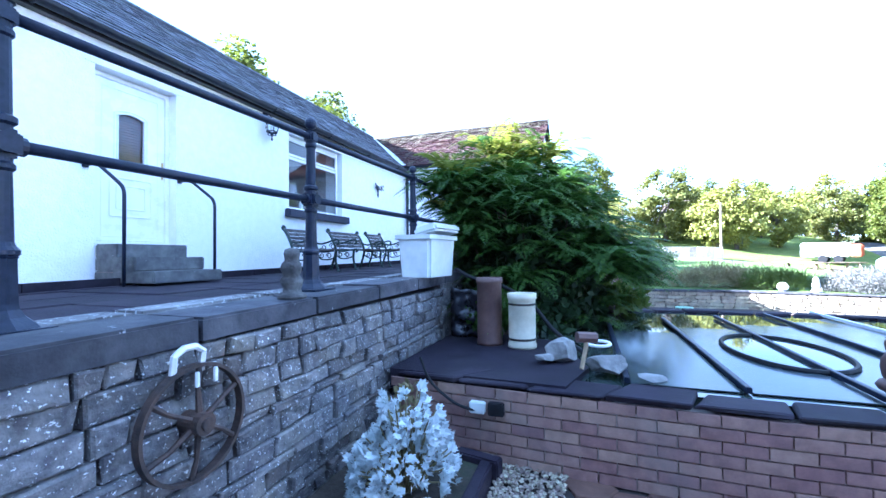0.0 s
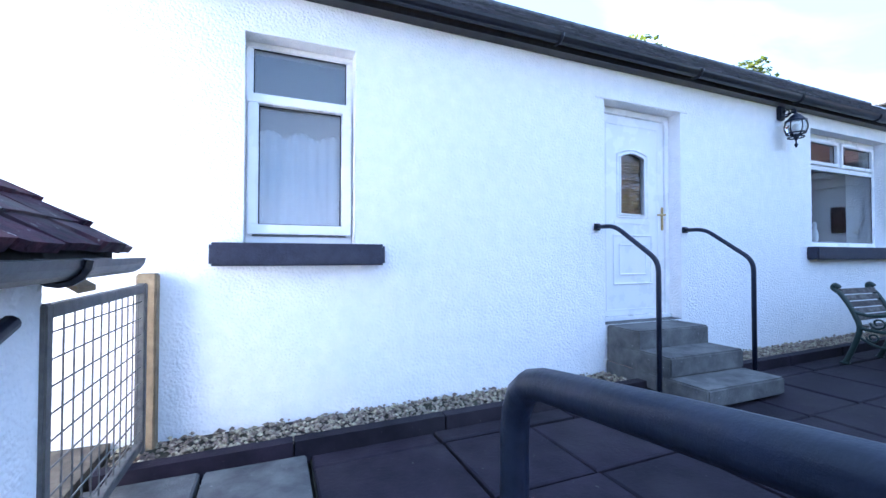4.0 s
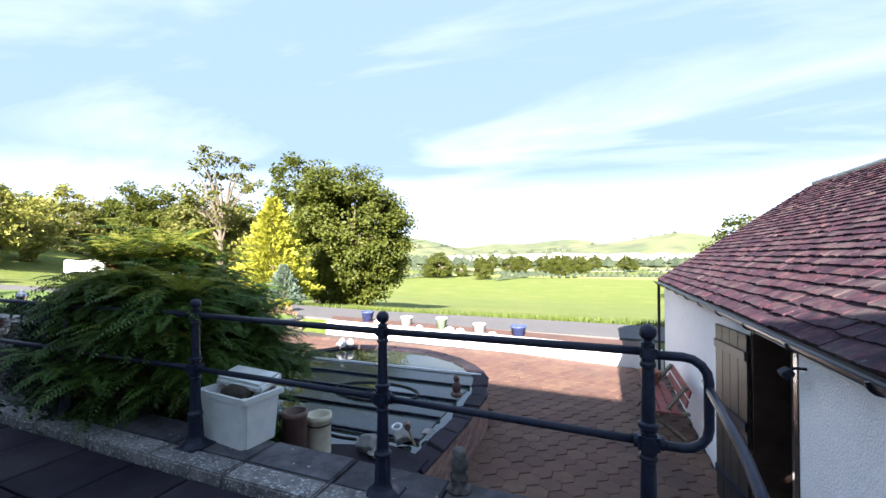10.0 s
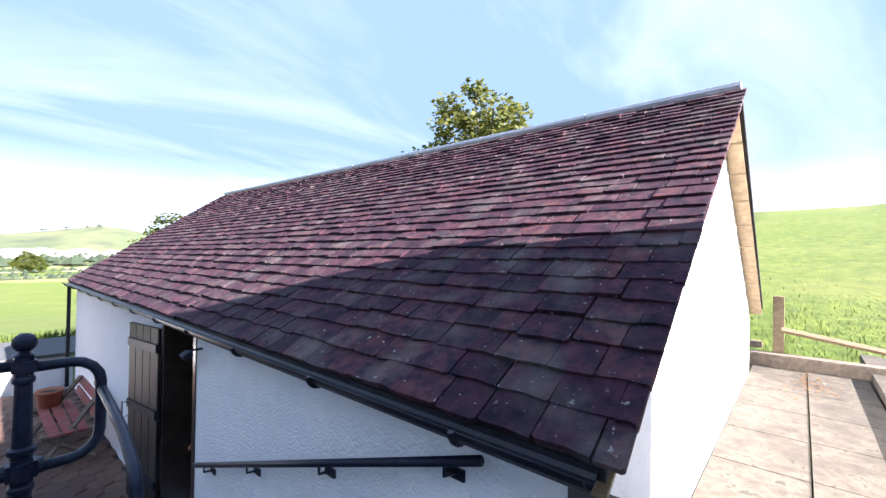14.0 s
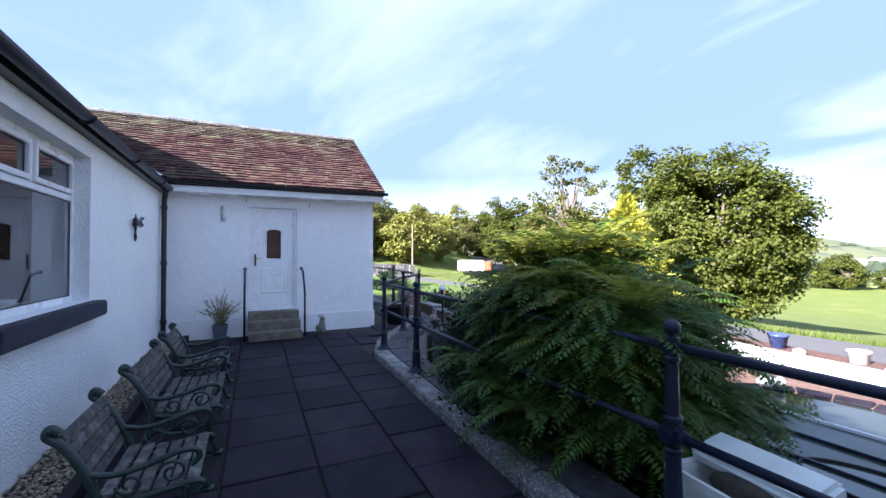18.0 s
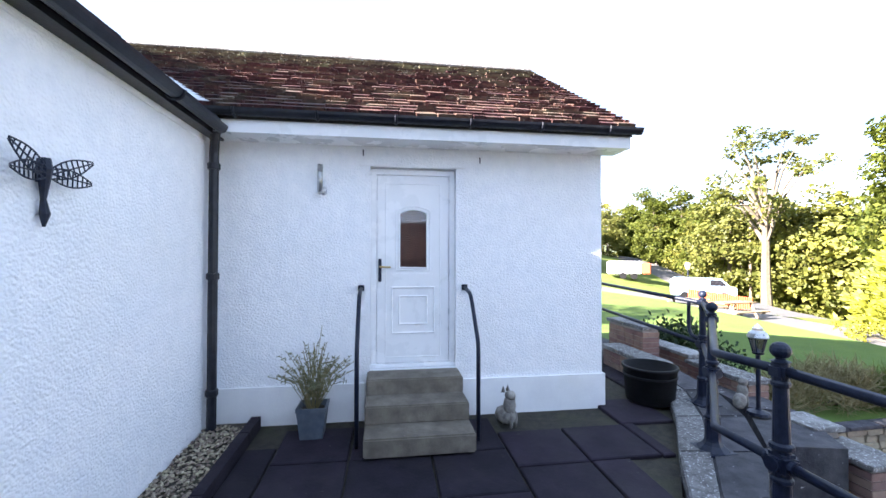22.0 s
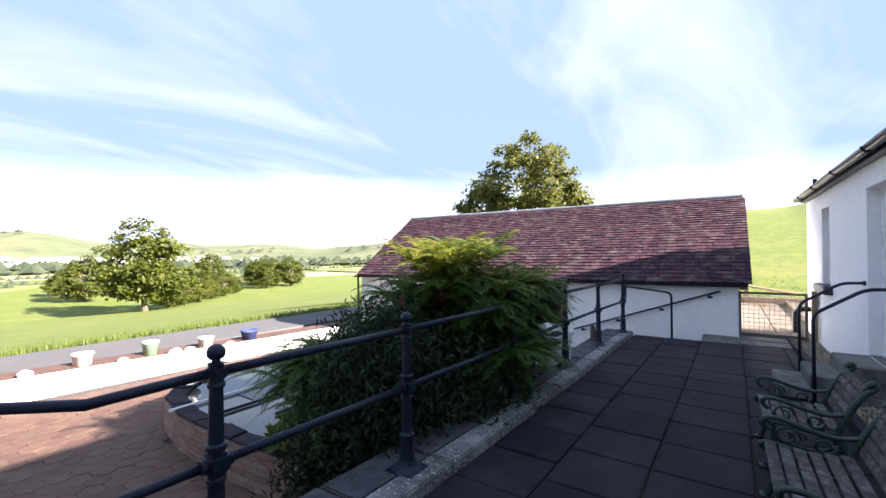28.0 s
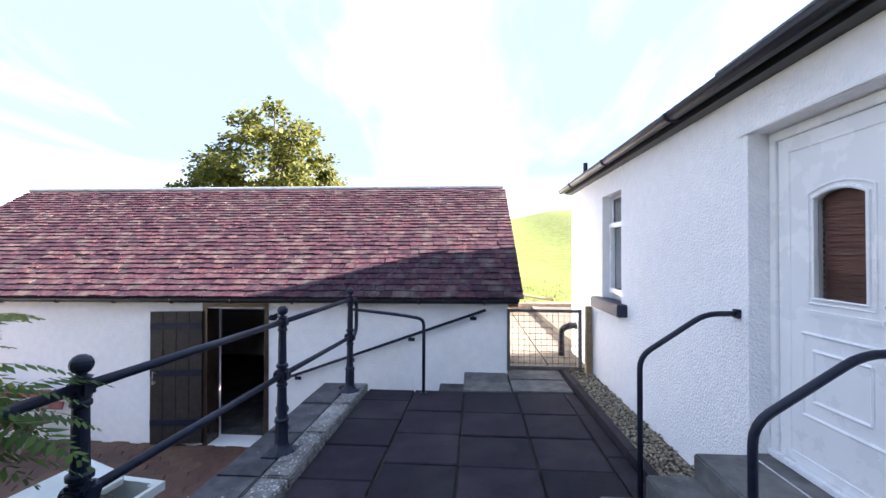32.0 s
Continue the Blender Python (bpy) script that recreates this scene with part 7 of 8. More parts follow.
for ob in list(roof_ob.children) + list(verge.children) + [wall_ob_north]:
    if ob.data.users > 1:
        ob.matrix_basis = Matrix.Translation(flare(ob.matrix_basis.translation)) @ ob.matrix_basis
    else:
        for v in ob.data.vertices:
            v.co += flare(ob.matrix_basis @ v.co)

# ---- plants ----
L_SUMAC = leaf("sumac_leaf", (0.018, 0.050, 0.011), (0.100, 0.185, 0.030), 0.45)
L_SUMACTIP = leaf("sumac_tip_leaf", (0.096, 0.152, 0.020), (0.272, 0.264, 0.040), 0.5)
L_OAK = leaf("broad_leaf", (0.036, 0.062, 0.010), (0.150, 0.165, 0.026), 0.5)
L_WOOD = leaf("woodland_leaf", (0.045, 0.070, 0.014), (0.185, 0.180, 0.040), 0.45)
L_GOLD = leaf("golden_conifer_leaf", (0.190, 0.215, 0.018), (0.440, 0.430, 0.060), 0.35)
L_BLUE = leaf("blue_conifer_leaf", (0.090, 0.135, 0.098), (0.165, 0.225, 0.165), 0.2)
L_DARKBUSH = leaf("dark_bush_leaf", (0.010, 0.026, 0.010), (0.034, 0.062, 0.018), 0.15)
L_YELLOW = leaf("yellow_shrub_leaf", (0.166, 0.178, 0.019), (0.287, 0.268, 0.038), 0.35)
L_LAVENDER = leaf("lavender_leaf", (0.085, 0.095, 0.075), (0.185, 0.172, 0.160), 0.3)
L_SILVER = leaf("silver_leaf", (0.50, 0.55, 0.56), (0.70, 0.74, 0.74), 0.25)
L_GRASS = leaf("grass_blade", (0.055, 0.092, 0.012), (0.134, 0.172, 0.037), 0.35)
L_DRY = leaf("dry_stem", (0.16, 0.13, 0.06), (0.30, 0.26, 0.13), 0.2)


def add_leaf(vs, fs, p, d, side, ln, wd, fold=0.0):
    """A pointed leaf of four corners from p along d."""
    b = len(vs)
    up = d.cross(side)
    vs += [tuple(p), tuple(p + d * ln * 0.45 + side * wd * 0.5 + up * fold), tuple(p + d * ln), tuple(p + d * ln * 0.45 - side * wd * 0.5 + up * fold)]
    fs.append((b, b + 1, b + 2, b + 3))


def rand_dir(r):
    z = r.uniform(-1, 1); a = r.uniform(0, 2 * math.pi); q = math.sqrt(1 - z * z)
    return Vector((q * math.cos(a), q * math.sin(a), z))


def tree(name, label, at, height, radius, trunk_r, mat, seed, clumps=140, per=60, leaf_size=0.35, spread=1.0, crown_base=0.2, group="", squash=1.0, open_=False):
    r = random.Random(seed)
    th = thing(name, label, "tree", at, 0, group)
    cz = height * (1 + crown_base) / 2
    rz = height * (1 - crown_base) / 2
    lump = [(rand_dir(r), r.uniform(0.12, 0.30)) for _ in range(9)]

    def shape(d):
        k = 0.78
        for ld, s in lump:
            k += s * max(0.0, d.dot(ld)) ** 6
        return k

    vs, fs, cents = [], [], []
    for _ in range(clumps):
        d = rand_dir(r)
        k = shape(d) * (r.uniform(0.35, 1.0) ** 0.4)
        c = Vector((d.x * radius * k, d.y * radius * squash * k, cz + d.z * rz * k))
        cents.append(c)
        s = spread * r.uniform(0.55, 1.2)
        for _ in range(per):
            o = rand_dir(r) * s * r.uniform(0.15, 1.0) ** 0.5
            o.z *= 0.6
            n = (rand_dir(r) + Vector((0, 0, 0.8)) + 0.6 * d).normalized()
            t = n.cross(rand_dir(r)).normalized()
            ln = leaf_size * r.uniform(0.7, 1.35)
            add_leaf(vs, fs, c + o, t, n.cross(t).normalized(), ln, ln * 0.75)
    fast_mesh("crown", vs, fs, mat, th)
    bm = bmesh.new()
    top = Vector((r.uniform(-0.1, 0.1) * radius, r.uniform(-0.1, 0.1) * radius, height * 0.72))
    tube(bm, [(0, 0, -0.3), (0.02 * radius, 0, height * 0.15), (top.x * 0.5, top.y * 0.5, height * 0.42), tuple(top)], [trunk_r * 1.25, trunk_r, trunk_r * 0.7, trunk_r * 0.25], 8)
    part("trunk", bm, M_BARK, th)
    for c in sorted(cents, key=lambda q: q.z)[:: max(1, len(cents) // (22 if open_ else 12))]:
        f = r.uniform(0.3, 0.75)
        p0 = Vector((top.x * f, top.y * f, height * 0.2 + height * 0.42 * f))
        m = p0.lerp(c, 0.5) + Vector((0, 0, 0.06 * height))
        bm = bmesh.new(); tube(bm, [tuple(p0), tuple(m), tuple(c)], [trunk_r * 0.42, trunk_r * 0.26, trunk_r * 0.08], 6); part("limb", bm, M_BARK, th)
    return th


def conifer(name, label, at, height, radius, mat, seed, tiers=26, per=46, size=0.3, group=""):
    """A cone of upswept sprays in ragged tiers."""
    r = random.Random(seed)
    th = thing(name, label, "tree", at, 0, group)
    vs, fs = [], []
    for k in range(tiers):
        f = k / tiers
        z = height * (0.02 + 0.96 * f)
        rad = radius * (1 - f) ** 0.82 + 0.03
        for j in range(max(6, int(per * (1 - 0.75 * f)))):
            a = r.uniform(0, 2 * math.pi)
            q = rad * r.uniform(0.45, 1.08) * (1 + 0.18 * math.sin(a * 3 + k))
            p = Vector((q * math.cos(a), q * math.sin(a), z + r.uniform(-0.5, 0.5) * height / tiers))
            out = Vector((math.cos(a), math.sin(a), r.uniform(0.1, 0.9))).normalized()
            for _ in range(5):
                d = (out + 0.55 * rand_dir(r)).normalized()
                sd = d.cross(rand_dir(r)).normalized()
                ln = size * r.uniform(0.6, 1.3)
                add_leaf(vs, fs, p + 0.25 * size * rand_dir(r), d, sd, ln, ln * 0.38)
    fast_mesh("crown", vs, fs, mat, th)
    bm = bmesh.new(); tube(bm, [(0, 0, -0.2), (0, 0, height * 0.95)], [radius * 0.07, 0.02], 6); part("trunk", bm, M_BARK, th)
    return th


def shrub(name, label, at, rx, ry, h, mat, seed, n=1400, size=0.09, group="", category="shrub", slim=0.55, loose=0.24):
    r = random.Random(seed)
    th = thing(name, label, category, at, 0, group)
    vs, fs = [], []
    cl = [(rand_dir(r), r.uniform(0.5, 1.0)) for _ in range(max(10, n // 40))]
    for d, q in cl:
        d.z = abs(d.z)
        c = Vector((d.x * rx * q, d.y * ry * q, h * (0.15 + 0.75 * d.z * q)))
        for _ in range(n // len(cl)):
            o = rand_dir(r) * loose * h * r.uniform(0.2, 1)
            t = (rand_dir(r) + Vector((0, 0, 0.6))).normalized()
            add_leaf(vs, fs, c + o, t, t.cross(rand_dir(r)).normalized(), size * r.uniform(0.7, 1.4), size * slim)
    fast_mesh("foliage", vs, fs, mat, th)
    bm = bmesh.new()
    for d, q in cl[:8]:
        tube(bm, [(0, 0, -0.05), (d.x * rx * q * 0.6, d.y * ry * q * 0.6, h * 0.3 * q)], [0.012 + 0.01 * h, 0.006], 5)
    part("stem", bm, M_BARK, th)
    return th


M_FRUIT = surface("sumac_fruit", (0.09, 0.010, 0.014), (0.18, 0.022, 0.028), 0.9, 40, None, bump=0.6, bump_scale=90)
# feathery sumac between terrace and pond
def sumac():
    r = random.Random(11)
    th = thing("sumac_bush", "large feathery green sumac bush spilling over the coping", "bush", (4.85, -4.55, -1.08))
    vs, fs, tv, tf = [], [], [], []
    heads = []
    for k in range(92):
        a = r.uniform(0, 2 * math.pi); q = math.sqrt(r.uniform(0.02, 1.0))
        x, y = 1.22 * q * math.cos(a), 1.15 * q * math.sin(a) + 0.1
        dome = 1 - 0.50 * q * q
        zt = 0.85 + 1.98 * dome * r.uniform(0.72, 1.0)
        heads.append((Vector((x, y, zt)), False))
        if k < 30:
            bm = bmesh.new(); tube(bm, [(x * 0.3, y * 0.3, 0.0), (x * 0.6, y * 0.6, zt * 0.5), (x * 0.9, y * 0.9, zt * 0.9)], [0.028, 0.02, 0.01], 5); part("stem", bm, M_BARK, th)
    for k in range(13):
        heads.append((Vector((r.uniform(-0.9, 0.75), r.uniform(-0.4, 0.6), r.uniform(2.62, 2.82))), True))
    for k in range(44):
        a = r.uniform(0, 2 * math.pi)
        heads.append((Vector((1.15 * math.cos(a) * r.uniform(0.8, 1.0), 1.05 * math.sin(a) * r.uniform(0.8, 1.0) + 0.05, r.uniform(0.4, 1.7))), False))
    for k in range(40):
        a = r.uniform(0, 2 * math.pi); q = math.sqrt(r.uniform(0.02, 1.0))
        heads.append((Vector((1.50 + 0.62 * q * math.cos(a), -0.40 + 0.5 * q * math.sin(a), 0.85 + 1.05 * (1 - 0.4 * q * q) * r.uniform(0.65, 1.0))), False))
    for k in range(46):
        a = r.uniform(0, 2 * math.pi); q = math.sqrt(r.uniform(0.02, 1.0))
        heads.append((Vector((-0.05 + 0.85 * q * math.cos(a), -0.95 + 0.42 * q * math.sin(a), 0.75 + 1.0 * (1 - 0.4 * q * q) * r.uniform(0.4, 1.0))), False))
    for k in range(22):
        heads.append((Vector((r.uniform(-0.6, 0.95), r.uniform(0.62, 0.95), r.uniform(1.15, 2.25))), False))
    for k in range(34):
        heads.append((Vector((r.uniform(-1.35, 0.1), r.uniform(0.45, 1.0), r.uniform(1.9, 2.62))), r.random() < 0.2))
    for k in range(30):
        heads.append((Vector((r.uniform(-1.15, 0.9), r.uniform(0.55, 0.98), r.uniform(1.35, 2.35))), r.random() < 0.12))
    heads = [(p, tip) for p, tip in heads if not (p.z < 2.3 and p.x > 0.3 and p.y > 0.15) and not (p.x > 0.95 and p.z < 1.45)]
    for hd, tip in heads:
        n = r.randint(9, 12)
        for j in range(n):
            az = 2 * math.pi * j / n + r.uniform(-0.3, 0.3)
            out = Vector((math.cos(az), math.sin(az), 0))
            ln = r.uniform(0.40, 0.64)
            rise = r.uniform(0.55, 1.1) + (0.35 if tip else 0)
            tgt = (tv, tf) if (tip and r.random() < 0.8) or (hd.z > 2.45 and r.random() < 0.35) else (vs, fs)
            prev = hd
            for i in range(21):
                u = (i + 1) / 21
                p = hd + out * ln * u + Vector((0, 0, ln * (rise * u - 0.88 * u * u)))
                d = (p - prev).normalized(); prev = p
                sd = d.cross(Vector((0, 0, 1)))
                if sd.length < 1e-3:
                    continue
                sd.normalize()
                w = 0.108 * math.sin(math.pi * (0.12 + 0.86 * u)) ** 0.7 * r.uniform(0.85, 1.15)
                for s in (-1, 1):
                    ld = (sd * s + d * 0.42 + Vector((0, 0, -0.25 + r.uniform(-0.12, 0.12)))).normalized()
                    add_leaf(tgt[0], tgt[1], p, ld, d, w, 0.026)
    fast_mesh("foliage", vs, fs, L_SUMAC, th)
    # filler leaves whose darker green puts the bush's inner shade into colour
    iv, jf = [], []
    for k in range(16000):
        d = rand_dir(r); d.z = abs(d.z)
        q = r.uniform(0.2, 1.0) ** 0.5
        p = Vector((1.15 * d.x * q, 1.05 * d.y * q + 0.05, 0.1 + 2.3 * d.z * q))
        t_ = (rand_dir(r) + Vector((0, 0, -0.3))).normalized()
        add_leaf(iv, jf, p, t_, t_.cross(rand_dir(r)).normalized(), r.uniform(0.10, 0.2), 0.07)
    fast_mesh("inner_foliage", iv, jf, L_DARKBUSH, th, "filler leaves inside the bush, coloured dark to stand in for shade")
    fast_mesh("tip_leaves", tv, tf, L_SUMACTIP, th, "yellow-green leaves at the shoot tips")
    for x, y, z in ((0.55, 0.42, 2.32), (1.05, 0.25, 2.28), (-0.35, 0.55, 2.40)):
        bm = bmesh.new(); lathe(bm, [(0.008, 0), (0.032, 0.03), (0.036, 0.07), (0.026, 0.12), (0.008, 0.16)], 9, (x, y, z))
        for v in bm.verts:
            v.co += 0.010 * noise.noise_vector(v.co * 60)
        part("fruit", bm, M_FRUIT, th, "dark red fruit cone")


sumac()
shrub("juniper", "dense dark green juniper against the coping by the railing", (6.25, -4.28, -1.05), 0.90, 0.66, 2.55, leaf("juniper_leaf", (0.007, 0.018, 0.008), (0.021, 0.042, 0.014), 0.15), 21, 70000, 0.075, slim=0.25, loose=0.13)
shrub("juniper", "dark green feathery shrub against the coping", (5.2, -3.98, -1.05), 1.15, 0.70, 2.2, L_DARKBUSH, 22, 40000, 0.10, slim=0.3, loose=0.14)
shrub("fern", "low green ferns beside the pond", (5.9, -5.7, -0.55), 0.6, 0.5, 0.45, L_GRASS, 23, 1500, 0.12)
shrub("fern", "low green ferns by the pots", (3.5, -4.4, -0.55), 0.6, 0.35, 0.5, L_SUMAC, 24, 1500, 0.10)

# silver-leaved plant in the bed
def dusty():
    r = random.Random(31)
    th = thing("silver_plant", "silver-white leafy plant in the bed", "plant", (1.10, -4.28, YZ(1.1) + 0.09))
    vs, fs = [], []
    bm = bmesh.new()
    for k in range(120):
        a = r.uniform(0, 6.28); q = r.uniform(0.05, 1) ** 0.6
        tip = Vector((0.36 * q * math.cos(a), 0.28 * q * math.sin(a), 0.62 * (1 - 0.62 * q * q) * r.uniform(0.45, 1.05)))
        tube(bm, [(0, 0, 0), tuple(tip * 0.55 + Vector((0, 0, 0.03))), tuple(tip)], [0.008, 0.006, 0.004], 5)
        for j in range(9):
            d = (Vector((math.cos(a), math.sin(a), 0.5)) + 1.0 * rand_dir(r)).normalized()
            sd = d.cross(rand_dir(r)).normalized()
            ln = r.uniform(0.04, 0.075)
            p = tip - Vector((0, 0, 0.02 * j * r.uniform(0, 1)))
            add_leaf(vs, fs, p, d, sd, ln, ln * 0.7, 0.008)
            for s in (-1, 1):
                add_leaf(vs, fs, p + d * ln * 0.45, (d + s * sd * 0.9).normalized(), sd, ln * 0.55, ln * 0.35)
    fast_mesh("foliage", vs, fs, L_SILVER, th); part("stem", bm, L_DRY, th)


dusty()
pp = flowerpot("flowerpot", "small lilac pot in the bed", (1.62, -4.05, YZ(1.6) + 0.09), 0.10, 0.16, surface("lilac_glaze", (0.35, 0.32, 0.45), (0.45, 0.42, 0.55), 0.5, 8, None, bump=0.05))
shrub("pot_plant", "variegated plant in the lilac pot", (1.62, -4.05, YZ(1.6) + 0.24), 0.13, 0.12, 0.32, L_DRY, 33, 160, 0.06, category="plant")
# dry plant in the square planter
def dry():
    r = random.Random(41)
    th = thing("dry_plant", "straggly half-dry plant in the planter", "plant", (10.42, -0.98, TZ(10.4) + 0.24))
    vs, fs = [], []
    bm = bmesh.new()
    for k in range(70):
        a = r.uniform(0, 6.28); sp_ = r.uniform(0.05, 0.42)
        h = r.uniform(0.25, 0.55) if k > 8 else r.uniform(0.48, 0.75)
        if k <= 8:
            sp_ *= 0.4
        tip = Vector((sp_ * math.cos(a), sp_ * math.sin(a), h))
        mid_ = tip * 0.5 + Vector((0, 0, 0.08))
        tube(bm, [(0.04 * math.cos(a), 0.04 * math.sin(a), 0), tuple(mid_), tuple(tip)], 0.0028, 4)
        for j in range(16):
            u = r.uniform(0.25, 1)
            p = mid_.lerp(tip, (u - 0.5) * 2) if u > 0.5 else Vector((0, 0, 0)).lerp(mid_, u * 2)
            d = (rand_dir(r) + Vector((0, 0, 0.3))).normalized()
            add_leaf(vs, fs, p, d, d.cross(rand_dir(r)).normalized(), r.uniform(0.02, 0.045), 0.014)
    fast_mesh("leaves", vs, fs, leaf("greyish_leaf", (0.10, 0.12, 0.06), (0.24, 0.23, 0.13), 0.3), th); part("stem", bm, L_DRY, th)


dry()

# ---- garden to the south-east ----
tree("sycamore", "broad full-leaved green sycamore tree beyond the garden", (18.2, -28.8, ground_z(18.2, -28.8)), 10.5, 4.7, 0.32, L_OAK, 51, 520, 150, 0.22, 1.05, -0.08)
tree("sycamore", "broad green tree behind the golden conifer", (22.6, -30.6, ground_z(22.6, -30.6)), 11.5, 4.6, 0.3, L_OAK, 52, 260, 110, 0.26, 0.95, 0.06)
conifer("golden_conifer", "bright yellow-green golden conifer", (17.1, -19.3, -0.75), 5.7, 2.15, L_GOLD, 53, 44, 90, 0.27)
conifer("blue_conifer", "small blue-grey conifer in the border", (15.1, -17.9, -0.8), 2.0, 0.95, L_BLUE, 54, 26, 90, 0.13)
shrub("lavender", "grey-mauve lavender clump over the garden wall", (11.6, -11.6, -0.75), 0.8, 0.9, 0.75, L_LAVENDER, 55, 12000, 0.07, slim=0.22)
shrub("heather", "low yellow-green heather in the border", (13.5, -15.3, -0.8), 1.6, 0.8, 0.55, L_YELLOW, 56, 2200, 0.10)
shrub("heather", "low yellow-green heather by the lane", (16.5, -16.4, -0.8), 1.8, 0.8, 0.6, L_YELLOW, 57, 2200, 0.10)
shrub("heather", "brownish heather in the border", (12.0, -14.0, -0.8), 0.9, 0.7, 0.5, leaf("brown_heather", (0.22, 0.14, 0.09), (0.36, 0.26, 0.16), 0.3), 58, 1500, 0.09)
shrub("privet", "dark green clipped shrub by the steps", (13.2, -6.9, -0.7), 1.0, 0.7, 1.45, L_DARKBUSH, 59, 5000, 0.09)
shrub("tall_grass", "dry tall grasses edging the lawn", (12.3, -8.6, -0.65), 0.5, 1.4, 0.7, L_DRY, 60, 6000, 0.24, slim=0.045)
shrub("tall_grass", "green tall grasses edging the lawn", (12.0, -10.0, -0.65), 0.4, 1.0, 0.6, L_GRASS, 61, 5000, 0.22, slim=0.05)
shrub("rowan_bush", "low shrub with dark leaves in the garden", (25.0, -9.0, -0.3), 1.2, 1.2, 1.2, L_DARKBUSH, 62, 2600, 0.12)
tree("ash_tree", "tall thin-leaved ash tree with bare limbs showing", (35.5, -32.0, ground_z(35.5, -32)), 15.5, 4.2, 0.34, L_WOOD, 63, 46, 60, 0.30, 0.95, 0.38, open_=True)
tree("field_maple", "leafy tree behind the outbuilding", (-17.0, -12.35, ground_z(-17, -12.35)), 10.6, 4.8, 0.3, L_WOOD, 64, 230, 120, 0.23, 0.85, 0.14)
# wooded bank to the east
proto = [tree("bank_tree", "green woodland tree on the bank", (52, -14, ground_z(52, -14)), 9.0, 3.6, 0.2, L_WOOD, 70, 110, 80, 0.30, 0.95, 0.05, "trees on the bank"),
         tree("bank_tree", "tall green woodland tree on the bank", (57, -6, ground_z(57, -6)), 10.5, 3.2, 0.2, L_OAK, 71, 110, 80, 0.30, 0.95, 0.06, "trees on the bank"),
         tree("bank_tree", "yellowing woodland tree on the bank", (49, -20, ground_z(49, -20)), 7.5, 3.2, 0.2, leaf("yellowing_leaf", (0.12, 0.15, 0.03), (0.30, 0.28, 0.06), 0.35), 72, 80, 60, 0.32, 0.95, 0.05, "trees on the bank")]
r = random.Random(77)
for k in range(96):
    a = radians(r.uniform(-52, 24)); d = r.uniform(44, 82)
    x, y = 6 + d * math.cos(a), -3 + d * math.sin(a)
    if a < radians(-27) and not (a > radians(-31) and d > 68) and y > -34.5 - 0.25 * (x - 45):
        continue
    # an even canopy that climbs with the bank
    far = math.hypot(x + 1.1, y + 5.3)
    s = min(1.45, max(0.55, (0.5 + far * r.uniform(0.115, 0.155) - ground_z(x, y)) / (9.0, 10.5, 7.5)[k % 3]))
    copy_thing(proto[k % 3], Matrix.Translation((x, y, ground_z(x, y) - 0.3)) @ Matrix.Rotation(r.uniform(0, 6.28), 4, "Z") @ Matrix.Scale(s, 4))
for k in range(11):
    x = 38 + k * 3.4; y = -38.5 - (x - 38) * 0.17 + r.uniform(-1.5, 1.5)
    copy_thing(proto[k % 3], Matrix.Translation((x, y, ground_z(x, y) - 0.3)) @ Matrix.Rotation(r.uniform(0, 6.28), 4, "Z") @ Matrix.Scale(r.uniform(0.5, 0.8), 4))
# spruce tips over the wing's ridge and trees behind the cottage
sp0 = conifer("spruce", "dark spruce tree behind the cottage", (46, 1.7, ground_z(46, 1.7)), 14.5 - ground_z(46, 1.7), 2.4, L_DARKBUSH, 73, 30, 40, 0.42, "spruces behind the cottage")
for x, y, top in ((46.5, 3.9, 13.7), (47, 11.0, 14.9), (45, 7.2, 13.4)):
    copy_thing(sp0, Matrix.Translation((x, y, ground_z(x, y))) @ Matrix.Scale((top - ground_z(x, y)) / (14.5 - ground_z(46, 1.7)), 4))
tree("garden_tree", "green tree rising behind the cottage roof", (17.4, 12.8, ground_z(17.4, 12.8)), 12.9, 2.6, 0.25, L_OAK, 74, 110, 70, 0.28, 0.9, 0.25, "trees behind the cottage")
tree("garden_tree", "broad green tree behind the wing roof", (24.2, 13.0, ground_z(24.2, 13.0)), 13.6, 3.4, 0.25, L_OAK, 75, 110, 70, 0.28, 0.9, 0.25, "trees behind the cottage")

# ---- meadow trees and valley ----
ft = tree("meadow_tree", "large dark round tree in the meadow", (-43, -150, ground_z(-43, -150)), 28, 13.0, 0.8, L_OAK, 81, 120, 70, 1.1, 3.2, 0.02)
r = random.Random(82)
for k in range(46):
    x, y = r.choice(((r.uniform(-150, -45), r.uniform(-270, -215)), (r.uniform(10, 90), r.uniform(-430, -330)), (r.uniform(-60, 160), r.uniform(-480, -400)), (r.uniform(60, 200), r.uniform(-320, -260))))
    s = r.uniform(0.42, 0.72)
    copy_thing(ft, Matrix.Translation((x, y, ground_z(x, y) - 1)) @ Matrix.Rotation(r.uniform(0, 6.28), 4, "Z") @ Matrix.Scale(s, 4))

for k, (q, s) in enumerate(((14, 0.50), (24, 0.42), (33, 0.46), (44, 0.36), (54, 0.44), (64, 0.34))):
    x, y = -43 - q * 0.85, -152 - q * 0.75
    copy_thing(ft, Matrix.Translation((x, y, ground_z(x, y) - 0.5)) @ Matrix.Rotation(k * 1.3, 4, "Z") @ Matrix.Scale(s, 4))

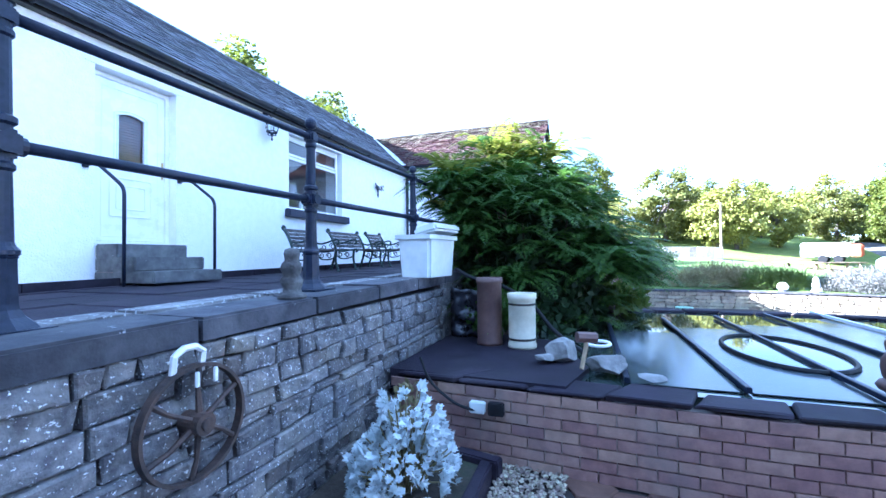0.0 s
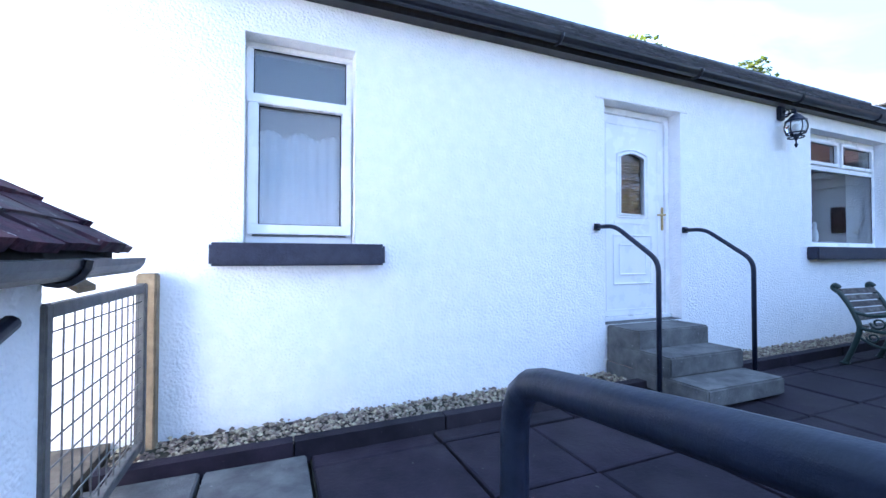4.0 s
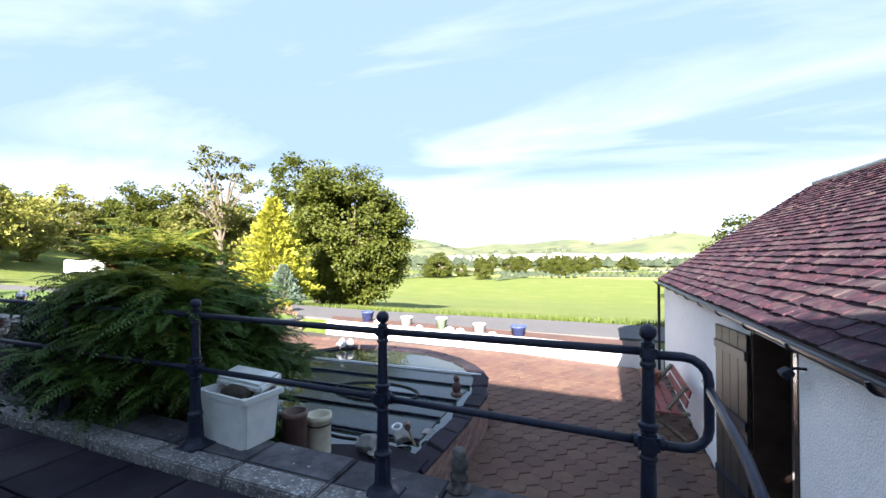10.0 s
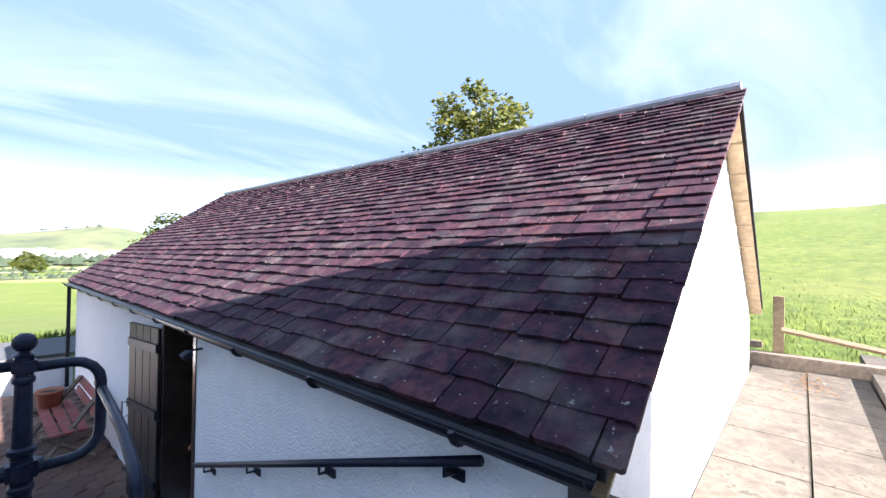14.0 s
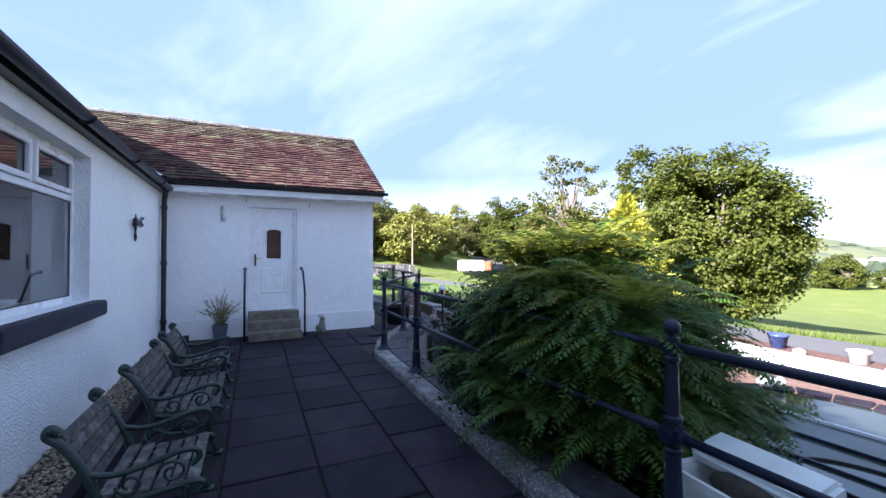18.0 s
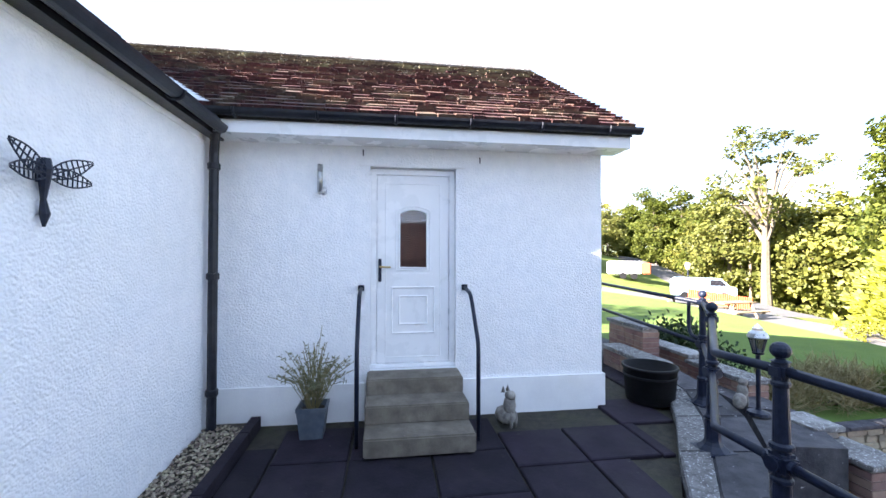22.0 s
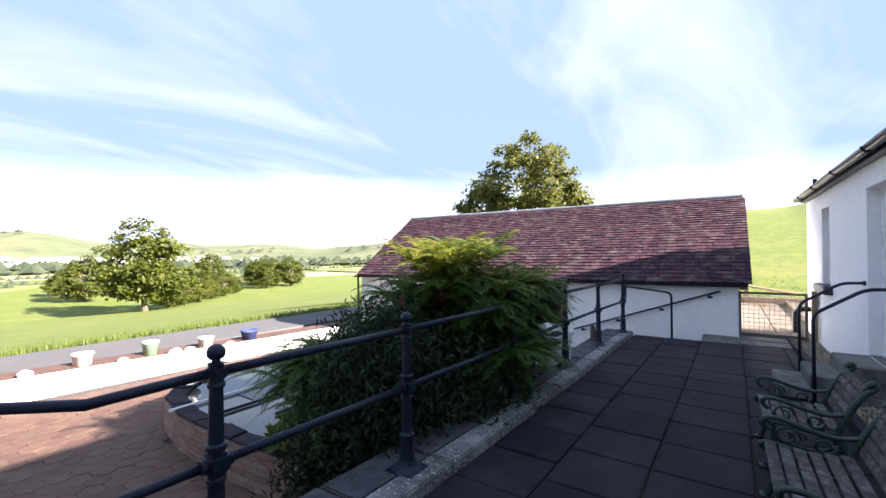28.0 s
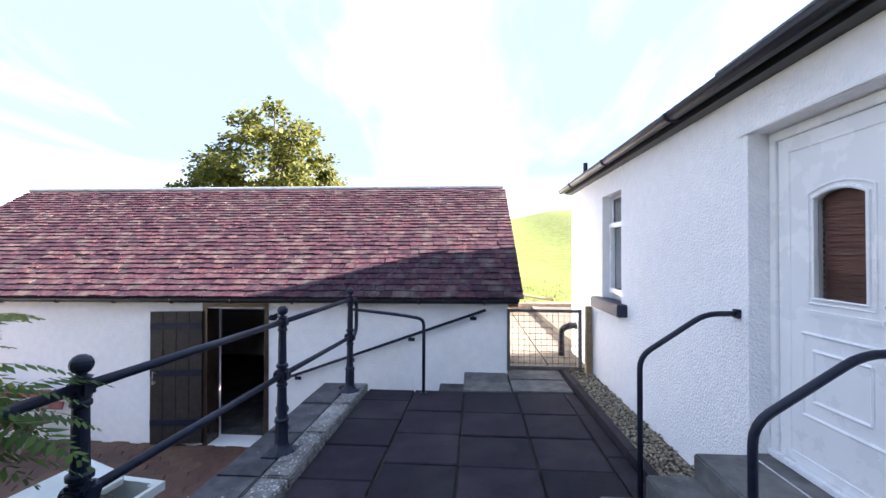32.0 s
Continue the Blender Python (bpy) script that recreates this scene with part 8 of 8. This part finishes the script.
# fallen leaves on the side path
r = random.Random(97)
lv, lf = [], []
for k in range(90):
    p = Vector((-7.5 + r.gauss(0, 0.35), -0.56 + r.gauss(0, 0.14), 0.055 + r.uniform(0.004, 0.025)))
    d = rand_dir(r); d.z *= 0.25; d.normalize()
    add_leaf(lv, lf, p, d, d.cross(Vector((0, 0, 1))).normalized(), r.uniform(0.04, 0.07), 0.03, 0.006)
ob = fast_mesh("leaf_litter", lv, lf, leaf("dead_leaf", (0.13, 0.06, 0.025), (0.30, 0.15, 0.06), 0.1)); tagged(ob, "brown fallen leaves on the side path", "leaves", "", "stuff")

# ---- valley, town and hills ----
M_FIELD1 = surface("pale_stubble", (0.222, 0.195, 0.116), (0.285, 0.254, 0.158), 0.95, 0.02, None, bump=0)
M_FIELD2 = surface("green_pasture", (0.085, 0.130, 0.026), (0.130, 0.165, 0.040), 0.95, 0.02, None, bump=0)
M_FIELD3 = surface("light_green_field", (0.120, 0.150, 0.040), (0.175, 0.190, 0.060), 0.95, 0.02, None, bump=0)
M_FARWOOD = surface("far_woodland", (0.020, 0.034, 0.018), (0.046, 0.062, 0.030), 0.95, 0.05, None, bump=0)
M_HILL = surface("far_hill_pasture", (0.075, 0.105, 0.045), (0.160, 0.165, 0.080), 0.95, 0.008, (0.040, 0.060, 0.036), 0.012, 0.95, 0, 1)
r = random.Random(91)


def patch(x0, x1, y0, y1, z, mat, name, label):
    bm = bmesh.new()
    prism(bm, [(x0, y0), (x1, y0 + r.uniform(-20, 20)), (x1 + r.uniform(-30, 30), y1), (x0 + r.uniform(-30, 30), y1 + r.uniform(-10, 10))], z - 1.0, z)
    setting(part(name, bm, mat), label, "field")


fz = ground_z(0, -400)
for x0, x1, y0, y1, m in ((-420, -60, -520, -455, M_FIELD1), (-40, 330, -470, -440, M_FIELD1), (330, 700, -540, -400, M_FIELD2), (-300, 80, -640, -540, M_FIELD2), (100, 420, -640, -560, M_FIELD1), (-700, -300, -420, -330, M_FIELD2), (-330, -140, -360, -300, M_FIELD1)):
    patch(x0, x1, y0, y1, fz + 0.5 + r.uniform(0, 0.4), m, "field", "distant field in the valley")
for k in range(34):
    x, y = r.uniform(-640, 560), r.uniform(-700, -300)
    w, d = r.uniform(50, 130), r.uniform(14, 34)
    patch(x - w, x + w, y - d, y + d, fz + 0.9 + k * 0.03, (M_FIELD1, M_FIELD2, M_FIELD3)[k % 3], "field", "distant field in the valley")
# belts of far trees and hedges
bv, bf = [], []
for k in range(60):
    xa, ya = r.uniform(-600, 520), r.uniform(-700, -300)
    ang = r.choice((0.0, 0.25, -0.2, 1.3)) + r.uniform(-0.1, 0.1)
    for i in range(r.randint(10, 30)):
        x, y = xa + 5.5 * i * math.cos(ang), ya + 5.5 * i * math.sin(ang)
        s = r.uniform(1.8, 3.6)
        b = len(bv)
        bv += [(x + s * dx * r.uniform(0.8, 1.3), y + s * dy, fz + s * dz) for dx, dy, dz in ((1, 0, 0.35), (0.2, 0.9, 0.4), (-0.9, 0.4, 0.35), (-0.7, -0.7, 0.4), (0.5, -0.9, 0.4), (0.1, 0.1, 1.35), (0, 0, -0.2))]
        bf += [(b + i_, b + (i_ + 1) % 5, b + 5) for i_ in range(5)]
for k in range(900):
    x = r.uniform(-900, 900)
    y = r.choice((-560, -690, -760, -850)) + r.uniform(-22, 22)
    s = r.uniform(6, 11)
    b = len(bv)
    for dx, dy, dz in ((1, 0, 0.35), (0.2, 0.9, 0.4), (-0.9, 0.4, 0.35), (-0.7, -0.7, 0.4), (0.5, -0.9, 0.4), (0.1, 0.1, 1.25), (0, 0, -0.2)):
        j = r.uniform(0.8, 1.25)
        bv.append((x + s * dx * j, y + s * dy * j, fz + s * dz * j))
    bf += [(b + i, b + (i + 1) % 5, b + 5) for i in range(5)] + [(b + (i + 1) % 5, b + i, b + 6) for i in range(5)]
ob = fast_mesh("far_woods", bv, bf, M_FARWOOD); tagged(ob, "belts of dark trees across the valley", "woodland", "", "stuff")
# the town: small pale houses
tv, tf = [], []
for k in range(330):
    x, y = r.gauss(-60, 190), r.uniform(-1050, -780)
    z = fz + (-780 - y) * 0.035
    w, d, h = r.uniform(5, 11), r.uniform(5, 8), r.uniform(3.5, 6.5)
    b = len(tv)
    tv += [(x - w, y - d, z), (x + w, y - d, z), (x + w, y + d, z), (x - w, y + d, z), (x - w, y - d, z + h), (x + w, y - d, z + h), (x + w, y + d, z + h), (x - w, y + d, z + h), (x - w, y, z + h * 1.6), (x + w, y, z + h * 1.6)]
    tf += [tuple(b + i for i in q) for q in ((0, 1, 5, 4), (1, 2, 6, 5), (2, 3, 7, 6), (3, 0, 4, 7), (4, 5, 9, 8), (7, 8, 9, 6), (4, 8, 7), (5, 6, 9))]
M_TOWN = surface("pale_far_houses", (0.270, 0.252, 0.240), (0.372, 0.360, 0.342), 0.9, 0.01, None, bump=0, per_island=0.35)
ob = fast_mesh("far_town", tv, tf, M_TOWN); tagged(ob, "small pale houses of a distant town", "houses", "", "stuff")
# hills all along the horizon
for name, dist, hgt, seed in (("hill_near", 1250, 66, 1), ("hill_far", 2300, 135, 2)):
    hv, hf = [], []
    cols, rws = 150, 9
    for i in range(cols + 1):
        a = radians(-215 + 300 * i / cols)
        top = hgt * (0.42 + 0.75 * max(-0.3, noise.noise(Vector((math.cos(a) * 3.1 + seed * 7, math.sin(a) * 3.1, seed)))) + 0.25 * noise.noise(Vector((math.cos(a) * 9, math.sin(a) * 9, seed))))
        for j in range(rws + 1):
            f = j / rws
            d = dist * (0.72 + 0.42 * f)
            hv.append((d * math.cos(a), d * math.sin(a), fz - 1 + (top - fz) * smooth01(f)))
    for i in range(cols):
        for j in range(rws):
            q = i * (rws + 1) + j
            hf.append((q, q + 1, q + rws + 2, q + rws + 1))
    ob = fast_mesh(name, hv, hf, M_HILL, smooth=True); setting(ob, "rolling green hills on the horizon", "hills")
    if name == "hill_near":
        wv, wf = [], []
        for k in range(1500):
            i, j = r.randrange(cols), r.randrange(2, rws)
            if noise.noise(Vector((i * 0.22, j * 0.7, 4))) < 0.12:
                continue
            p = Vector(hv[i * (rws + 1) + j]).lerp(Vector(hv[(i + 1) * (rws + 1) + j - 1]), r.random())
            s = r.uniform(5, 10); b = len(wv)
            for dx, dy, dz in ((1, 0, 0.3), (0.2, 0.9, 0.4), (-0.9, 0.4, 0.3), (-0.7, -0.7, 0.4), (0.5, -0.9, 0.4), (0.1, 0.1, 1.1)):
                wv.append((p.x + s * dx, p.y + s * dy, p.z + s * dz))
            wf += [(b + q, b + (q + 1) % 5, b + 5) for q in range(5)]
        ob = fast_mesh("hill_woods", wv, wf, M_FARWOOD); tagged(ob, "patches of wood on the distant hills", "woodland", "", "stuff")

# ---- garden furniture, vehicles, sheds to the east ----
def picnic_table(at, turn):
    pt = thing("picnic_table", "weathered wooden picnic table on the lawn", "picnic table", at, turn, "picnic tables on the lawn")
    for k in range(5):
        part("top_plank", boxm(-0.9, 0.9, -0.36 + k * 0.145, -0.23 + k * 0.145, 0.72, 0.76, 0.006), M_TIMBER, pt)
    for s in (-1, 1):
        for k in range(2):
            part("bench_plank", boxm(-0.9, 0.9, s * 0.72 - 0.13 + k * 0.14, s * 0.72 - 0.01 + k * 0.14, 0.42, 0.46, 0.006), M_TIMBER, pt)
    for x in (-0.6, 0.6):
        part("cross_rail", boxm(x - 0.03, x + 0.03, -0.85, 0.85, 0.36, 0.42), M_TIMBER, pt)
        for s in (-1, 1):
            bm = bmesh.new(); tube(bm, [(x, s * 0.28, 0.72), (x, s * 0.62, 0.0)], 0.05, 4); part("leg", bm, M_TIMBER, pt)


lz = ground_z(22, -15.3)
bm = bmesh.new()
prism(bm, [(22.0 + 2.1 * math.cos(a * math.pi / 4), -15.0 + 2.1 * math.sin(a * math.pi / 4)) for a in range(8)], lz - 0.4, lz + 0.06)
setting(part("paving_round", bm, M_SLAB), "dark paved patch under the picnic tables", "paving")
picnic_table((23.0, -14.8, lz + 0.06), 35)
picnic_table((21.4, -15.6, lz + 0.06), 100)
M_REDFENCE = surface("red_plastic_barrier", (0.50, 0.09, 0.035), (0.60, 0.13, 0.05), 0.6, 8, None, bump=0.1)
rf = thing("barrier_fence", "orange-red slatted fence by the drive", "fence", (0, 0, 0))
for k in range(30):
    x, y = 34.4 - k * 0.086, -24.2 - k * 0.096
    zg = ground_z(x, y)
    part("slat", boxm(x - 0.05, x + 0.05, y - 0.04, y + 0.04, zg - 0.1, zg + 1.0), M_REDFENCE, rf)
bm = bmesh.new(); tube(bm, [(34.4, -24.2, ground_z(34.4, -24.2) + 0.6), (31.85, -27.0, ground_z(31.85, -27.0) + 0.6)], 0.035, 4)
part("rail", bm, M_REDFENCE, rf)
# the lane climbs the bank to the east
dv, df = [], []
lane = [Vector(p) for p in ((24, -20.5), (29, -25.5), (34, -28.8), (42, -31.6), (56, -35.8), (72, -39.8), (88, -42.5))]
for a, b in zip(lane, lane[1:]):
    n = int((b - a).length / 1.5)
    sd = Vector((-(b - a).y, (b - a).x)).normalized()
    for i in range(n):
        c = a.lerp(b, i / n)
        for s in (-1.9, -0.6, 0.6, 1.9):
            q = c + sd * s
            dv.append((q.x, q.y, ground_z(c.x, c.y) + 0.22))
for i in range(len(dv) // 4 - 1):
    for k in range(3):
        df.append((4 * i + k, 4 * i + k + 1, 4 * i + k + 5, 4 * i + k + 4))
setting(fast_mesh("road_climb", dv, df, M_ROAD, smooth=True), "grey lane climbing the bank past the wood", "road")

tr_ = thing("parked_trailer", "white horsebox trailer with a red front", "trailer", (45.0, -25.9, ground_z(45.0, -25.9) + 0.1), 60)
part("body", boxm(-1.3, 1.9, -1.0, 1.0, 0.5, 1.75, 0.1), M_PLINTH, tr_)
part("front", boxm(-2.1, -1.3, -1.0, 1.0, 0.5, 1.6, 0.1), M_REDFENCE, tr_, "red front panel")
for x in (-0.6, 0.4):
    for y in (-1.02, 0.9):
        bm = bmesh.new(); tube(bm, [(x, y, 0.32), (x, y + 0.12, 0.32)], 0.32, 14); part("wheel", bm, M_TUB, tr_)
van = thing("parked_van", "pale blue-white van parked beyond the lawn", "van", (36.9, -27.4, ground_z(36.9, -27.4) + 0.12), 60)
M_VAN = surface("pale_van_paint", (0.30, 0.44, 0.58), (0.38, 0.52, 0.64), 0.25, 2, None, bump=0)
pf = [(-2.2, 0.35), (-2.2, 1.0), (-1.75, 1.15), (-1.15, 1.72), (1.9, 1.75), (2.2, 1.5), (2.2, 0.35)]
bm = bmesh.new(); a = [bm.verts.new((x, -0.85, z)) for x, z in pf]; b = [bm.verts.new((x, 0.85, z)) for x, z in pf]
bm.faces.new(a); bm.faces.new(b[::-1])
for i in range(len(pf)):
    j = (i + 1) % len(pf)
    bm.faces.new((a[i], a[j], b[j], b[i]))
part("body", bm, M_VAN, van)
for s in (-0.856, 0.856):
    bm = bmesh.new(); q = [(-1.6, 1.15), (-1.12, 1.62), (-0.4, 1.62), (-0.4, 1.15)]; bm.faces.new([bm.verts.new((x, s, z)) for x, z in q]); part("side_window", bm, M_POLY, van)
bm = bmesh.new(); bm.faces.new([bm.verts.new(p) for p in ((-1.74, -0.75, 1.17), (-1.74, 0.75, 1.17), (-1.18, 0.72, 1.70), (-1.18, -0.72, 1.70))]); moved(bm, Matrix.Translation((-0.01, 0, 0.012))); part("windscreen", bm, M_POLY, van)
for x in (-1.35, 1.35):
    for y in (-0.8, 0.8):
        bm = bmesh.new(); tube(bm, [(x, y - 0.1, 0.32), (x, y + 0.1, 0.32)], 0.32, 14); part("wheel", bm, M_TUB, van)
for x, y, h, lab in ((38.6, -33.6, 7.0, "tall wooden pole beside the lane"), (41, -16.5, 5.0, "wooden pole on the bank")):
    bm = bmesh.new(); tube(bm, [(0, 0, -0.3), (0, 0, h)], [0.11, 0.08], 8); ob = part("utility_pole", bm, M_OLDTIMBER); ob.matrix_basis = Matrix.Translation((x, y, ground_z(x, y))); tagged(ob, lab, "pole")
sl_ = thing("street_lantern", "short lantern post by the drive", "lantern", (39.2, -28.0, ground_z(39.2, -28.0)))
bm = bmesh.new(); tube(bm, [(0, 0, 0), (0, 0, 2.3)], 0.06, 8); part("post", bm, M_BLACK, sl_)
bm = bmesh.new(); lathe(bm, [(0.14, 2.3), (0.26, 2.75), (0.02, 2.95)], 8); part("head", bm, M_CREAM, sl_)
# wires across the valley
for z0, z1, y in ((9.0, 3.0, -60), (7.6, 2.2, -62)):
    bm = bmesh.new(); tube(bm, [(-60, y, z0), (-10, y, z0 - 2.6), (40, y, z1 - 0.5), (90, y, z1)], 0.025, 4)
    tagged(part("overhead_wire", bm, M_TUB), "thin overhead wire across the meadow", "wire")
# old dry-stone wall at the wood's edge
dw = setting(thing("wall_wood", "", ""), "dark old stone wall at the edge of the wood", "wall")
for k in range(40):
    x, y = 40 + 0.12 * k, -16 + k * 0.62
    zg = ground_z(x, y)
    for c in range(3):
        part("stone", boxm(x - 0.25, x + 0.25, y - 0.30, y + 0.30, zg + c * 0.45 - 0.2, zg + c * 0.45 + 0.24), M_STONE, dw)
# grass tufts along the lane's far edge
r = random.Random(95)
vs, fs = [], []
for k in range(9000):
    x = r.uniform(-12, 30); y = -17.7 - abs(r.gauss(0, 1.1))
    z = ground_z(x, y) - 0.05
    d = Vector((r.gauss(0, 0.25), r.gauss(0, 0.25), 1)).normalized()
    add_leaf(vs, fs, Vector((x, y, z)), d, Vector((r.uniform(-1, 1), r.uniform(-1, 1), 0)).normalized(), r.uniform(0.15, 0.42), 0.03)
ob = fast_mesh("verge_grass", vs, fs, L_GRASS); tagged(ob, "rough green grass along the lane", "grass", "", "stuff")
vs, fs = [], []
for k in range(9000):
    x = -8.9 - abs(r.gauss(0, 6)); y = r.uniform(-4, 12)
    z = ground_z(x, y) - 0.05
    d = Vector((r.gauss(0, 0.3), r.gauss(0, 0.3), 1)).normalized()
    add_leaf(vs, fs, Vector((x, y, z)), d, Vector((r.uniform(-1, 1), r.uniform(-1, 1), 0)).normalized(), r.uniform(0.1, 0.34), 0.03)
ob = fast_mesh("hill_grass", vs, fs, L_GRASS); tagged(ob, "tufts of grass on the hillside", "grass", "", "stuff")
